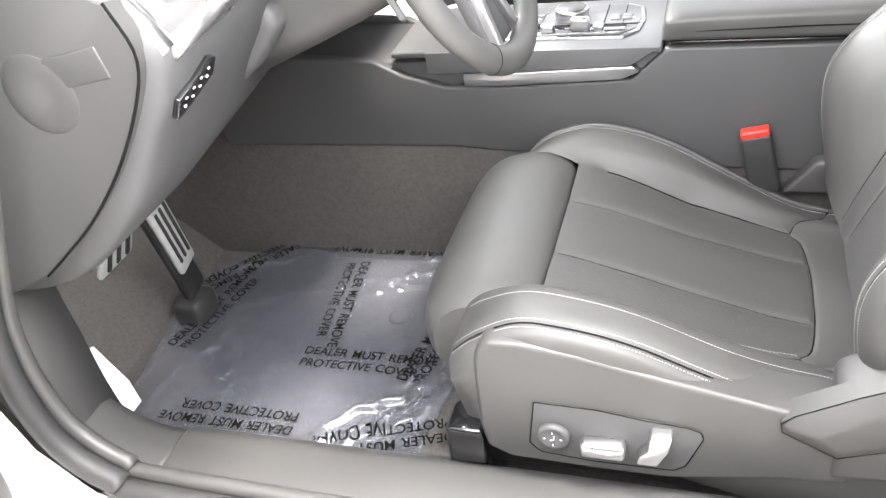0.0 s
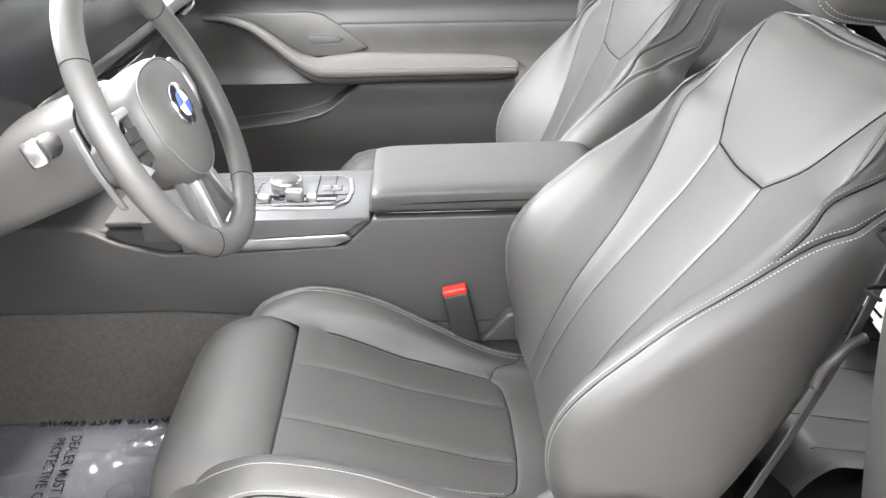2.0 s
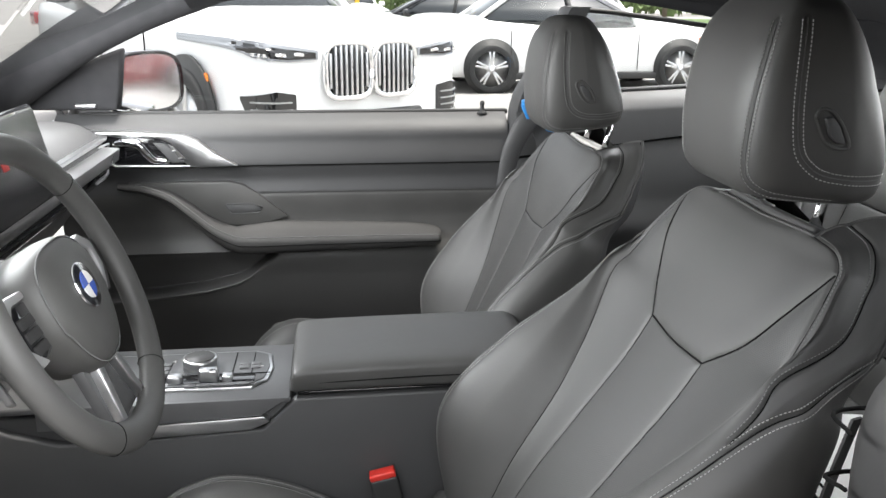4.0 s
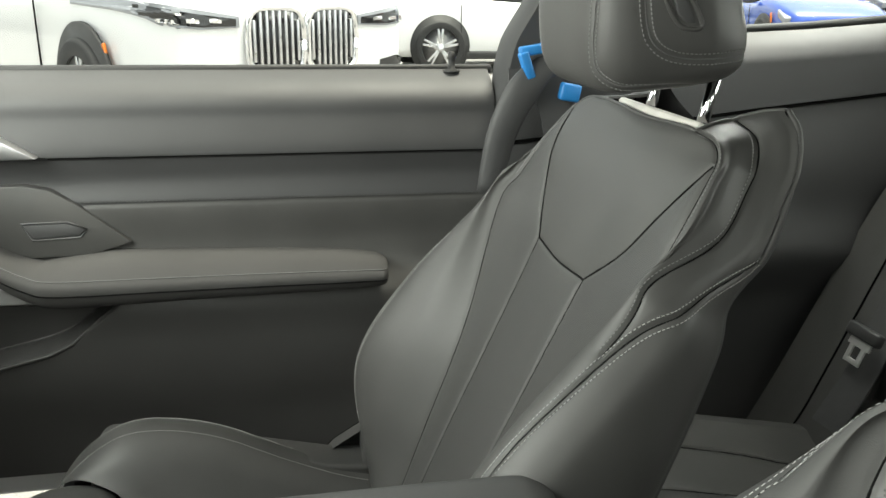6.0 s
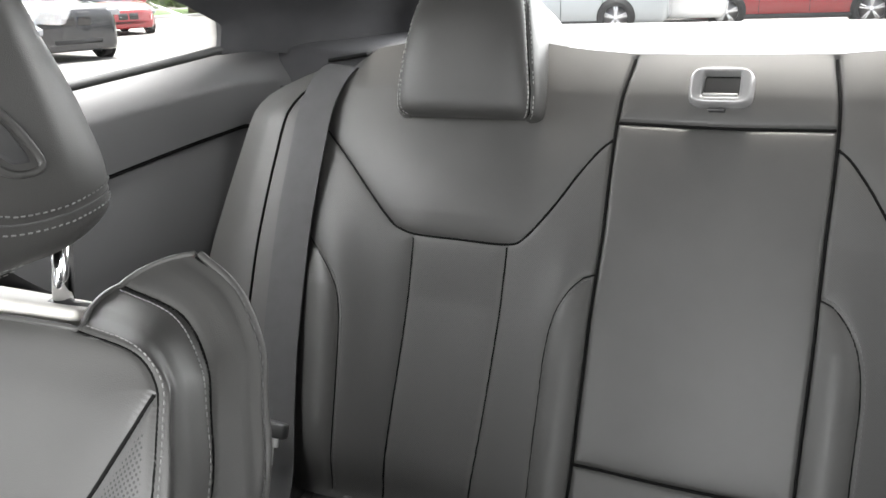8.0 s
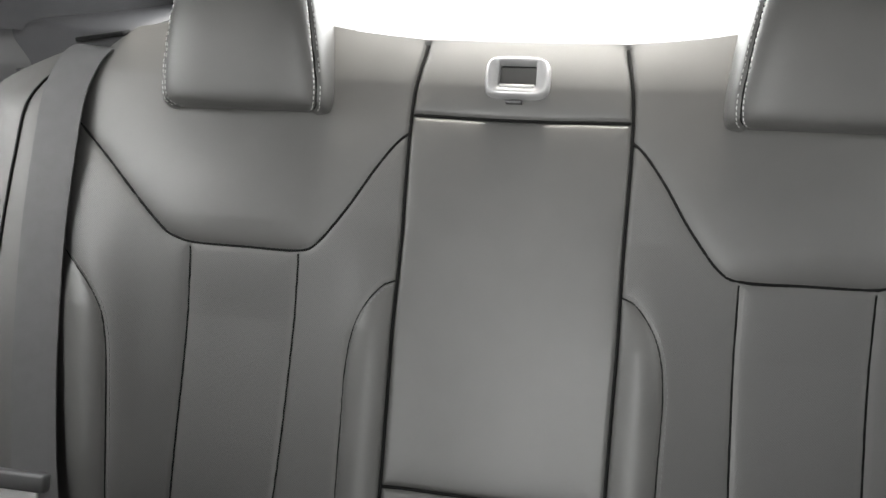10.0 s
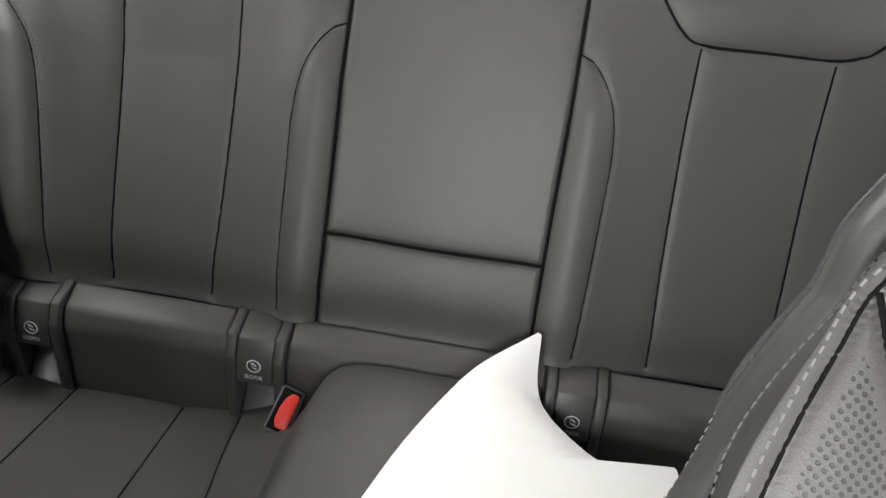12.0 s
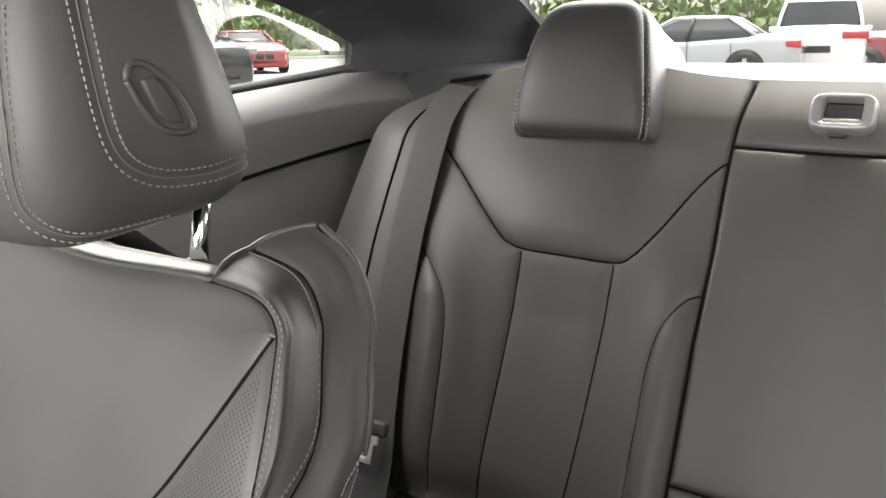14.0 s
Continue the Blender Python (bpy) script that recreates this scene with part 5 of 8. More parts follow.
    for g in (1, -1):
        prof = spline([(1.118, 0.97), (1.114, 1.05), (1.117, 1.080), (1.132, 1.089), (1.20, 1.094), (1.34, 1.100)], 24)
        P = [[(x, C + g * y, z + 0.008 * math.exp(-(((y - 0.62) / 0.05) ** 2))) for y in np.linspace(0.47, 0.70, 14)] for x, z in prof]
        sheet("shelf_corner", P, FABRIC, "dark trim round the rear belt outlet", 0.006, g > 0)
    bm = bmesh.new()
    bm.faces.new([bm.verts.new(p) for p in ((1.69, C - 0.56, 1.03), (1.69, C + 0.56, 1.03), (1.10, C + 0.50, 1.262), (1.10, C - 0.50, 1.262))])
    w = part("window_rear", bm, WINDOW)
    w.visible_shadow = False
    tagged(w, "clear rear window glass", kind="structure")
    bm = bmesh.new()
    bm.faces.new([bm.verts.new(p) for p in ((-1.14, C - 0.72, 0.97), (-1.14, C + 0.72, 0.97), (-0.43, C + 0.62, 1.285), (-0.43, C - 0.62, 1.285))])
    w = part("windscreen", bm, WINDOW)
    w.visible_shadow = False
    tagged(w, "clear windscreen glass", kind="structure")
    # body behind and under the cabin
    tagged(part("boot_lid", box((1.97, C, 0.795), (0.52, 1.5, 0.55), 0.06, seg=3), WHITE_PAINT), "white painted boot lid", kind="structure")
    tagged(part("bonnet", box((-1.85, C, 0.72), (0.86, 1.62, 0.42), 0.08, seg=3), WHITE_PAINT), "white painted bonnet", kind="structure")
    tagged(part("underbody", box((-0.1, C, 0.215), (3.2, 1.50, 0.06), 0.01), RUBBER), "black underbody under the floor", kind="structure")
    # sill of the open driver's door
    sill = [(0.02, 0.20), (0.02, 0.30), (0.05, 0.345), (0.17, 0.352), (0.20, 0.30), (0.20, 0.20)]
    tagged(shade(part("sill_panel", prism(sill, "x", -1.05, 0.95, 0.012, 3), WHITE_PAINT)), "white painted door sill", kind="structure")
    trim = [(0.175, 0.335), (0.185, 0.372), (0.215, 0.384), (0.275, 0.384), (0.296, 0.372), (0.300, 0.26), (0.18, 0.26)]
    tagged(shade(part("sill_trim", prism(trim, "x", -0.80, 0.95, 0.006, 3), HARD)), "grey plastic sill trim", kind="structure")
    trim2 = [(0.180, 0.335), (0.19, 0.366), (0.218, 0.376), (0.272, 0.376), (0.290, 0.366), (0.295, 0.26), (0.18, 0.26)]
    rings = []
    for x, dz, dy in ((-0.80, 0, 0), (-0.86, 0.012, 0.0), (-0.92, 0.055, 0.005), (-0.965, 0.13, 0.01), (-0.985, 0.24, 0.01), (-0.99, 0.40, 0.01)):
        lean = min(1.0, dz / 0.2)
        rings.append([(x - lean * (z - 0.32) * 0.9, y + dy, 0.32 + dz + (z - 0.32) * (1 - 0.8 * lean)) for y, z in trim2])
    tagged(part("sill_corner", loft(spline_rings(rings, 30)), HARD), "grey plastic kick panel corner", kind="structure")
    seal = spline([(0.95, 0.166, 0.372), (0.2, 0.166, 0.372), (-0.74, 0.170, 0.374), (-0.84, 0.172, 0.392), (-0.905, 0.176, 0.44), (-0.93, 0.18, 0.52), (-0.925, 0.185, 0.62), (-0.885, 0.19, 0.73), (-0.83, 0.19, 0.85), (-0.78, 0.19, 0.97), (-0.70, 0.20, 1.10), (-0.50, 0.22, 1.26), (-0.2, 0.235, 1.36), (0.3, 0.235, 1.37)], 140)
    tagged(tube("door_seal", seal, 0.017, RUBBER, sides=12), "black rubber door seal", kind="structure")
    seal2 = seal.copy()
    seal2[:, 1] += 0.03
    seal2[:, 2] += 0.004
    tagged(tube("door_seal", seal2, 0.012, HARD, sides=12), "grey inner lip of the door seal", kind="structure")
    # painted jamb ahead of the door opening
    jamb = [(-1.35, 0.25), (-0.80, 0.25), (-0.80, 0.36), (-0.87, 0.38), (-0.93, 0.45), (-0.955, 0.54), (-0.945, 0.65), (-0.90, 0.77), (-0.83, 0.92), (-1.35, 0.92)]
    tagged(part("door_jamb", prism(jamb, "y", 0.10, 0.165, 0.012), WHITE_PAINT), "white painted door jamb", kind="structure")
    kick = [(-1.40, 0.27), (-0.93, 0.27), (-0.965, 0.42), (-0.99, 0.54), (-0.99, 0.66), (-1.40, 0.66)]
    tagged(part("kick_panel", prism(kick, "y", 0.20, 0.262, 0.012), CARPET), "dark carpeted kick panel", kind="structure")
    # pillar behind the driver's door
    rows = []
    for x0, z, y0, w in ((0.42, 0.30, 0.17, 0.24), (0.34, 0.55, 0.18, 0.20), (0.302, 0.82, 0.195, 0.18), (0.306, 0.95, 0.205, 0.17), (0.345, 1.0, 0.21, 0.15), (0.42, 1.06, 0.22, 0.12), (0.50, 1.30, 0.25, 0.10)):
        rows.append([(x0 - 0.012, y0 - 0.05, z), (x0, y0 + 0.01, z), (x0 + 0.02, y0 + 0.045, z), (x0 + w * 0.5, y0 + 0.055, z), (x0 + w, y0 + 0.05, z), (x0 + w, y0 - 0.05, z)])
    tagged(shade(part("pillar_middle", loft(spline_rings(rows, 30)), HARD), 50), "grey plastic pillar trim behind the door", kind="structure")
    tagged(tube("trim", spline([(0.285, 0.206, 0.955), (0.31, 0.262, 0.945), (0.40, 0.268, 0.94)], 12), 0.002, SEAMMAT), "dark joint in the pillar trim", kind="structure")
    tagged(tube("trim", spline([(0.288, 0.206, 0.905), (0.31, 0.26, 0.885), (0.40, 0.266, 0.88)], 12), 0.002, SEAMMAT), "dark joint in the pillar trim", kind="structure")
    # rear roof pillar on the passenger's side between door glass and quarter window
    rows = []
    for x0, z, w in ((0.325, 0.60, 0.10), (0.325, 0.90, 0.09), (0.330, 1.03, 0.075), (0.36, 1.11, 0.065), (0.43, 1.265, 0.055)):
        y0 = 1.735 - 0.35 * max(0, z - 1.0)
        rows.append([(x0, y0 - 0.015, z), (x0 + 0.01, y0 - 0.03, z), (x0 + w, y0 - 0.035, z), (x0 + w, y0 + 0.03, z), (x0, y0 + 0.03, z)])
    tagged(shade(part("pillar_middle", loft(spline_rings(rows, 24)), SOFT), 50), "black plastic pillar beside the passenger seat", kind="structure")


build_shell()


# ---- passenger door ----
def build_door():
    d = thing("passenger_door", "closed car door with black trim and silver handle surround", "car door", (-0.15, 1.74, 0.4))
    zs = np.r_[np.linspace(0.36, 0.80, 140), np.linspace(0.803, 0.90, 40), np.linspace(0.903, 1.006, 34)]
    P = []
    for x in np.linspace(-0.78, 0.322, 180):
        row = []
        for z in zs:
            ins = sm(np.array(z), [0.36, 0.45, 0.52, 0.60, 0.66, 0.70, 0.74, 0.81, 0.845, 0.885, 0.94, 0.968, 0.988, 1.006], [0.020, 0.028, 0.046, 0.056, 0.056, 0.032, 0.026, 0.028, 0.020, 0.030, 0.024, 0.020, 0.000, -0.034])
            ins = float(ins) + (0.007 if z > 0.885 else 0)
            # storage pocket in the lower front
            edge = float(np.interp(x, [-0.8, -0.57, -0.445, -0.37, -0.334, -0.255], [0.538, 0.553, 0.567, 0.585, 0.602, 0.667]))
            if z < 0.665 and z > edge:
                ins -= 0.05 * min(1, (z - edge) / 0.012) ** 2
            row.append((x, 1.755 - ins, z))
        P.append(row)
    P = np.array(P)
    zm = (P[:-1, :-1, 2] + P[1:, 1:, 2]) / 2
    flat = Pad(P, P[..., [0, 2]], [[(-0.35, 1.72, 0.812), (0.32, 1.72, 0.808)]], 0.004, 0.003, 0.0, 0.01)
    fl = -1 if flat.N[80, 90, 1] > 0 else 1
    flat = Pad(P, P[..., [0, 2]], [np.array([(x, np.interp(x, [-1, 1], [1.728, 1.728]), 0.812 - 0.004 * (x + 0.35)) for x in np.linspace(-0.33, 0.32, 30)])], 0.004, 0.0025, 0.0, 0.01, flip=fl)
    flat.panels(np.where(zm > 0.885, 0, np.where(zm > 0.812, 1, np.where(zm > 0.665, 2, 3))), {0: ("upper_panel", SOFT, "soft grained upper panel"), 1: ("middle_strip", SOFT, ""), 2: ("leather_insert", LEATHER, "black leather insert"), 3: ("lower_panel", HARD, "hard plastic lower panel with pocket")}, d)
    flat.stitches("insert_stitching", d, flat.seams, 0.004, r=0.0006, step=0.006, material=THREAD_D)
    tubes("panel_seam", [[(x, 1.7195, 0.8855) for x in np.linspace(-0.34, 0.32, 20)]], 0.0018, SEAMMAT, d)
    part("door_shell", prism([(-0.80, 0.30), (0.33, 0.30), (0.33, 0.992), (-0.80, 0.992)], "y", 1.775, 1.85, 0.01), WHITE_PAINT, d, "white painted outer skin")
    part("belt_seal", box((-0.20, 1.787, 1.004), (1.06, 0.016, 0.014), 0.004), RUBBER, d, "black rubber window seal")
    # armrest: a grip that sweeps down from the handle into a broad flat ledge
    n = 90
    path = spline([(-0.640, 0.838), (-0.58, 0.836), (-0.52, 0.819), (-0.47, 0.785), (-0.42, 0.745), (-0.375, 0.722), (-0.33, 0.714), (-0.20, 0.713), (-0.05, 0.712), (0.08, 0.710), (0.130, 0.709), (0.148, 0.708)], n)
    q = np.linspace(0, 1, n)
    front = np.interp(q, [0, 0.06, 0.25, 0.5, 0.93, 0.98, 1], [1.710, 1.693, 1.662, 1.638, 1.640, 1.652, 1.690])
    rise = np.interp(q, [0, 0.3, 0.48, 0.60, 0.8, 1], [0.004, 0.010, 0.012, 0.030, 0.020, 0.004])
    thick = np.interp(q, [0, 0.1, 0.4, 0.55, 0.97, 1], [0.010, 0.018, 0.034, 0.038, 0.020, 0.012])
    rings = []
    for (x, z), y, h, th in zip(path, front, rise, thick):
        rings.append([(x, 1.735, z + h), (x, y + 0.62 * (1.735 - y), z + h), (x, y + 0.25 * (1.735 - y), z + 0.55 * h + 0.004), (x, y + 0.010, z + 0.006), (x, y + 0.003, z + 0.003), (x, y, z - 0.004),
                      (x, y + 0.001, z - 0.35 * th), (x, y + 0.006, z - 0.75 * th), (x, y + 0.020, z - th), (x, 1.735, z - th - 0.004)])
    shade(part("armrest", loft(rings), ARM_SKIN, d, "padded leatherette armrest"), 60)
    for k, dz in ((3, 0.0005), (6, 0.0)):
        tubes("armrest_seam", [np.array([r[k] for r in rings])[6:-4] + np.array((0, -0.0004, dz))], 0.0011, SEAMMAT if k == 6 else THREAD_D, d)
    # recess behind the grip and dark step under it
    tubes("pocket_rim", [[(-0.78, 1.700, 0.538), (-0.57, 1.700, 0.553), (-0.445, 1.700, 0.567), (-0.37, 1.700, 0.585), (-0.334, 1.700, 0.602), (-0.29, 1.702, 0.640), (-0.258, 1.704, 0.664), (-0.235, 1.706, 0.669)]], 0.0035, HARD, d)
    # handle surround
    sil = [(-0.70, 0.974), (-0.60, 0.972), (-0.475, 0.964), (-0.445, 0.952), (-0.40, 0.918), (-0.350, 0.888), (-0.455, 0.886), (-0.47, 0.893), (-0.505, 0.945), (-0.53, 0.957), (-0.70, 0.967)]
    shade(part("handle_surround", prism(sil, "y", 1.698, 1.74, 0.003), SILVER, d, "satin silver surround"))
    black = [(-0.69, 0.965), (-0.535, 0.956), (-0.508, 0.946), (-0.462, 0.892), (-0.64, 0.892), (-0.665, 0.91)]
    shade(part("handle_recess", prism(black, "y", 1.706, 1.74, 0.002), GLOSS, d, "gloss black recess"))
    tubes("recess_rim", [[(-0.66, 1.703, 0.905), (-0.635, 1.703, 0.891), (-0.46, 1.703, 0.889)]], 0.003, SILVER, d)
    hp_ = spline([(-0.635, 1.698, 0.945), (-0.60, 1.690, 0.950), (-0.575, 1.688, 0.944), (-0.560, 1.690, 0.925), (-0.545, 1.694, 0.908), (-0.51, 1.700, 0.900)], 24)
    tube("door_handle", hp_, np.interp(np.linspace(0, 1, 24), [0, 0.2, 0.7, 1], [0.006, 0.011, 0.010, 0.005]), CHROME, d, "chrome pull handle", 10, 0.7, (0, 1, 0))
    part("lock_switch", prism([(-0.545, 0.947), (-0.515, 0.945), (-0.470, 0.898), (-0.505, 0.898)], "y", 1.699, 1.72, 0.003), SOFT, d, "black lock switch")
    part("window_switch", prism([(-0.507, 0.938), (-0.498, 0.940), (-0.468, 0.906), (-0.482, 0.906)], "y", 1.697, 1.72, 0.002), HARD, d)
    for z, x in ((0.928, -0.497), (0.910, -0.483)):
        tubes("switch_mark", [[(x - 0.004, 1.6955, z), (x + 0.004, 1.6955, z + 0.001)]], 0.001, MARK, d)
    # pull recess and small button panel above the armrest
    pan = [(-0.62, 0.845), (-0.38, 0.846), (-0.345, 0.838), (-0.310, 0.816), (-0.236, 0.754), (-0.30, 0.735), (-0.40, 0.735), (-0.47, 0.785), (-0.53, 0.820)]
    shade(part("grab_panel", prism(pan, "y", 1.7195, 1.75, 0.004), LEATHER, d, "smooth panel beside the armrest"))
    shade(part("seat_memory_button", prism([(-0.387, 0.787), (-0.325, 0.788), (-0.300, 0.778), (-0.310, 0.768), (-0.374, 0.765)], "y", 1.7175, 1.73, 0.002), SOFT, d, "black button bar"))
    tubes("button_rim", [[(-0.389, 1.7185, 0.789), (-0.325, 1.7185, 0.790), (-0.298, 1.7185, 0.778), (-0.309, 1.7185, 0.766), (-0.376, 1.7185, 0.763), (-0.389, 1.7185, 0.789)]], 0.0016, SOFT, d)
    # mirror triangle with small tweeter
    tri = [(-0.84, 1.02), (-0.628, 1.018), (-0.620, 1.06), (-0.605, 1.165), (-0.70, 1.13), (-0.84, 1.07)]
    part("mirror_triangle", prism(tri, "y", 1.745, 1.79, 0.008), FABRIC, d, "black mirror triangle")
    part("triangle_badge", box((-0.70, 1.743, 1.030), (0.05, 0.006, 0.010), 0.003), SILVER, d)
    pin = lathe([(0, 0), (0.013, 0), (0.013, 0.003), (0.006, 0.006), (0.005, 0.020), (0.0065, 0.024), (0.005, 0.032), (0, 0.033)], 16, Matrix.Translation((0.262, 1.772, 1.000)))
    part("lock_pin", pin, RUBBER, d, "black lock pin")
    bm = bmesh.new()
    bm.faces.new([bm.verts.new(p) for p in ((-0.66, 1.80, 0.985), (0.33, 1.80, 0.985), (0.43, 1.68, 1.29), (-0.30, 1.68, 1.30), (-0.62, 1.77, 1.12))])
    w_ = part("window_glass", bm, WINDOW, d, "clear window glass")
    w_.visible_shadow = False
    # door mirror outside, turned to the driver
    m = thing("door_mirror", "black door mirror with rounded glass", "mirror", (-0.6, 1.93, 1.0))
    base = Matrix.Translation((-0.592, 1.93, 1.068)) @ Matrix.Rotation(radians(52), 4, "Z") @ Matrix.Rotation(radians(-2), 4, "X")

    def oval(s, y):
        return [tuple(base @ Vector((0.110 * s * math.copysign(abs(math.cos(k)) ** 0.6, math.cos(k)), y, 0.078 * s * math.copysign(abs(math.sin(k)) ** 0.6, math.sin(k))))) for k in np.linspace(0, 2 * math.pi, 41)[:-1]]
    part("housing", loft([oval(0.90, 0.0), oval(0.99, -0.012), oval(1.03, 0.0), oval(1.04, 0.03), oval(0.95, 0.07), oval(0.7, 0.11), oval(0.3, 0.125)]), GLOSS, m, "gloss black housing")
    bm = bmesh.new()
    bm.faces.new([bm.verts.new(p) for p in oval(0.91, -0.006)])
    part("mirror_glass", bm, CHROME, m, "mirror glass")
    part("mirror_arm", prism([(-0.66, 1.0), (-0.58, 0.985), (-0.58, 1.01), (-0.65, 1.03)], "y", 1.80, 1.95, 0.006), GLOSS, m)


build_door()


# ---- the driver's door, standing open ----
def build_open_door():
    d = thing("driver_door", "open driver's door with dark grey trim and white skin", "car door", (-0.95, 0.09, 0.4))
    m = Matrix.Translation((-0.955, 0.085, 0)) @ Matrix.Rotation(radians(-68), 4, "Z")

    def put(name, bm, material, label="", angle=40):
        bm.transform(m)
        return shade(part(name, bm, material, d, label), angle)

    # local x runs from the hinge to the lock side, y towards the cabin
    skin = [(-0.02, 0.34), (1.16, 0.34), (1.22, 0.60), (1.20, 0.98), (-0.02, 0.98)]
    put("door_skin", prism(skin, "y", -0.12, -0.02, 0.02, 3), WHITE_PAINT, "white painted door skin")
    card = [(0.02, 0.47), (0.06, 0.42), (0.16, 0.40), (1.08, 0.42), (1.13, 0.60), (1.12, 0.99), (0.01, 0.99), (0.0, 0.62)]
    put("door_card", prism(card, "y", -0.022, 0.060, 0.016, 4), HARD, "dark grey door card")
    frame_ = [(0.05, 0.55), (0.10, 0.45), (0.30, 0.44), (0.34, 0.50), (0.30, 0.60), (0.09, 0.61)]
    put("speaker_rim", prism(frame_, "y", 0.056, 0.068, 0.005, 3), SOFT, "raised speaker rim")
    put("speaker_grille", prism([(0.195 + (x - 0.195) * 0.82, 0.525 + (z - 0.525) * 0.80) for x, z in frame_], "y", 0.062, 0.072, 0.003), RUBBER, "black speaker grille")
    arm = [(0.40, 0.70), (0.48, 0.64), (1.00, 0.64), (1.02, 0.70)]
    put("armrest", prism(arm, "y", 0.055, 0.125, 0.014, 4), LEATHER, "padded armrest")
    put("leather_insert", prism([(0.36, 0.72), (1.08, 0.72), (1.09, 0.86), (0.30, 0.86)], "y", 0.055, 0.066, 0.004), LEATHER)
    put("handle_surround", prism([(0.30, 0.95), (0.52, 0.94), (0.62, 0.88), (0.44, 0.88)], "y", 0.055, 0.072, 0.003), SILVER, "satin silver surround")
    put("window_glass", prism([(0.06, 0.975), (1.14, 0.975), (1.22, 1.25), (0.66, 1.30), (0.25, 1.12)], "y", -0.032, -0.028, 0.0), WINDOW, "clear window glass").visible_shadow = False
    tube("cable_sleeve", [tuple(m @ Vector(q)) for q in ((-0.005, 0.03, 0.640), (-0.03, 0.055, 0.640), (-0.06, 0.05, 0.640))], 0.014, BLUE_SLEEVE, d, "blue cable connector", 10)


build_open_door()


# ---- dashboard, console, steering wheel, pedals ----
def build_dash():
    d = thing("dashboard", "dark grey moulded dashboard with silver trim", "dashboard", (-0.9, C, 0.9))
    prof = [(-1.12, 1.00), (-0.80, 1.015), (-0.66, 1.01), (-0.60, 0.985), (-0.585, 0.95), (-0.60, 0.905), (-0.63, 0.86), (-0.69, 0.775), (-0.79, 0.69), (-0.90, 0.655), (-1.12, 0.65)]
    prof = [tuple(p) for p in spline(prof, 44)]
    ys = [0.235, 0.25, 0.30, 0.40, 0.60, 0.80, 0.95, 1.20, 1.45, 1.60, 1.65]
    rings = []
    for y in ys:
        s = 0.97 if y in (0.235, 1.65) else 1.0
        shift = -0.05 * max(0, (y - 0.40) / 0.4) if y < 0.8 else -0.05
        rings.append([(-1.0 + (x + 1.0) * s + shift, y, 0.85 + (z - 0.85) * s) for x, z in prof])
    part("dash_body", loft(rings), SOFT, d, "soft grained dash body")
    edge = [(-0.612, 1.010), (-0.598, 0.961), (-0.619, 0.912), (-0.668, 0.844), (-0.729, 0.780), (-0.787, 0.732), (-0.833, 0.697)]
    edge = [tuple(q) for q in spline(edge, 28)]
    shade(part("end_cap", prism([(-1.12, 1.03), (-0.66, 1.03)] + edge + [(-0.90, 0.665), (-1.12, 0.65)], "y", 0.222, 0.25, 0.004, 3), HARD, d, "grey plastic end cap"), 50)
    tubes("end_joint", [[(x, 0.2225, z) for x, z in edge]], 0.0016, SEAMMAT, d)
    # shallow round boss on the cap, with a flat arm
    boss = lathe([(0.0, 0.0035), (0.024, 0.0032), (0.033, 0.0022), (0.040, 0.0008), (0.046, -0.002)], 40, Matrix.Translation((-0.722, 0.222, 0.925)) @ Matrix.Rotation(radians(90), 4, "X"))
    part("cap_bulge", boss, HARD, d, "shallow round boss")
    part("cap_arm", box((-0.672, 0.2232, 0.950), (0.075, 0.005, 0.032), 0.0022, Matrix.Rotation(radians(-10), 4, "Y"), 3), HARD, d)
    # air vent at the driver's end
    def vent(s, t, n=0.0):
        return Vector((-0.588, 0.256, 0.952)) + s * Vector((0.006, 0.105, 0.010)) + t * Vector((-0.060, -0.010, 0.095)) + n * Vector((0.85, -0.10, 0.52))
    q = [vent(0, 0), vent(1, 0), vent(1, 1), vent(0, 1)]
    for k in range(4):
        a, b = q[k], q[(k + 1) % 4]
        tube("vent_frame", [tuple(a), tuple((a + b) / 2), tuple(b)], 0.011 if k in (0, 3) else 0.007, SILVER, d, "satin silver vent frame", 10)
    bm = loft([[tuple(vent(s, t, n)) for s, t in ((0, 0), (1, 0), (1, 1), (0, 1))] for n in (-0.06, -0.02)])
    part("vent_box", bm, GLOSS, d, "black vent interior", smooth=False)
    for t in (0.22, 0.42, 0.62, 0.82):
        bm = loft([[tuple(vent(s, t + dt, n)) for dt, n in ((-0.03, -0.018), (0.05, 0.0), (0.06, -0.003), (-0.01, -0.020))] for s in (0.03, 0.97)])
        part("vent_slat", bm, HARD, d, smooth=False)
    part("vent_tab", box(vent(0.45, 0.42, 0.006), (0.030, 0.018, 0.012), 0.004, Matrix.Rotation(radians(-40), 4, "Y")), SILVER, d, "silver vent tab")
    tube("vent_wheel", [tuple(vent(0.06, t, 0.001)) for t in (0.2, 0.45, 0.7)], 0.008, SOFT, d, "ribbed vent wheel")
    # light switch panel below the vent
    lp = [(0.258, 0.876), (0.255, 0.902), (0.285, 0.910), (0.310, 0.924), (0.322, 0.920), (0.322, 0.900), (0.290, 0.885)]
    bm = prism(lp, "x", -0.004, 0.004, 0.0015)
    mm = Matrix.Translation((-0.595, 0, 0.0)) @ Matrix.Translation((0, 0, 0.91)) @ Matrix.Rotation(radians(28), 4, "Y") @ Matrix.Translation((0, 0, -0.91))
    bm.transform(mm)
    part("light_switch_panel", bm, GLOSS, d, "gloss black light switch panel")
    marks = []
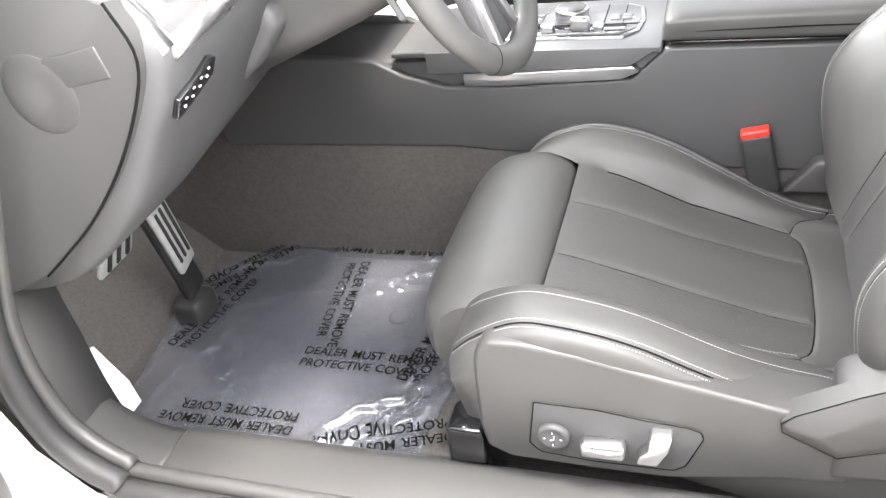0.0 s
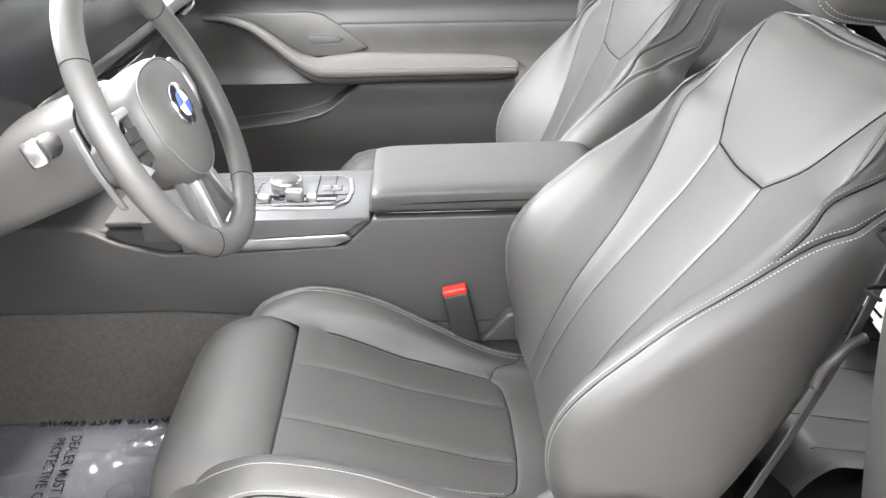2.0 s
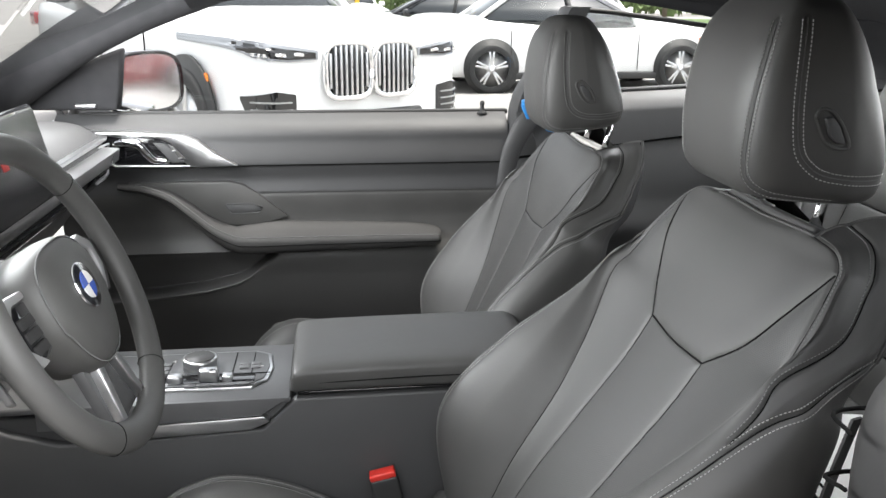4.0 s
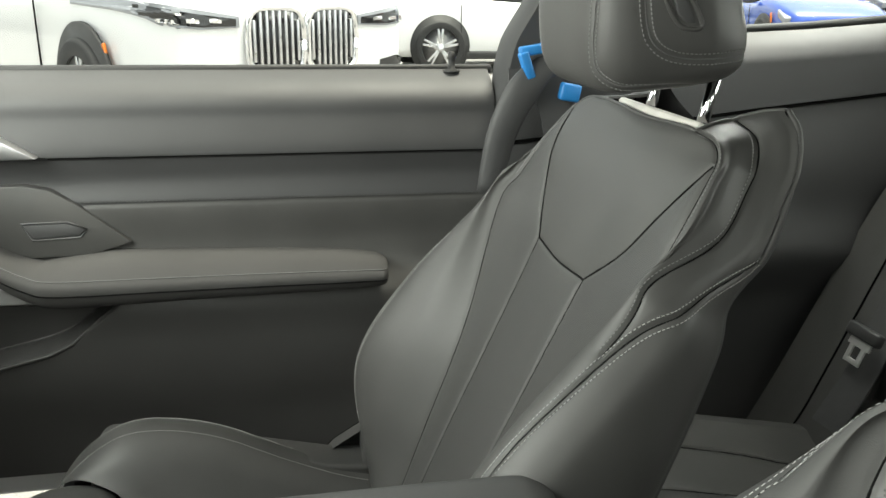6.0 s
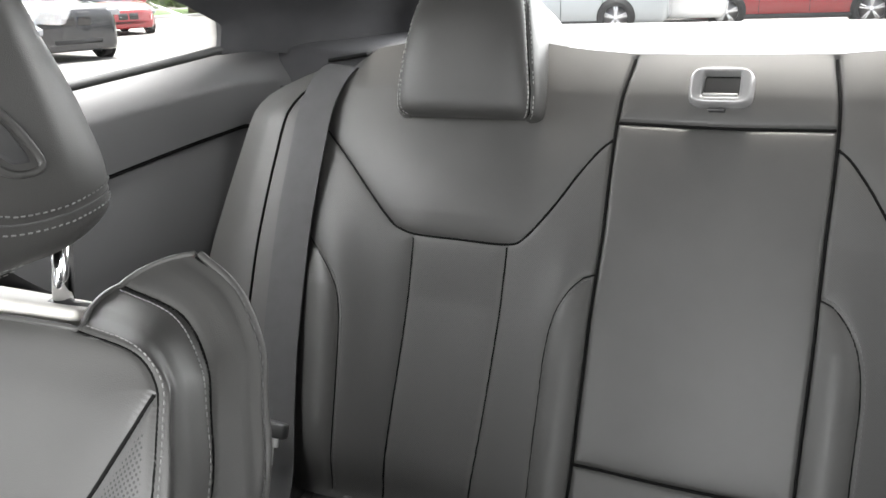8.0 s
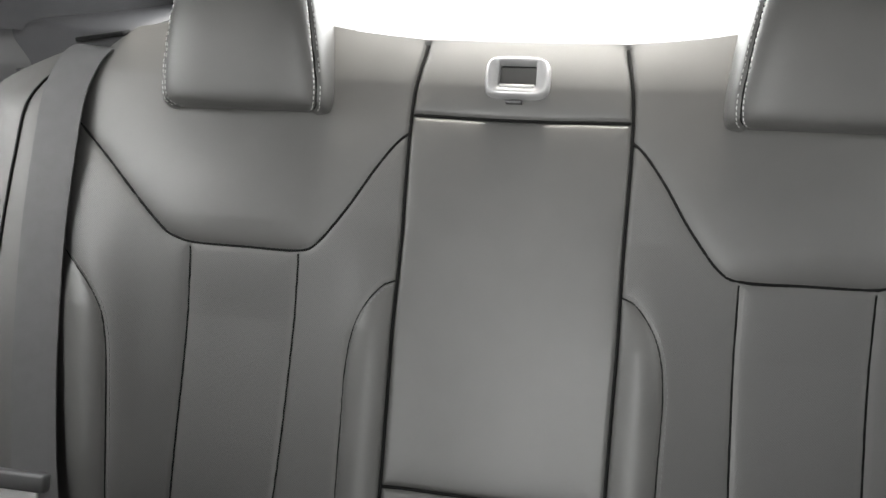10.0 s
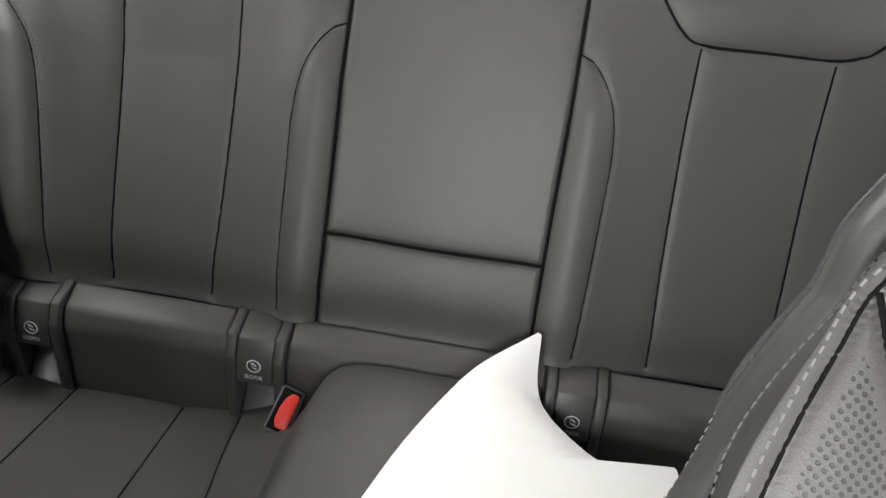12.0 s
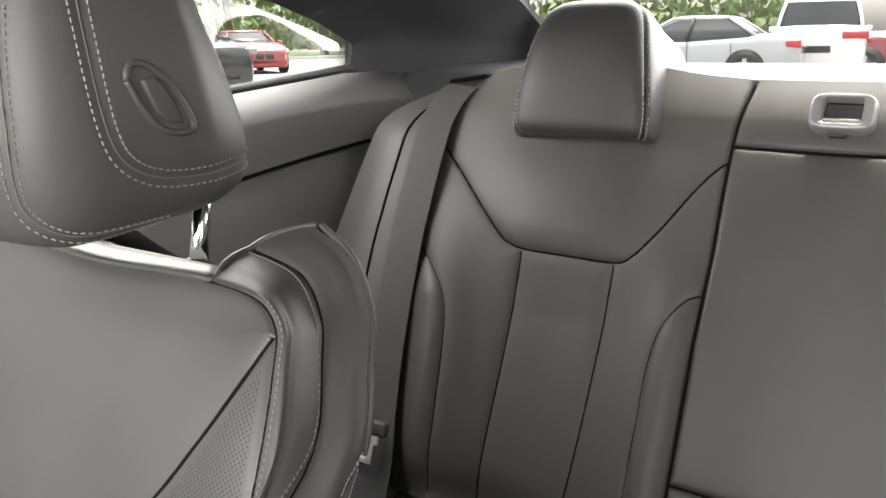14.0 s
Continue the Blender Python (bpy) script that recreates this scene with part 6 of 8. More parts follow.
    for i in range(4):
        for j in range(2):
            p = mm @ Vector((0.0048, 0.266 + 0.013 * i, 0.889 + 0.005 * i + 0.010 * j))
            q = mm @ Vector((0.0048, 0.269 + 0.013 * i, 0.890 + 0.005 * i + 0.010 * j))
            marks.append([tuple(p), tuple(q)])
    tubes("switch_mark", marks, 0.0008, MARK, d)
    part("knee_slot", box((-0.640, 0.47, 0.875), (0.02, 0.11, 0.030), 0.004, Matrix.Rotation(radians(35), 4, "Y")), GLOSS, d, "dark storage slot")
    # long silver trim and dark vents across the middle and passenger side
    shade(part("silver_trim", prism([(-0.66, 0.955), (-0.600, 0.950), (-0.605, 0.922), (-0.66, 0.905)], "y", 0.60, 1.62, 0.004), SILVER, d, "satin silver trim strip"))
    shade(part("silver_trim", prism([(-0.66, 0.893), (-0.635, 0.89), (-0.645, 0.872), (-0.67, 0.872)], "y", 0.80, 1.62, 0.004), GLOSS, d, "gloss black strip"))
    part("passenger_vent", prism([(-0.68, 0.965), (-0.64, 0.955), (-0.655, 0.885), (-0.69, 0.88)], "y", 1.55, 1.645, 0.003), GLOSS, d, "black passenger air vent")
    for k in range(3):
        part("vent_slat", box((-0.643, 1.597, 0.90 + 0.02 * k), (0.02, 0.085, 0.003), 0.001), SOFT, d)
    part("vent_tab", box((-0.635, 1.60, 0.92), (0.014, 0.02, 0.012), 0.003), SILVER, d)
    tube("vent_rim", [(-0.640, 1.55, 0.882), (-0.636, 1.60, 0.884), (-0.640, 1.648, 0.886), (-0.632, 1.648, 0.955), (-0.64, 1.55, 0.958)], 0.003, SILVER, d, "silver rim")
    shade(part("silver_trim", prism([(-0.70, 0.985), (-0.63, 0.975), (-0.635, 0.962), (-0.70, 0.968)], "y", 1.10, 1.645, 0.004), SILVER, d, "satin silver upper strip"))
    # displays
    s = thing("instrument_display", "dark curved display slab on the dashboard", "display", (-0.61, 0.75, 0.96))
    part("screen_body", box((-0.606, 0.745, 1.032), (0.022, 0.77, 0.155), 0.006, Matrix.Rotation(radians(-12), 4, "Y")), GLOSS, s, "black display housing")
    part("screen_glass", box((-0.594, 0.745, 1.034), (0.003, 0.755, 0.138), 0.001, Matrix.Rotation(radians(-12), 4, "Y")), SCREEN, s, "dark glass")
    part("red_gauge", box((-0.590, 0.93, 1.045), (0.002, 0.022, 0.022), 0.0005, Matrix.Rotation(radians(-12), 4, "Y")), DIM_RED, s, "red gauge segment")


def build_console():
    c = thing("centre_console", "dark centre console with silver trim and controller dial", "console", (-0.2, C, 0.5))
    side = [(-0.98, 0.53), (-0.98, 0.64), (-0.80, 0.70), (-0.655, 0.688), (-0.60, 0.660), (-0.532, 0.640), (-0.425, 0.640), (-0.235, 0.648), (-0.182, 0.698), (0.30, 0.700), (0.30, 0.49), (-0.186, 0.497), (-0.53, 0.53)]
    for y0, y1, n in ((0.826, 0.845, 1), (1.015, 1.034, 2)):
        shade(part("side_panel", prism(side, "y", y0, y1, 0.005, 3), SOFT, c, "soft plastic side panel"))
    part("console_core", prism([(-0.95, 0.5), (-0.95, 0.635), (-0.80, 0.690), (-0.655, 0.680), (-0.60, 0.678), (-0.20, 0.686), (-0.17, 0.69), (0.29, 0.69), (0.29, 0.5)], "y", 0.844, 1.016, 0.004), SOFT, c)
    # dark fascia and silver strip above the side panel
    for y0, y1 in ((0.828, 0.842), (1.018, 1.032)):
        shade(part("side_fascia", prism([(-0.56, 0.664), (-0.425, 0.6645), (-0.235, 0.672), (-0.192, 0.700), (-0.56, 0.700)], "y", y0 - 0.002, y1, 0.002), GRAPHITE, c, "satin graphite fascia"))
        shade(part("silver_strip", prism([(-0.50, 0.643), (-0.425, 0.6425), (-0.250, 0.650), (-0.222, 0.662), (-0.232, 0.671), (-0.425, 0.664), (-0.50, 0.664)], "y", y0 - 0.004, y1, 0.002), SILVER, c, "bright satin silver strip"))
    top = [(-0.62, 0.830), (-0.19, 0.830), (-0.19, 1.030), (-0.62, 1.030)]
    part("top_plate", prism(top, "z", 0.690, 0.7005, 0.003), GRAPHITE, c, "graphite top plate")
    inner = [(-0.48, 0.862), (-0.25, 0.862), (-0.228, 0.885), (-0.222, 0.93), (-0.228, 0.985), (-0.25, 1.0), (-0.48, 1.0)]
    part("control_panel", prism(inner, "z", 0.699, 0.7045, 0.002), SILVER, c, "satin silver control panel")
    inner2 = [(x + (0.006 if x > -0.3 else 0.0) * -1, 0.93 + (y - 0.93) * 0.9) for x, y in inner]
    part("control_field", prism(inner2, "z", 0.703, 0.7065, 0.001), GRAPHITE, c, "grey button field")
    dial = Matrix.Translation((-0.338, 0.934, 0.706))
    part("controller_dial", lathe([(0, 0), (0.027, 0), (0.027, 0.006), (0.025, 0.009), (0.027, 0.011), (0.0275, 0.018), (0.026, 0.020), (0, 0.0205)], 40, dial), SILVER, c, "knurled silver controller dial")
    part("dial_top", lathe([(0, 0), (0.0235, 0), (0.0225, 0.0012), (0, 0.0014)], 40, Matrix.Translation((-0.338, 0.934, 0.7262))), HARD, c, "grey dial face")
    part("shifter_slot", box((-0.318, 0.889, 0.7058), (0.140, 0.026, 0.004), 0.001), GLOSS, c, "gloss black shifter slot")
    part("shifter", box((-0.318, 0.887, 0.716), (0.030, 0.018, 0.022), 0.004), SILVER, c, "silver selector lever")
    part("shifter", box((-0.290, 0.887, 0.711), (0.016, 0.018, 0.010), 0.002), SILVER, c)
    part("start_button", box((-0.370, 0.885, 0.712), (0.022, 0.018, 0.014), 0.004), SILVER, c, "silver start button")
    for i in range(4):
        part("console_button", box((-0.268 + 0.018 * (i % 2), 0.878 + 0.012 * (i // 2) + 0.05, 0.7075), (0.015, 0.010, 0.003), 0.001), GRAPHITE, c)
    for i in range(5):
        part("console_button", box((-0.345 + 0.020 * i, 0.868, 0.7075), (0.018, 0.008, 0.003), 0.001), GRAPHITE, c)
    for i in range(3):
        for j in (-1, 1):
            part("console_button", box((-0.400 + 0.0 * i, 0.934 + 0.016 * (i - 1), 0.7075), (0.03, 0.013, 0.003), 0.001), GRAPHITE, c) if j > 0 else None
    tubes("button_gap", [[(-0.285, 0.90, 0.7072), (-0.285, 0.99, 0.7072)], [(-0.255, 0.90, 0.7072), (-0.255, 0.985, 0.7072)], [(-0.40, 0.905, 0.7072), (-0.225, 0.905, 0.7072)]], 0.0008, SEAMMAT, c)
    tubes("button_mark", [[(x, 0.925, 0.7095), (x + 0.004, 0.925, 0.7095)] for x in (-0.41, -0.395)] + [[(-0.243, 0.93, 0.7072), (-0.238, 0.93, 0.7072)], [(-0.385, 0.962, 0.7072), (-0.380, 0.962, 0.7072)]], 0.0009, MARK, c)
    lid = thing("console_armrest", "padded black leather console armrest lid", "armrest", (0.0, C, 0.7))
    rings = []
    for x, s, z1 in ((-0.190, 0.90, 0.722), (-0.187, 0.96, 0.738), (-0.178, 1.0, 0.746), (-0.14, 1.0, 0.750), (0.0, 1.0, 0.752), (0.15, 1.0, 0.752), (0.185, 1.0, 0.748), (0.198, 0.97, 0.738), (0.202, 0.9, 0.72)):
        hw = 0.108 * s
        zl = 0.704
        rings.append([(x, C + hw * math.copysign(abs(math.cos(k)) ** 0.32, math.cos(k)), (zl + z1) / 2 + (z1 - zl) / 2 * math.copysign(abs(math.sin(k)) ** 0.4, math.sin(k))) for k in np.linspace(0, 2 * math.pi, 49)[:-1]])
    part("lid_pad", loft(spline_rings(rings, 50)), LEATHER, lid, "padded leather top")
    line = [(-0.189, C + 0.098, 0.722), (-0.190, C, 0.722), (-0.189, C - 0.098, 0.722), (-0.175, C - 0.1065, 0.723), (0.0, C - 0.1085, 0.727), (0.195, C - 0.106, 0.727)]
    tubes("lid_seam", [even(line, 0.01)], 0.0012, SEAMMAT, lid)
    part("lid_base", box((0.005, C, 0.702), (0.37, 0.19, 0.006), 0.002), GLOSS, lid)


def build_wheel():
    w = thing("steering_wheel", "black leather three-spoke steering wheel with silver accents", "steering wheel", (-0.40, 0.53, 0.98))
    cen, tilt = Vector((-0.402, 0.563, 0.972)), radians(23)
    # local: u across (+y), v up in the wheel's plane, n towards the driver
    U, V, N = Vector((0, 1, 0)), Vector((-math.sin(tilt), 0, math.cos(tilt))), Vector((math.cos(tilt), 0, math.sin(tilt)))

    def at(u, v, n=0.0):
        return tuple(cen + U * u + V * v + N * n)

    R = 0.169
    rim = []
    for a in np.linspace(0, 2 * math.pi, 121):
        u, v = R * math.sin(a), R * math.cos(a)
        rim.append(at(u, v, 0.0))
    rim = even(np.array(rim), 0.008)
    rad = 0.0175
    v, f = tube_np(rim, rad, 18, 0.82, tuple(N))
    me = mesh_np("rim", v, f)
    link("rim", me, LEATHER, w, "thick leather rim")
    for a in (-0.95, 0.95, 2.55, -2.55):
        c0 = Vector(at(R * math.sin(a), R * math.cos(a)))
        d = Vector(at(R * math.sin(a + 0.01), R * math.cos(a + 0.01))) - c0
        s = d.normalized().cross(N).normalized()
        ring = [tuple(c0 + s * (rad + 0.0004) * math.cos(q) + N * (rad + 0.0004) * 0.82 * math.sin(q)) for q in np.linspace(0, 6.283, 25)]
        tubes("rim_seam", [ring], 0.0005, SEAMMAT, w)
    # hub
    rings = []
    for n, s in ((-0.045, 0.96), (-0.02, 1.02), (-0.004, 1.02), (0.007, 0.96), (0.014, 0.84), (0.018, 0.55), (0.019, 0.2)):
        ring = []
        for k in np.linspace(0, 2 * math.pi, 61)[:-1]:
            u = 0.080 * math.copysign(abs(math.sin(k)) ** 0.75, math.sin(k))
            vv = math.cos(k)
            vv = 0.060 * math.copysign(abs(vv) ** 0.75, vv) if vv > 0 else -0.088 * abs(vv) ** 0.85
            ring.append(at(u * s * (1 if vv > -0.03 else 0.8 + 0.2 * (1 + vv / 0.088)), vv * s, n))
        rings.append(ring)
    part("airbag_cover", loft(rings), LEATHER, w, "leather airbag cover")
    tubes("cover_seam", [[Vector(p) + N * 0.001 for p in (rings[3] + rings[3][:1])]], 0.0012, THREAD_D, w)

    def disc(name, r, n0, n1, material, label=""):
        bm = loft([[at(r * math.cos(k), r * math.sin(k), n) for k in np.linspace(0, 2 * math.pi, 33)[:-1]] for n in (n0, n1)])
        return part(name, bm, material, w, label)

    disc("emblem_ring", 0.0265, 0.018, 0.0215, CHROME, "chrome emblem ring")
    disc("emblem_field", 0.0245, 0.018, 0.0222, DARK_PAINT, "dark emblem field")
    for q, m_ in ((0, WHITE_PAINT), (1, BLUE_PAINT), (2, WHITE_PAINT), (3, BLUE_PAINT)):
        a = np.linspace(q * math.pi / 2, (q + 1) * math.pi / 2, 10)
        bm = loft([[at(0, 0, n)] + [at(0.016 * math.cos(k), 0.016 * math.sin(k), n) for k in a] for n in (0.0215, 0.0232)])
        part("emblem_quarter", bm, m_, w, smooth=False)
    for g in (1, -1):
        sp = [(g * 0.06, 0.030), (g * 0.118, 0.040), (g * 0.165, 0.020), (g * 0.165, -0.012), (g * 0.135, -0.042), (g * 0.07, -0.030)]

        def slab(poly, n0, n1, material, name, label="", bev=0.003):
            bm = bmesh.new()
            a = [bm.verts.new(at(*p, n0)) for p in poly]
            b = [bm.verts.new(at(*p, n1)) for p in poly]
            bm.faces.new(a)
            bm.faces.new(b[::-1])
            for i in range(len(poly)):
                j = (i + 1) % len(poly)
                bm.faces.new((a[j], a[i], b[i], b[j]))
            bmesh.ops.recalc_face_normals(bm, faces=bm.faces)
            bevel_all(bm, bev, 2)
            return shade(part(name, bm, material, w, label))

        slab(sp, -0.028, -0.010, SOFT, "side_spoke")
        slab([(g * 0.078, 0.036), (g * 0.116, 0.040), (g * 0.142, 0.022), (g * 0.142, -0.010), (g * 0.118, -0.036), (g * 0.100, -0.036), (g * 0.128, -0.010), (g * 0.128, 0.016), (g * 0.110, 0.030), (g * 0.078, 0.028)], -0.016, -0.006, SATIN, "spoke_trim", "silver spoke trim", 0.002)
        slab([(g * 0.080, 0.026), (g * 0.108, 0.028), (g * 0.126, 0.014), (g * 0.126, -0.010), (g * 0.100, -0.032), (g * 0.082, -0.026)], -0.016, -0.008, GLOSS, "button_field", "black button field", 0.002)
        for i in range(3):
            slab([(g * 0.085, 0.014 - 0.015 * i), (g * 0.116, 0.016 - 0.015 * i), (g * 0.116, 0.005 - 0.015 * i), (g * 0.085, 0.003 - 0.015 * i)], -0.010, -0.006, RUBBER, "wheel_button", "", 0.001)
        slab([(g * 0.130, 0.045), (g * 0.136, 0.045), (g * 0.144, 0.0), (g * 0.140, -0.05), (g * 0.134, -0.055), (g * 0.138, 0.0)], -0.048, -0.040, GRAPHITE, "shift_paddle", "grey shift paddle", 0.002)
        slab([(g * 0.012, -0.068), (g * 0.030, -0.066), (g * 0.046, -0.15), (g * 0.034, -0.155)], -0.016, -0.002, SILVER, "lower_spoke_trim", "silver lower spoke", 0.002)
        slab([(g * 0.037, -0.146), (g * 0.046, -0.147), (g * 0.047, -0.154), (g * 0.037, -0.155)], -0.004, 0.0, GLOSS, "spoke_badge", "", 0.0006)
    slab([(-0.045, -0.06), (0.045, -0.06), (0.048, -0.155), (-0.048, -0.155)], -0.026, -0.012, SOFT, "lower_spoke")
    # column shroud and stalk
    col = thing("steering_column", "grey plastic steering column shroud with stalk", "steering column", (-0.5, 0.53, 0.93))
    rings = []
    for n, wv, hv in ((-0.055, 0.066, 0.048), (-0.07, 0.075, 0.054), (-0.13, 0.077, 0.056), (-0.20, 0.077, 0.056), (-0.30, 0.077, 0.054)):
        rings.append([at(wv * math.copysign(abs(math.cos(k)) ** 0.6, math.cos(k)), 0.006 + hv * math.copysign(abs(math.sin(k)) ** 0.6, math.sin(k)), n) for k in np.linspace(0, 2 * math.pi, 41)[:-1]])
    part("shroud", loft(rings), HARD, col, "moulded grey shroud")
    tubes("shroud_joint", [[Vector(p) for p in rings[1] + rings[1][:1]]], 0.0018, SEAMMAT, col)
    tube("stalk", [at(-0.06, 0.03, -0.11), at(-0.10, 0.035, -0.105), at(-0.125, 0.038, -0.098)], [0.016, 0.013, 0.012], SOFT, col, "black control stalk", 12)
    part("stalk_tip", box(at(-0.130, 0.038, -0.096), (0.022, 0.014, 0.030), 0.005, Matrix.Rotation(radians(-23), 4, "Y")), SILVER, col, "silver stalk tip")
    part("knee_cover", prism([(-0.68, 0.92), (-0.60, 0.92), (-0.59, 0.89), (-0.63, 0.845), (-0.71, 0.79)], "y", 0.46, 0.61, 0.03, 4), SOFT, col, "plastic cover under the column")


def build_pedals():
    a = thing("accelerator_pedal", "brushed steel accelerator pedal with rubber slots", "pedal", (-0.97, 0.60, FLOOR))
    m = Matrix.Translation((-0.969, 0.580, 0.498)) @ Matrix.Rotation(radians(17), 4, "X") @ Matrix.Rotation(radians(8), 4, "Y")
    bm = box((0, 0, 0), (0.014, 0.050, 0.175), 0.006)
    bm.transform(m)
    part("pedal_plate", bm, PEDAL, a, "brushed steel plate")
    for g in (-1, 0, 1):
        bm = box((0.0075, g * 0.014, 0.005), (0.004, 0.007, 0.13), 0.002)
        bm.transform(m)
        part("rubber_slot", bm, RUBBER, a)
    bm = box((-0.014, 0, -0.045), (0.016, 0.056, 0.26), 0.006)
    bm.transform(m)
    part("pedal_arm", bm, RUBBER, a, "black plastic pedal arm")
    part("pedal_foot", box((-1.010, 0.618, 0.305), (0.06, 0.07, 0.06), 0.012), RUBBER, a)
    b = thing("brake_pedal", "brushed steel brake pedal with black rubber studs", "pedal", (-1.02, 0.47, 0.5))
    m = Matrix.Translation((-0.985, 0.475, 0.545)) @ Matrix.Rotation(radians(25), 4, "Y")
    bm = box((0, 0, 0), (0.012, 0.085, 0.075), 0.010)
    bm.transform(m)
    part("pedal_plate", bm, PEDAL, b, "brushed steel plate")
    for g in (-1, 0, 1):
        bm = box((0.0065, g * 0.024, 0), (0.005, 0.010, 0.055), 0.002)
        bm.transform(m)
        part("rubber_stud", bm, RUBBER, b)
    tube("pedal_arm", [(-0.995, 0.475, 0.56), (-1.05, 0.475, 0.70), (-1.15, 0.48, 0.80)], 0.012, RUBBER, b, "black steel arm")
    r = thing("foot_rest", "pale metal foot rest plate beside the pedals", "foot rest", (-0.96, 0.3, 0.35))
    part("rest_plate", prism([(-0.985, 0.455), (-0.970, 0.462), (-0.935, 0.395), (-0.930, 0.350), (-0.950, 0.350)], "y", 0.290, 0.345, 0.003), WHITE_PAINT, r, "pale metal plate")


build_dash()
build_console()
build_wheel()
build_pedals()


# ---- floor mat with its protective film ----
def build_mat():
    outline = [(-1.010, 0.342), (-1.030, 0.45), (-1.045, 0.60), (-1.046, 0.735), (-0.99, 0.785), (-0.93, 0.845), (-0.893, 0.865), (-0.80, 0.830), (-0.62, 0.832), (-0.43, 0.825), (-0.43, 0.355), (-0.60, 0.348), (-0.80, 0.345)]
    mm = thing("floor_mat", "dark carpet floor mat in the driver's footwell", "floor mat", (-0.7, 0.6, FLOOR))
    part("mat", prism([(x * 0.985 - 0.011, 0.6 + (y - 0.6) * 0.95) for x, y in outline], "z", FLOOR + 0.001, FLOOR + 0.016, 0.006), CARPET, mm)
    for x, y in ((-0.62, 0.655), (-0.58, 0.41)):
        part("mat_fixing", lathe([(0, 0), (0.022, 0), (0.022, 0.004), (0.016, 0.006), (0, 0.006)], 28, Matrix.Translation((x, y, FLOOR + 0.0125))), CARPET, mm, "round mat fixing")
    f = thing("protective_film", "clear plastic film with black lettering over the floor mat", "plastic film", (-0.7, 0.6, FLOOR + 0.02))
    film_out = [(-1.010, 0.338), (-1.030, 0.45), (-1.047, 0.60), (-1.050, 0.735), (-0.985, 0.80), (-0.915, 0.876), (-0.84, 0.886), (-0.739, 0.886), (-0.612, 0.878), (-0.55, 0.80), (-0.485, 0.62), (-0.474, 0.517), (-0.487, 0.426), (-0.495, 0.345), (-0.62, 0.345), (-0.80, 0.338)]
    from_ = np.array(film_out)
    nx, ny = 240, 210
    xs, ys = np.linspace(-1.05, -0.43, nx), np.linspace(0.338, 0.886, ny)
    X, Y = np.meshgrid(xs, ys, indexing="ij")

    def inside(x, y):
        r = np.zeros(x.shape, bool)
        n = len(from_)
        for i in range(n):
            (x1, y1), (x2, y2) = from_[i], from_[(i + 1) % n]
            c = ((y1 > y) != (y2 > y)) & (x < (x2 - x1) * (y - y1) / (y2 - y1 + 1e-12) + x1)
            r ^= c
        return r

    Z = np.array([[film_z(x, y) for y in ys] for x in xs])
    P = np.stack([X, Y, Z], -1)
    F = grid_faces(nx, ny)
    xc = (X[:-1, :-1] + X[1:, 1:]).reshape(-1) / 2
    yc = (Y[:-1, :-1] + Y[1:, 1:]).reshape(-1) / 2
    F = F[inside(xc, yc)]
    used, g = np.unique(F, return_inverse=True)
    me = mesh_np("film", P.reshape(-1, 3)[used], g.reshape(F.shape))
    link("film", me, FILM, f, "crumpled clear film")
    words = ("DEALER MUST REMOVE", "PROTECTIVE COVER")
    # centre, direction of reading in degrees, size, mirrored
    for cx, cy, deg, mirrored in ((-0.635, 0.528, 0, False), (-0.738, 0.672, -84, False), (-0.818, 0.384, 180, False), (-0.972, 0.635, 78, False), (-0.700, 0.845, 180, False), (-0.530, 0.610, 80, False), (-0.975, 0.765, 232, False), (-0.565, 0.372, 200, False)):
        for k, s in enumerate(words):
            off = 0.014 if k == 0 else -0.014
            a = radians(deg)
            c = bpy.data.curves.new("lettering", "FONT")
            c.body, c.size, c.align_x, c.align_y = s, 0.0255, "CENTER", "CENTER"
            c.space_word = 1.35
            c.offset = 0.0002
            o = bpy.data.objects.new("lettering", c)
            me = bpy.data.meshes.new_from_object(o)
            bpy.data.objects.remove(o)
            shift = -0.012 if k else 0
            for v in me.vertices:
                lx, ly = v.co.x * 0.88 + shift, v.co.y + off
                x, y = cx + lx * math.cos(a) - ly * math.sin(a), cy + lx * math.sin(a) + ly * math.cos(a)
                v.co = (x, y, film_z(x, y) + 0.004)
            link("lettering", me, INK, f, smooth=False)


def film_z(x, y):
    z = FLOOR + 0.021 + 0.0035 * noise.noise((x * 14, y * 14, 3)) + 0.002 * noise.noise((x * 40, y * 30, 7))
    # a few long folds
    for ax, ay, dx, dy, h, w in ((-0.588, 0.437, 0.76, 0.65, 0.012, 0.007), (-0.56, 0.41, 0.70, 0.71, 0.009, 0.006), (-0.61, 0.375, 0.85, 0.52, 0.010, 0.006), (-0.53, 0.44, 0.55, 0.83, 0.008, 0.005), (-0.65, 0.738, 1.0, -0.05, 0.007, 0.006), (-0.61, 0.77, 0.8, 0.6, 0.009, 0.006), (-0.60, 0.82, 0.45, 0.89, 0.008, 0.005), (-0.80, 0.70, 0.94, 0.34, 0.004, 0.004), (-0.852, 0.60, 0.05, 0.999, 0.004, 0.0035), (-0.95, 0.77, 0.9, 0.43, 0.006, 0.005), (-0.95, 0.50, 0.3, 0.95, 0.005, 0.005), (-0.93, 0.40, 0.8, 0.6, 0.005, 0.005)):
        s = (x - ax) * dx + (y - ay) * dy
        q = -(x - ax) * dy + (y - ay) * dx
        q += 0.006 * math.sin(s * 40) + 0.003 * math.sin(s * 130 + ax * 50)
        z += h * math.exp(-((q / w) ** 2)) * math.exp(-((s / 0.11) ** 2))
    return z


build_mat()


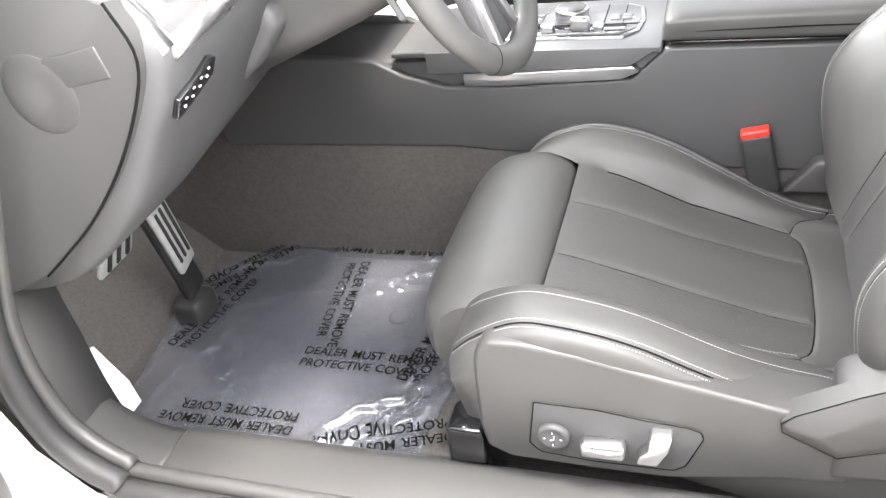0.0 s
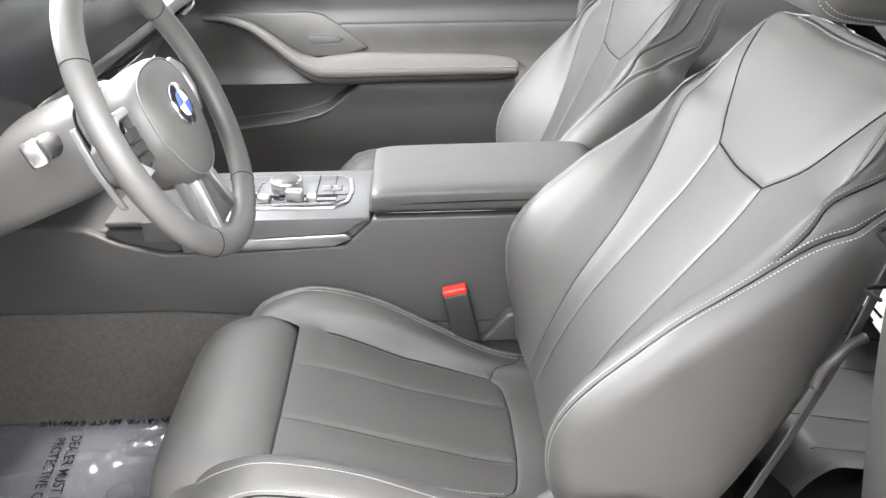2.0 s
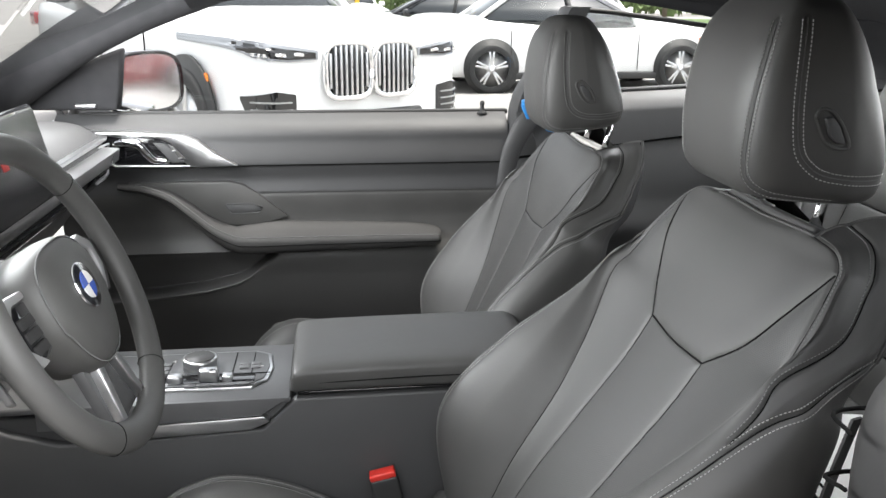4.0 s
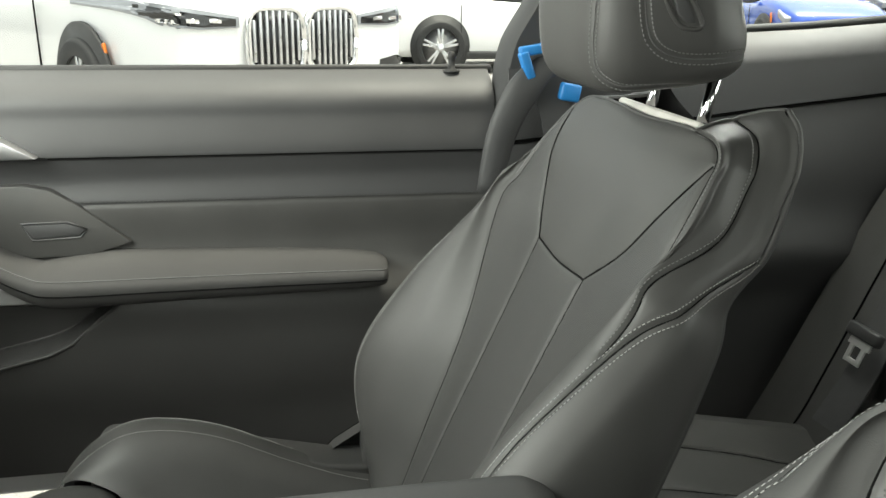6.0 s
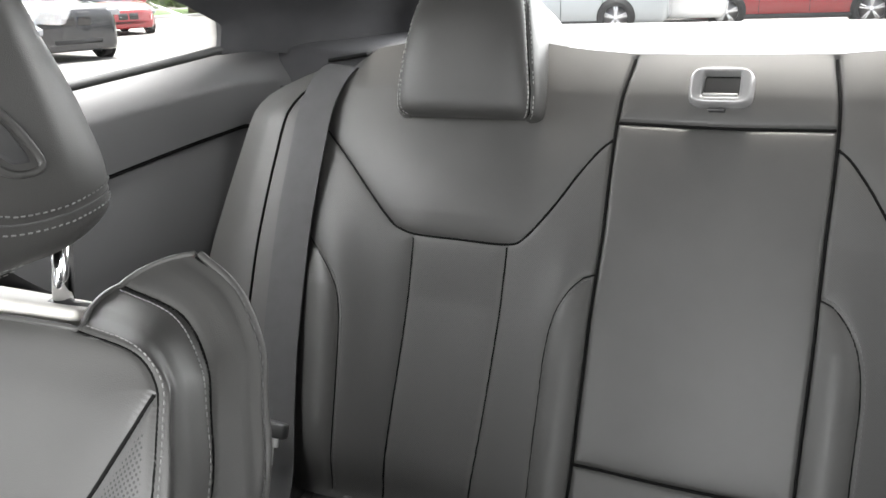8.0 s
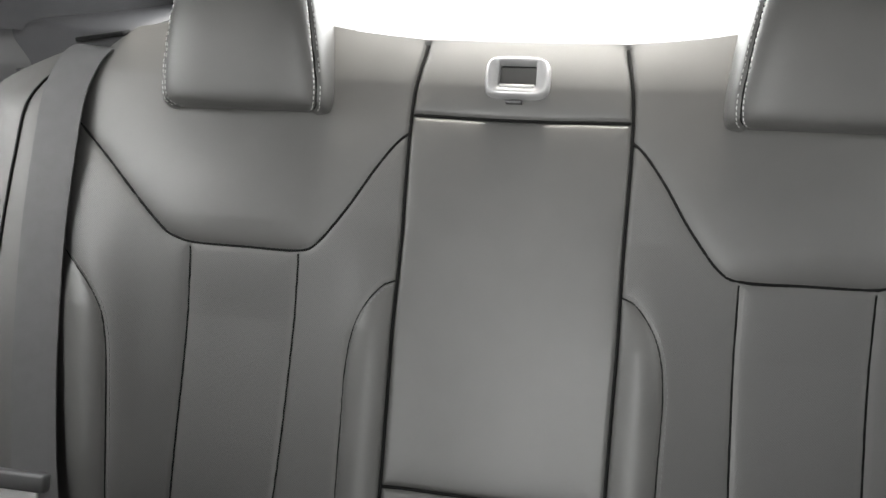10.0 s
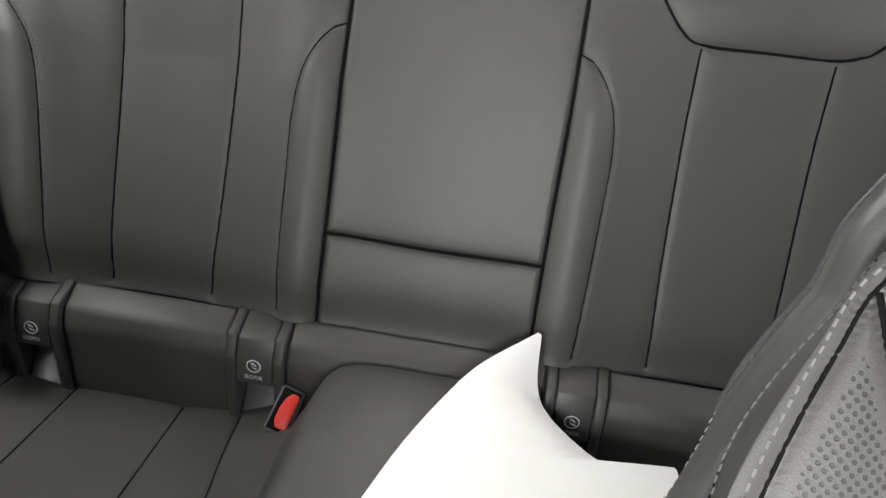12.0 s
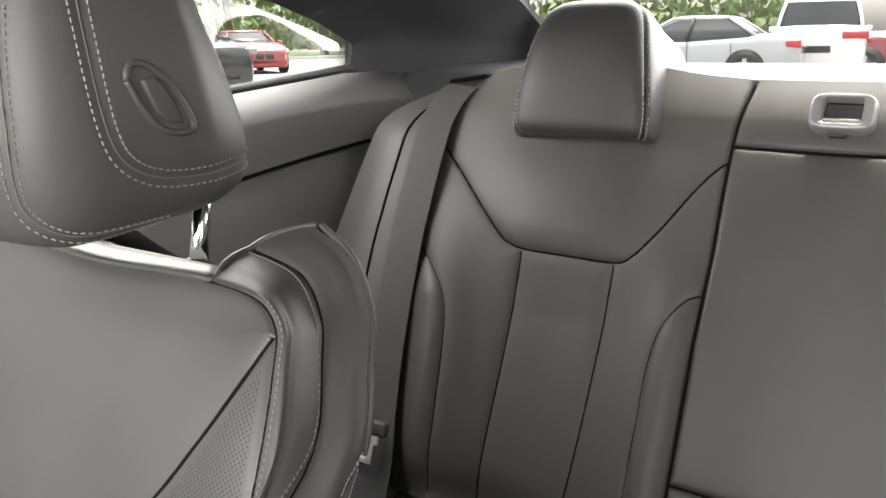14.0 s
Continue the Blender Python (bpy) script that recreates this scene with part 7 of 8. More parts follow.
# ---- belts, clips and loose things ----
def ribbon(name, path, width, across, material, parent, label="", thick=0.0014):
    """A flat strap along path; across: its width's direction, one for all or one a point."""
    p = np.asarray(path, float)
    a = np.broadcast_to(np.asarray(across, float), p.shape)
    d = np.gradient(p, axis=0)
    n = np.cross(d, a)
    n /= np.linalg.norm(n, axis=1)[:, None]
    a = a / np.linalg.norm(a, axis=1)[:, None]
    w = width / 2
    rings = [[tuple(q + b * w + m * thick), tuple(q - b * w + m * thick), tuple(q - b * w - m * thick), tuple(q + b * w - m * thick)] for q, b, m in zip(p, a, n)]
    return part(name, loft(rings), material, parent, label, smooth=False)


def build_belts():
    # rear passenger-side belt lying on the backrest's outer edge
    b = thing("rear_seat_belt", "black webbing rear seat belt with bright steel tongue", "seat belt", (0.95, 1.47, 0.6))
    pts = spline([rear_point(np.array(l), np.array(z), np.array(a)) for l, z, a in ((0.513, 1.079, -0.022), (0.516, 1.076, -0.004), (0.524, 1.066, 0.006), (0.533, 1.042, 0.013), (0.538, 1.01, 0.018), (0.538, 0.95, 0.021), (0.535, 0.86, 0.024), (0.520, 0.74, 0.030), (0.502, 0.65, 0.035), (0.480, 0.58, 0.046), (0.468, 0.50, 0.06))], 60)
    ribbon("webbing", pts, 0.049, (-0.20, 1, 0.10), WEB, b, "black webbing")
    bm = box((0, 0, 0), (0.020, 0.066, 0.006), 0.002)
    bm.transform(Matrix.Translation((1.112, CR + 0.517, 1.086)) @ Matrix.Rotation(radians(-8), 4, "X"))
    part("belt_slot", bm, SEAMMAT, b, "black belt outlet")
    m = Matrix.Translation((0.806, 1.423, 0.655)) @ Matrix.Rotation(radians(20), 4, "Y")
    bm = box((0, 0, 0.006), (0.014, 0.066, 0.020), 0.004)
    bm.transform(m)
    part("tongue_grip", bm, SOFT, b, "black plastic grip")
    for o, s in (((0, -0.012, -0.022), (0.004, 0.008, 0.04)), ((0, 0.012, -0.022), (0.004, 0.008, 0.04)), ((0, 0, -0.038), (0.004, 0.030, 0.008)), ((0, 0, -0.010), (0.004, 0.044, 0.012))):
        bm = box(o, s, 0.001)
        bm.transform(m)
        part("tongue_plate", bm, PEDAL, b, "bright steel tongue")
    # padded side wedge between backrest and quarter trim
    P = []
    for z in np.linspace(0.40, 1.074, 50):
        r = []
        for k in np.linspace(0, 1, 20):
            l = float(sm(z, [0.5, 0.75, 0.86, 0.95, 1.02, 1.055, 1.074], [0.47, 0.505, 0.522, 0.528, 0.525, 0.510, 0.496])) + k * float(sm(z, [0.5, 0.82, 0.907, 0.989, 1.038, 1.057, 1.074], [0.185, 0.150, 0.129, 0.112, 0.100, 0.078, 0.055]))
            r.append(rear_point(np.array(l), np.array(z), np.array((0.006 + 0.018 * min(1, k * 1.5) ** 0.8 + 0.005 * math.sin(math.pi * k)) * float(np.interp(z, [1.0, 1.074], [1, -0.2])))))
        P.append(r)
    for g in (1, -1):
        Q = np.array(P)
        if g < 0:
            Q[..., 1] = 2 * CR - Q[..., 1]
        w = thing("side_bolster", "black leather wedge beside the rear backrest", "car seat", (0.95, CR + g * 0.6, 0.6))
        sheet("bolster_pad", Q, LEATHER, "padded leather wedge", 0.02, g < 0, parent=w)
        tubes("bolster_seam", [Q[2:-2, 9] + np.array((-0.0010, 0, 0.0005))], 0.0016, SEAMMAT, w)
    # buckles
    for x, y, z, lean, name in ((-0.052, 0.808, 0.562, 12, "front"), (0.772, 1.063, 0.491, 14, "rear")):
        k = thing("belt_buckle", "black seat belt buckle with red release button" if name == "front" else "black rear seat belt buckle with red button", "belt buckle", (x, y, z - 0.06), "belt buckles")
        m = Matrix.Translation((x, y, z)) @ Matrix.Rotation(radians(-lean), 4, "Y")
        if name == "front":
            bm = box((0, 0, -0.045), (0.044, 0.024, 0.10), 0.005)
            bm.transform(m)
            part("buckle_body", bm, RUBBER, k, "black plastic body")
            bm = box((0, 0, 0.008), (0.041, 0.021, 0.012), 0.003)
            bm.transform(m)
            part("release_button", bm, RED, k, "red release button")
        else:
            n_ = Vector((-0.62, -0.15, 0.77)).normalized()
            u_ = (Vector((0.70, -0.22, 0.60)) - n_ * n_.dot(Vector((0.70, -0.22, 0.60)))).normalized()
            w_ = u_.cross(n_)
            m = Matrix((( w_.x, u_.x, n_.x, x), (w_.y, u_.y, n_.y, y), (w_.z, u_.z, n_.z, z), (0, 0, 0, 1)))
            bm = box((0, 0, -0.010), (0.027, 0.052, 0.024), 0.004)
            bm.transform(m)
            part("buckle_body", bm, GRAPHITE, k, "dark grey plastic body")
            bm = box((0, 0, 0.0018), (0.022, 0.046, 0.002), 0.0008)
            bm.transform(m)
            part("buckle_slot", bm, SEAMMAT, k, "dark tongue slot")
            bm = prism([(-0.006, -0.012), (-0.002, -0.0195), (0.0085, -0.0195), (0.0105, -0.017), (0.0105, 0.017), (0.0085, 0.0195), (0.001, 0.0195), (-0.004, 0.012), (-0.006, 0.002)], "z", 0.0, 0.006, 0.0015)
            bm.transform(m)
            part("release_button", bm, RED, k, "red release button")
    # passenger's belt with blue transport clips on the pillar
    p = thing("passenger_seat_belt", "black seat belt with blue transport clips on the pillar", "seat belt", (0.37, 1.66, 1.0))
    ribbon("webbing", spline([(0.37, 1.672, 1.035), (0.385, 1.660, 0.99), (0.40, 1.652, 0.94), (0.415, 1.648, 0.85), (0.43, 1.645, 0.70), (0.43, 1.645, 0.45)], 30), 0.046, (1, 0.05, 0.25), WEB, p, "black webbing")
    path = spline([(0.300, 1.655, 0.83), (0.315, 1.650, 0.92), (0.345, 1.648, 0.985), (0.375, 1.650, 1.015), (0.40, 1.655, 1.02)], 24)
    tube("belt_feeder", path, np.interp(np.linspace(0, 1, 24), [0, 0.5, 1], [0.020, 0.026, 0.014]), SOFT, p, "black belt feeder arm", 12, 0.5, (0, 1, 0))
    part("blue_clip", box((0.362, 1.648, 1.045), (0.050, 0.018, 0.014), 0.003, Matrix.Rotation(radians(-10), 4, "Y")), BLUE_P, p, "bright blue plastic clip")
    part("blue_clip", box((0.348, 1.645, 1.022), (0.014, 0.018, 0.040), 0.003, Matrix.Rotation(radians(-20), 4, "Y")), BLUE_P, p, "bright blue plastic clip")
    part("blue_clip", box((0.418, 1.650, 0.982), (0.032, 0.016, 0.026), 0.004, Matrix.Rotation(radians(10), 4, "Y")), BLUE_P, p, "bright blue plastic clip")
    # driver's belt behind the driver's seat
    s = thing("driver_seat_belt", "black seat belt strap behind the driver's seat", "seat belt", (0.34, 0.29, 0.5))
    ribbon("webbing", spline([(0.350, 0.290, 0.92), (0.342, 0.295, 0.87), (0.330, 0.30, 0.80), (0.291, 0.30, 0.676), (0.262, 0.30, 0.596), (0.20, 0.30, 0.42)], 30), 0.012, (1, 0.3, 0), WEB, s, "black webbing")
    tube("strap_hook", spline([(0.341, 0.295, 0.805), (0.325, 0.29, 0.800), (0.312, 0.285, 0.789), (0.300, 0.285, 0.772), (0.296, 0.285, 0.752)], 14), 0.006, HARD, s, "black plastic hook")


build_belts()


# ---- sheet of paper on the rear seat ----
def build_paper():
    p = thing("paper_sheet", "large white printed sheet lying curled on the rear seat", "paper", (0.7, 0.8, 0.55))
    left = spline([(0.835, 0.810, 0.604), (0.785, 0.864, 0.592), (0.735, 0.897, 0.580), (0.679, 0.923, 0.573), (0.618, 0.943, 0.571), (0.585, 0.955, 0.570)], 44)
    right = spline([(0.834, 0.806, 0.602), (0.800, 0.802, 0.562), (0.772, 0.784, 0.548), (0.743, 0.733, 0.532), (0.740, 0.691, 0.530), (0.752, 0.657, 0.530), (0.690, 0.662, 0.530), (0.625, 0.668, 0.530)], 44)
    P = []
    for k, (a, b) in enumerate(zip(left, right)):
        v = np.linspace(0, 1, 36)[:, None]
        q = a * (1 - v) + b * v
        q[:, 2] += 0.012 * np.sin(np.pi * v[:, 0]) * min(1, k / 12)
        P.append(q)
    P = np.array(P)
    sheet("paper", P, PAPER, "white paper", 0.0006, kind="", parent=p)
    up = np.array((0, 0, 0.0025))
    for i, j0, j1 in ((41, 16, 22), (41, 24, 29), (43, 17, 30)):
        tubes("print_line", [P[i, j0:j1] + up], 0.0022 if i > 34 else 0.0012, INK, p, 4)


build_paper()
# pale plastic wedge beside the driver's cushion
we = thing("belt_anchor_cover", "grey plastic belt anchor cover beside the seat", "cover", (0.03, 0.81, 0.45))
part("cover", prism([(-0.01, 0.47), (0.075, 0.47), (0.065, 0.53), (0.035, 0.525)], "y", 0.797, 0.824, 0.006, 3), HARD, we)


# ---- car park outside ----
# unseen wall, added to cut the light from the open door's side
tagged(part("wall_beside_bay", box((0.3, -1.95, 1.25), (7.0, 0.2, 2.5), 0.02), BLOCKER), "unseen dark grey wall added to block side light", kind="structure")
P = [[(x, y, 0.0) for y in (-300, -60, -10, 10, 60, 300)] for x in (-300, -60, -10, 10, 60, 300)]
tagged(link("ground", mesh_np("ground", np.array(P).reshape(-1, 3), grid_faces(6, 6)), ASPHALT), "pale sunlit asphalt car park", kind="structure")


def build_wheel_unit(r=0.34):
    """One road wheel, axle along y, outer face towards -y."""
    w = new("road_wheel")
    t = Matrix.Rotation(radians(90), 4, "X")
    prof = [(r * 0.72, -0.10), (r * 0.93, -0.115), (r * 0.99, -0.095), (r, -0.05), (r, 0.05), (r * 0.99, 0.095), (r * 0.93, 0.115), (r * 0.72, 0.10)]
    n = 40
    rings = [[(q * math.cos(2 * math.pi * k / n), h, q * math.sin(2 * math.pi * k / n)) for k in range(n)] for q, h in prof + prof[:1]]
    part("tyre", loft(rings, caps=False), TYRE, w, "black rubber tyre")
    rim = part("rim", lathe([(r * 0.74, -0.10), (r * 0.70, -0.10), (r * 0.66, -0.02), (r * 0.62, 0.05), (r * 0.74, 0.08)], n, t.inverted() @ Matrix.Diagonal((1, 1, -1, 1))), STEEL, w, "alloy rim")
    part("brake_disc", lathe([(0, 0.0), (r * 0.52, 0.0), (r * 0.52, 0.02), (0, 0.02)], 30, t), RUBBER, w)
    for k in range(5):
        for g in (-0.13, 0.13):
            a = 2 * math.pi * k / 5 + g
            bm = box((0, -0.075, r * 0.40), (0.030, 0.03, r * 0.64), 0.004)
            bm.transform(Matrix.Rotation(a, 4, "Y"))
            part("spoke", bm, SILVER, w)
    part("hub", lathe([(0, 0), (0.055, 0), (0.05, 0.03), (0, 0.032)], 20, Matrix.Translation((0, -0.07, 0)) @ t), SILVER, w)
    return w


WHEEL = build_wheel_unit()


def make_car(name, label, paint, x, y, heading, length=4.7, width=1.85, height=1.43, hood=0.98, belt=0.95, trunk=1.05, wb=2.82, front_over=0.85, suv=False, front_detail=False):
    """heading: degrees from +x to the way the car points. Local: +x ahead, +y its left side."""
    car = thing(name, label, "car")
    M = Matrix.Translation((x, y, 0)) @ Matrix.Rotation(radians(heading), 4, "Z")
    L2, W2 = length / 2, width / 2
    ws = 1.17 if suv else 1.0
    xa_f = L2 - front_over
    xa_r = xa_f - wb
    st = [(-L2, 0.80, trunk - 0.22, 0.36), (-L2 + 0.04, 0.88, trunk - 0.10, 0.30), (-L2 + 0.15, 0.94, trunk - 0.02, 0.24), (-L2 + 0.6, 1.0, trunk, 0.22), (-L2 * 0.45, 1.0, (trunk + belt) / 2, 0.2), (0, 1.0, belt, 0.2), (L2 * 0.35, 1.0, belt, 0.2),
          (L2 * 0.5, 0.99, hood + 0.03, 0.2), (L2 * 0.72, 0.97, hood - 0.02, 0.2), (L2 - 0.28, 0.93, hood - (0.05 if suv else 0.12), 0.2), (L2 - 0.10, 0.86, hood - (0.10 if suv else 0.20), 0.2), (L2 - 0.02, 0.78, hood - (0.16 if suv else 0.28), 0.24), (L2, 0.70, hood - (0.24 if suv else 0.36), 0.30)]
    rings = []
    for sx, sw, zt, zb in st:
        w = W2 * sw
        half = [(w * 0.90, zb), (w * 0.985, zb + 0.10), (w, zb + 0.30), (w * 0.985, zt - 0.16), (w * 0.95, zt - 0.05), (w * 0.84, zt - 0.005), (w * 0.45, zt + 0.02)]
        rings.append([(sx, p, q) for p, q in half] + [(sx, -p, q) for p, q in reversed(half)])
    rings = spline_rings(rings, 48)
    def front_x(p, z):
        """How far ahead the body reaches at p from its middle line and height z."""
        for r in reversed(rings_body):
            q = r[:7]
            if q[0][2] <= z <= q[-1][2] + 0.02 and abs(p) <= np.interp(z, [k[2] for k in q], [k[1] for k in q]):
                return float(r[0][0])
        return 0.0

    rings_body = rings

    def add(nm, bm, material, lab="", parent=None, smooth=True):
        bm.transform(M)
        return part(nm, bm, material, parent or car, lab, smooth)
    add("body", loft(rings), paint, "painted body")
    # glasshouse
    rb, rt, ft, fb = -L2 + (0.25 if suv else 0.75), -L2 + (0.55 if suv else 1.45), L2 * 0.08, L2 * 0.46
    rings = []
    for z, k in ((belt - 0.05, 0.0), (belt + (height - belt) * 0.45, 0.45), (height - 0.06, 0.93), (height - 0.012, 1.0)):
        xr, xf = rb + (rt - rb) * k, fb + (ft - fb) * k
        w = W2 * (0.93 - 0.20 * k)
        r = 0.12
        rings.append([(xr, w - r, z), (xr + r, w, z), (xf - r * 2, w, z), (xf, w - r * 2, z), (xf + 0.05 * (1 - k), 0, z), (xf, -w + r * 2, z), (xf - r * 2, -w, z), (xr + r, -w, z), (xr, -w + r, z), (xr - 0.04, 0, z)])
    add("glasshouse", loft(rings), DARKGLASS, "dark car windows")
    top = [[(p[0] * 1.0, p[1] * 1.01, p[2] + dz) for p in rings[-2]] for dz in (-0.01, 0.03)] + [[(p[0] * 0.97, p[1] * 0.9, height) for p in rings[-1]], [(p[0] * 0.7, p[1] * 0.5, height + 0.02) for p in rings[-1]]]
    add("roof", loft(top), paint, "painted roof")
    for g in (1, -1):
        for a, b in (((fb, W2 * 0.84, belt - 0.03), (ft, W2 * 0.70, height - 0.03)), ((rb, W2 * 0.86, belt), (rt, W2 * 0.70, height - 0.03)), ((-0.12, W2 * 0.945, belt - 0.02), (-0.22, W2 * 0.735, height - 0.03))):
            tb = [M @ Vector((a[0], g * a[1], a[2])), M @ Vector(((a[0] + b[0]) / 2, g * (a[1] + b[1]) / 2 * 1.015, (a[2] + b[2]) / 2)), M @ Vector((b[0], g * b[1], b[2]))]
            tube("window_pillar", [tuple(q) for q in tb], 0.035, paint if a[0] != -0.12 else RUBBER, car)
        add("side_skirt", box((xa_r + wb / 2, g * (W2 - 0.03), 0.24), (wb - 0.7, 0.08, 0.10), 0.02), RUBBER)
        add("wing_mirror", box((L2 * 0.33, g * (W2 + 0.08), belt + 0.06), (0.10, 0.18, 0.12), 0.03), paint)
        hl = [(L2 - 0.42, hood - 0.14), (L2 - 0.10, hood - 0.26), (L2 - 0.12, hood - 0.36), (L2 - 0.36, hood - 0.27)] if not suv else [(L2 - 0.42, hood - 0.09), (L2 - 0.02, hood - 0.15), (L2 - 0.04, hood - 0.27), (L2 - 0.34, hood - 0.20)]
        yy = sorted((g * W2 * 0.60, g * W2 * 0.955))
        if not front_detail:
            add("headlight", prism(hl, "y", yy[0], yy[1], 0.02), LENS, "clear headlight")
        tl = [(-L2 - 0.005, trunk - 0.12), (-L2 + 0.30, trunk - 0.14), (-L2 + 0.26, trunk - 0.25), (-L2 - 0.005, trunk - 0.28)]
        yy = sorted((g * W2 * 0.45, g * W2 * 0.965))
        add("tail_light", prism(tl, "y", yy[0], yy[1], 0.02), TAIL, "red tail light")
        add("reflector", box((L2 - 0.55, g * (W2 * 0.985), 0.70), (0.03, 0.02, 0.16), 0.004, Matrix.Rotation(radians(-20), 4, "Y")), ORANGE)
        for sx in (-0.15, L2 * 0.36, -L2 * 0.44):
            tubes("door_gap", [[tuple(M @ Vector((sx, g * W2 * 1.003, z))) for z in np.linspace(0.32, belt - 0.06, 6)]], 0.006, SEAMMAT, car)
        for sx in (xa_f, xa_r):
            arch = lathe([(0, 0), (0.40 * ws, 0), (0.40 * ws, 0.03), (0, 0.03)], 36, Matrix.Translation((sx, g * (W2 - 0.006) + (0.0 if g < 0 else 0.0), 0.36 * ws)) @ Matrix.Rotation(radians(90 if g > 0 else -90), 4, "X") @ Matrix.Translation((0, 0, -0.012)))
            add("wheel_arch", arch, RUBBER)
            wm = M @ Matrix.Translation((sx, g * (W2 - 0.065), 0.34 * ws)) @ Matrix.Rotation(radians(180 if g > 0 else 0), 4, "Z") @ Matrix.Diagonal((ws, 1, ws, 1))
            wheel = copy_thing(WHEEL, wm)
            wheel.name = "wheel"
            wheel.parent = car
            wheel.matrix_basis = wm
    zf = hood - (0.30 if suv else 0.42)
    if not front_detail:
        for g in (1, -1):
            add("grille", box((L2 - 0.01, g * 0.16, zf), (0.05, 0.28, 0.26 if suv else 0.20), 0.03), GLOSS, "dark grille")
        add("lower_intake", box((L2 - 0.03, 0, 0.38), (0.06, width * 0.5, 0.12), 0.02), RUBBER)
        add("plate_recess", box((-L2 - 0.005, 0, 0.72), (0.02, 0.5, 0.14), 0.01), RUBBER)
    else:
        for g in (1, -1):
            cy = g * 0.200
            out = [(cy + 0.185 * math.copysign(abs(math.cos(k)) ** 0.5, math.cos(k)), 0.800 + 0.19 * math.copysign(abs(math.sin(k)) ** 0.5, math.sin(k))) for k in np.linspace(0, 2 * math.pi, 49)]
            loop = [tuple(M @ Vector((L2 + 0.045 - 0.02 * (abs(p) / 0.5) ** 2, p, q))) for p, q in out]
            tube("kidney_frame", loop, 0.020, CHROME, car, "chrome grille frame", 10)
            add("grille_back", prism([(p * 0.99, q) for p, q in out[:-1]], "x", L2 - 0.04, L2 + 0.015, 0.0), GLOSS, "black grille interior")
            for i in range(8):
                yy = cy + (i - 3.5) * 0.042
                hh = 0.175 * (1 - abs((i - 3.5) / 4.4) ** 5)
                add("grille_slat", box((L2 + 0.030 - 0.02 * (abs(yy) / 0.5) ** 2, yy, 0.80), (0.05, 0.020, 2 * hh), 0.006), SILVER, "silver grille slat")
            # slim headlight with dark interior and bright bars, then the corner intake with its slats
            def patch(name, pts_lo, pts_hi, off, material, label=""):
                lo, hi = np.array(pts_lo), np.array(pts_hi)
                P = []
                for p in np.linspace(lo[0, 0], lo[-1, 0], 22):
                    a, b = np.interp(p, lo[:, 0], lo[:, 1]), np.interp(p, hi[:, 0], hi[:, 1])
                    P.append([tuple(M @ Vector((front_x(p, z) + off, g * p * (1 + 0.02 * off / 0.02), z))) for z in np.linspace(a, b, 8)])
                sheet(name, P, material, label, 0.02, g < 0, "", car)

            patch("headlight_body", [(0.42, 0.880), (0.66, 0.872), (0.84, 0.895), (0.965, 0.985)], [(0.42, 0.940), (0.66, 0.978), (0.84, 1.010), (0.965, 1.035)], 0.012, LENS, "clear headlight lens")
            patch("headlight_inner", [(0.44, 0.888), (0.66, 0.886), (0.80, 0.902), (0.90, 0.950)], [(0.44, 0.928), (0.66, 0.955), (0.80, 0.980), (0.90, 1.005)], 0.017, GLOSS, "dark headlight interior")
            for c0 in (0.53, 0.66, 0.78):
                patch("light_bar", [(c0, 0.905), (c0 + 0.07, 0.910)], [(c0, 0.925), (c0 + 0.07, 0.932)], 0.022, CHROME)
            patch("corner_intake", [(0.60, 0.42), (0.90, 0.42)], [(0.60, 0.655), (0.74, 0.68), (0.90, 0.645)], 0.012, GLOSS, "black corner intake")
            for k in range(4):
                patch("intake_slat", [(0.63, 0.45 + 0.05 * k), (0.87, 0.455 + 0.05 * k)], [(0.63, 0.460 + 0.05 * k), (0.87, 0.465 + 0.05 * k)], 0.020, SATIN)
        add("centre_intake", box((L2 - 0.01, 0, 0.44), (0.06, 0.95, 0.15), 0.03), RUBBER, "black lower intake")
        add("bonnet_emblem", lathe([(0, 0), (0.04, 0), (0.035, 0.012), (0, 0.014)], 24, Matrix.Translation((L2 - 0.06, 0, 1.045)) @ Matrix.Rotation(radians(50), 4, "Y")), CHROME)
    return car


def car_group(c):
    return tagged(c, group="parked cars")


car_group(make_car("suv", "white luxury SUV with large chrome double grille", WHITE_PAINT, -1.23, 7.90, -90 + 32, 5.15, 2.0, 1.80, 1.17, 1.12, 1.25, 3.10, 0.90, True, True))
car_group(make_car("saloon", "white saloon car parked side on", WHITE_PAINT, 3.36, 12.35, 2, 4.71, 1.83, 1.44, 0.95, 0.94, 1.06, 2.82))
car_group(make_car("saloon", "black saloon car parked behind a white one", DARK_PAINT, 2.1, 17.0, 178, 4.9, 1.86, 1.47, 0.98, 0.98, 1.08, 2.95))
car_group(make_car("saloon", "blue saloon car facing the camera side", BLUE_PAINT, 9.0, 14.6, -100, 4.6, 1.82, 1.43))
car_group(make_car("suv", "black SUV parked in a row", DARK_PAINT, 12.3, 16.4, -105, 4.9, 1.95, 1.75, 1.10, 1.08, 1.2, 2.95, 0.88, True))
car_group(make_car("coupe", "dark red coupe with black grille", RED_PAINT, 20.8, 23.0, -118, 4.7, 1.85, 1.40))
car_group(make_car("suv", "white SUV parked at the back", WHITE_PAINT, 19.6, 28.5, -110, 4.9, 1.95, 1.75, 1.10, 1.08, 1.2, 2.95, 0.88, True))
car_group(make_car("saloon", "grey saloon behind the car, paint paled for glare", GREY_PAINT, 18.6, 6.7, 95, 4.7, 1.85, 1.43))
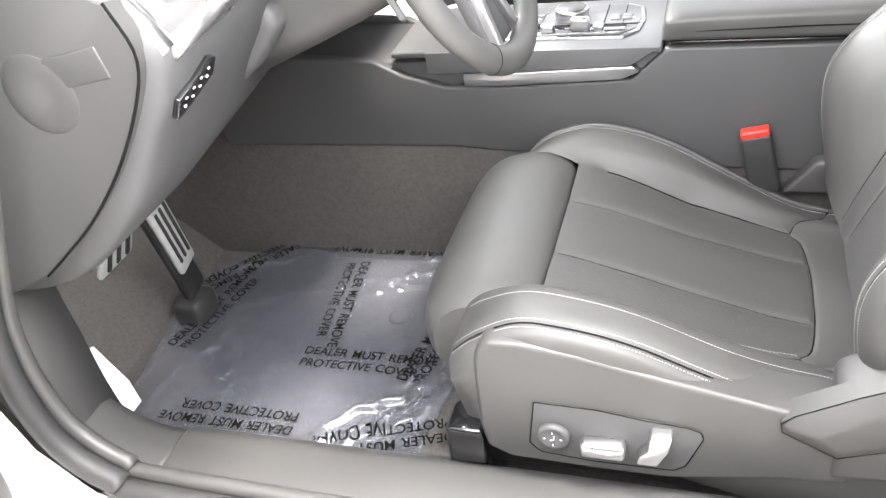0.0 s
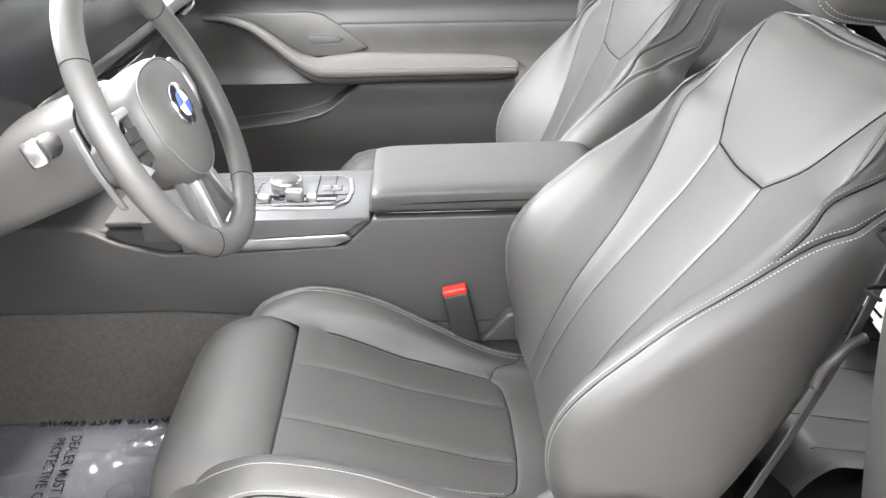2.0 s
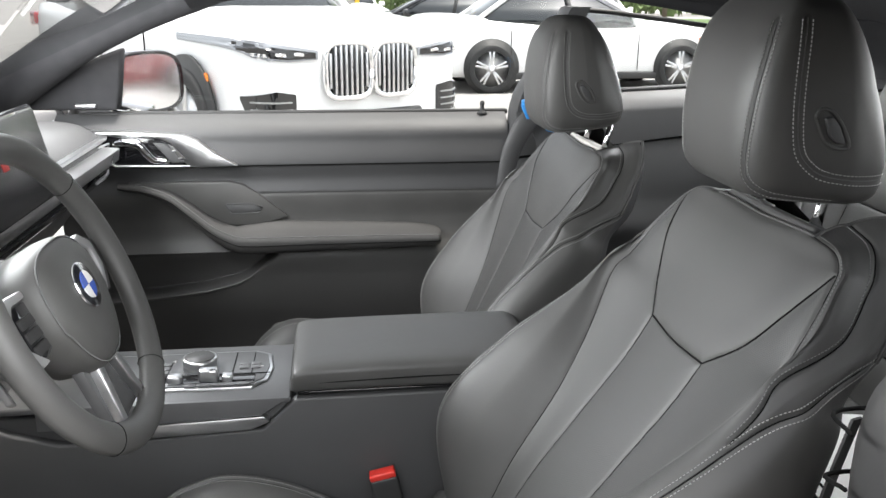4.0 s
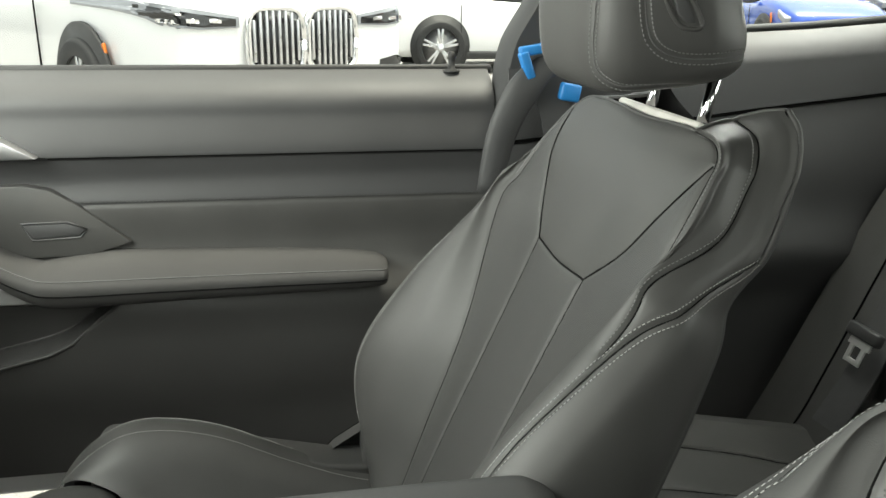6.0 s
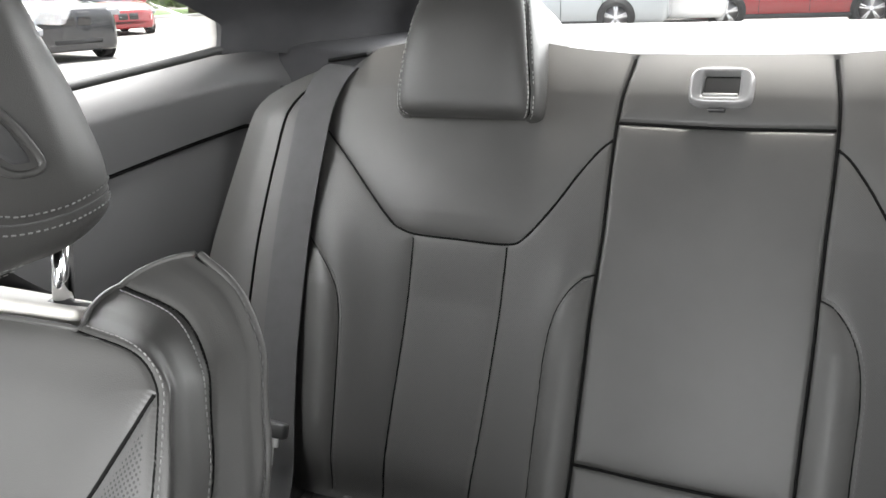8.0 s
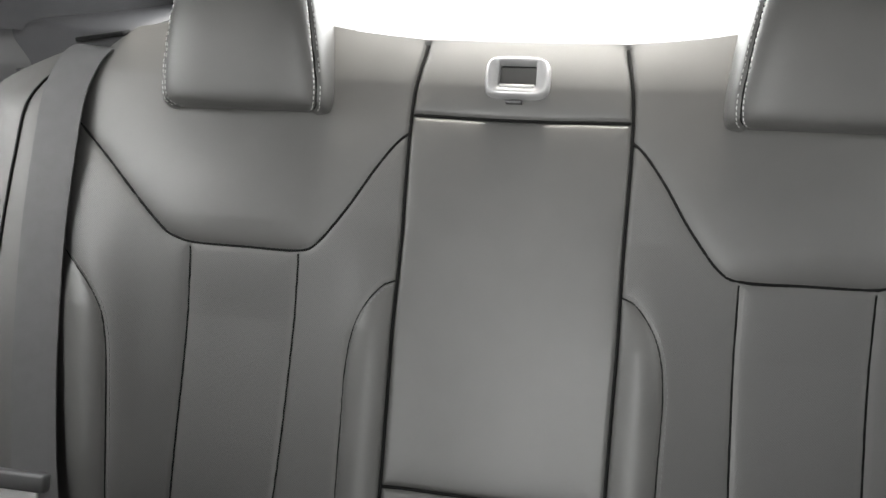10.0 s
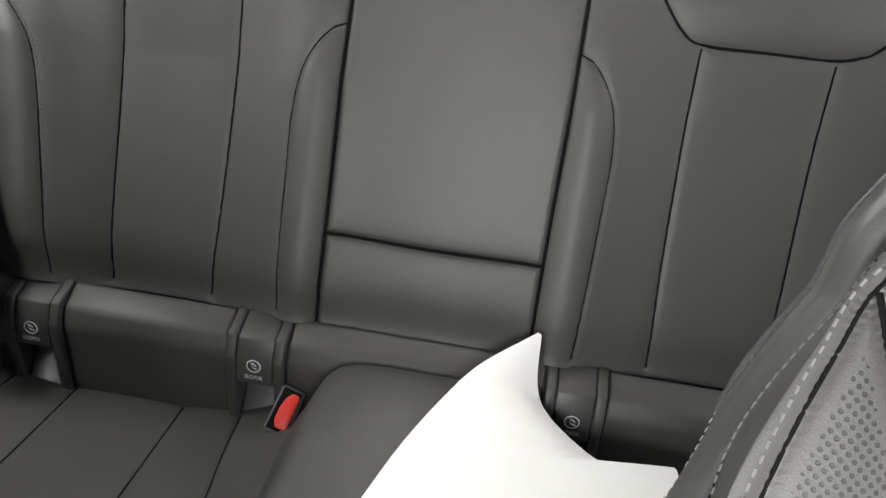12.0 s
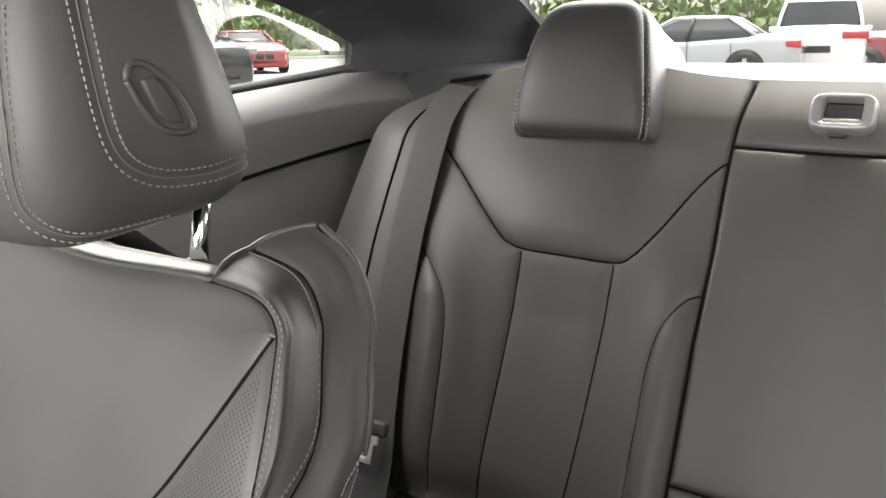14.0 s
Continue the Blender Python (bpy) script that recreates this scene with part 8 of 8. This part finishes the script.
car_group(make_car("suv", "white SUV parked behind the car", WHITE_PAINT, 21.5, 4.6, 10, 4.9, 1.95, 1.75, 1.10, 1.08, 1.2, 2.95, 0.88, True))
car_group(make_car("saloon", "red saloon showing its tail lights", RED_PAINT, 20.5, 1.9, 95, 4.7, 1.85, 1.43))
car_group(make_car("saloon", "white saloon parked behind the car", WHITE_PAINT, 17.0, -1.4, 5, 4.7, 1.85, 1.43))
car_group(make_car("suv", "white SUV in the far row", WHITE_PAINT, 0.2, 27.0, -80, 4.9, 1.95, 1.75, 1.10, 1.08, 1.2, 2.95, 0.88, True))
car_group(make_car("saloon", "dark blue saloon in the far row", BLUE_PAINT, -3.2, 27.5, -85, 4.7, 1.85, 1.43))
car_group(make_car("saloon", "silver saloon in the far row", GREY_PAINT, 5.2, 27.0, -95, 4.7, 1.85, 1.43))
car_group(make_car("saloon", "white saloon in the far row", WHITE_PAINT, 8.6, 27.8, -92, 4.7, 1.85, 1.43))
for o in [WHEEL, *WHEEL.children_recursive]:
    bpy.data.objects.remove(o)

# post at the car park's far row
po = thing("post", "grey concrete post with a yellow stripe", "post", (0.15, 20.0, 0))
part("shaft", box((0.15, 20.0, 1.9), (0.45, 0.45, 3.8), 0.02), CONCRETE, po)
part("stripe", box((0.44, 19.75, 1.8), (0.10, 0.10, 3.6), 0.02), YELLOW, po, "yellow painted pipe")


# ---- grass verge and trees ----
def build_verge():
    a, b = Vector((12, 45, 0)), Vector((60, 18, 0))
    d = (b - a).normalized()
    n = Vector((-d.y, d.x, 0))
    P = []
    for u in np.linspace(0, 1, 40):
        row = []
        for v in np.linspace(0, 1, 14):
            q = a.lerp(b, u) + n * (14 * v)
            row.append((q.x, q.y, 0.14 + 0.10 * noise.noise((q.x * 0.2, q.y * 0.2, 0)) * (1 if 0 < v < 1 else 0)))
        P.append(row)
    sheet("verge", P, GRASS, "mown grass verge", 0.14)
    k = [a - n * 0.15, b - n * 0.15]
    bm = box((0, 0, 0), ((b - a).length, 0.16, 0.15), 0.02)
    bm.transform(Matrix.Translation((a + b) / 2 - n * 0.09 + Vector((0, 0, 0.075))) @ Matrix.Rotation(math.atan2(d.y, d.x), 4, "Z"))
    tagged(part("kerb", bm, CONCRETE), "pale concrete kerb", kind="structure")
    return a, d, n


def build_tree(seed):
    rnd = random.Random(seed)
    t = thing("tree", "leafy green tree on the verge", "tree", (0, 0, 0))
    h = 6.5
    trunk = spline([(0, 0, -0.1), (0.05, 0.02, 1.2), (-0.04, 0.06, 2.6), (0.05, 0, 4.2), (0, 0.05, 5.6)], 14)
    tube("trunk", trunk, np.linspace(0.19, 0.05, 14), BARK, t, "grey brown trunk", 9)
    tips = []
    for i in range(9):
        z = rnd.uniform(2.2, 5.0)
        a = rnd.uniform(0, 6.28)
        r = rnd.uniform(1.2, 2.4)
        e = Vector((math.cos(a) * r, math.sin(a) * r, z + rnd.uniform(0.4, 1.6)))
        tube("limb", spline([(0, 0, z), (e.x * 0.5, e.y * 0.5, z + 0.4), tuple(e)], 7), np.linspace(0.07, 0.02, 7), BARK, t, "", 6)
        tips.append(e)
    tips += [Vector((rnd.uniform(-1, 1), rnd.uniform(-1, 1), rnd.uniform(5, 6.6))) for _ in range(6)]
    vs, fs = [], []
    for c in tips:
        for _ in range(170):
            p = c + Vector((rnd.gauss(0, 0.55), rnd.gauss(0, 0.55), rnd.gauss(0, 0.40)))
            s = rnd.uniform(0.09, 0.2)
            m = Euler((rnd.uniform(0, 6), rnd.uniform(0, 6), rnd.uniform(0, 6))).to_matrix()
            o = len(vs)
            vs += [tuple(p + m @ Vector(q) * s) for q in ((-1, 0, 0), (0, -0.5, 0.1), (1, 0, 0), (0, 0.5, 0.1))]
            fs.append((o, o + 1, o + 2, o + 3))
    ob = link("crown", mesh_np("crown", np.array(vs), np.array(fs)), LEAF, t, "loose crown of small leaves", smooth=False)
    tagged(ob, kind="stuff")
    return tagged(t, group="trees on the verge")


va, vd, vn = build_verge()
kinds = [build_tree(s) for s in (3, 8)]
rnd = random.Random(5)
spots = [(4 + 4.6 * i + rnd.uniform(-1, 1), rnd.uniform(3, 12)) for i in range(11)]
for i, (u, v) in enumerate(spots):
    q = va + vd * u + vn * v
    m = Matrix.Translation((q.x, q.y, 0.1)) @ Matrix.Rotation(rnd.uniform(0, 6), 4, "Z") @ Matrix.Scale(rnd.uniform(0.9, 1.5), 4)
    if i < 2:
        kinds[i].matrix_basis = m
    else:
        copy_thing(kinds[i % 2], m)
# far trees to the sides, as a loose belt
vs, fs = [], []
for _ in range(9000):
    a = rnd.uniform(0.2, 1.75)
    r = rnd.uniform(75, 95)
    z = abs(rnd.gauss(0, 1)) * 3.2 + 0.3
    p = Vector((math.cos(a) * r, math.sin(a) * r, z * (0.8 + 0.5 * noise.noise((a * 14, 0, 0)))))
    s = rnd.uniform(0.35, 0.8)
    m = Euler((rnd.uniform(0, 6), rnd.uniform(0, 6), rnd.uniform(0, 6))).to_matrix()
    o = len(vs)
    vs += [tuple(p + m @ Vector(q) * s) for q in ((-1, 0, 0), (0, -0.6, 0.1), (1, 0, 0), (0, 0.6, 0.1))]
    fs.append((o, o + 1, o + 2, o + 3))
tagged(link("far_woods", mesh_np("far_woods", np.array(vs), np.array(fs)), LEAF, smooth=False), "distant belt of green trees", "trees", kind="stuff")
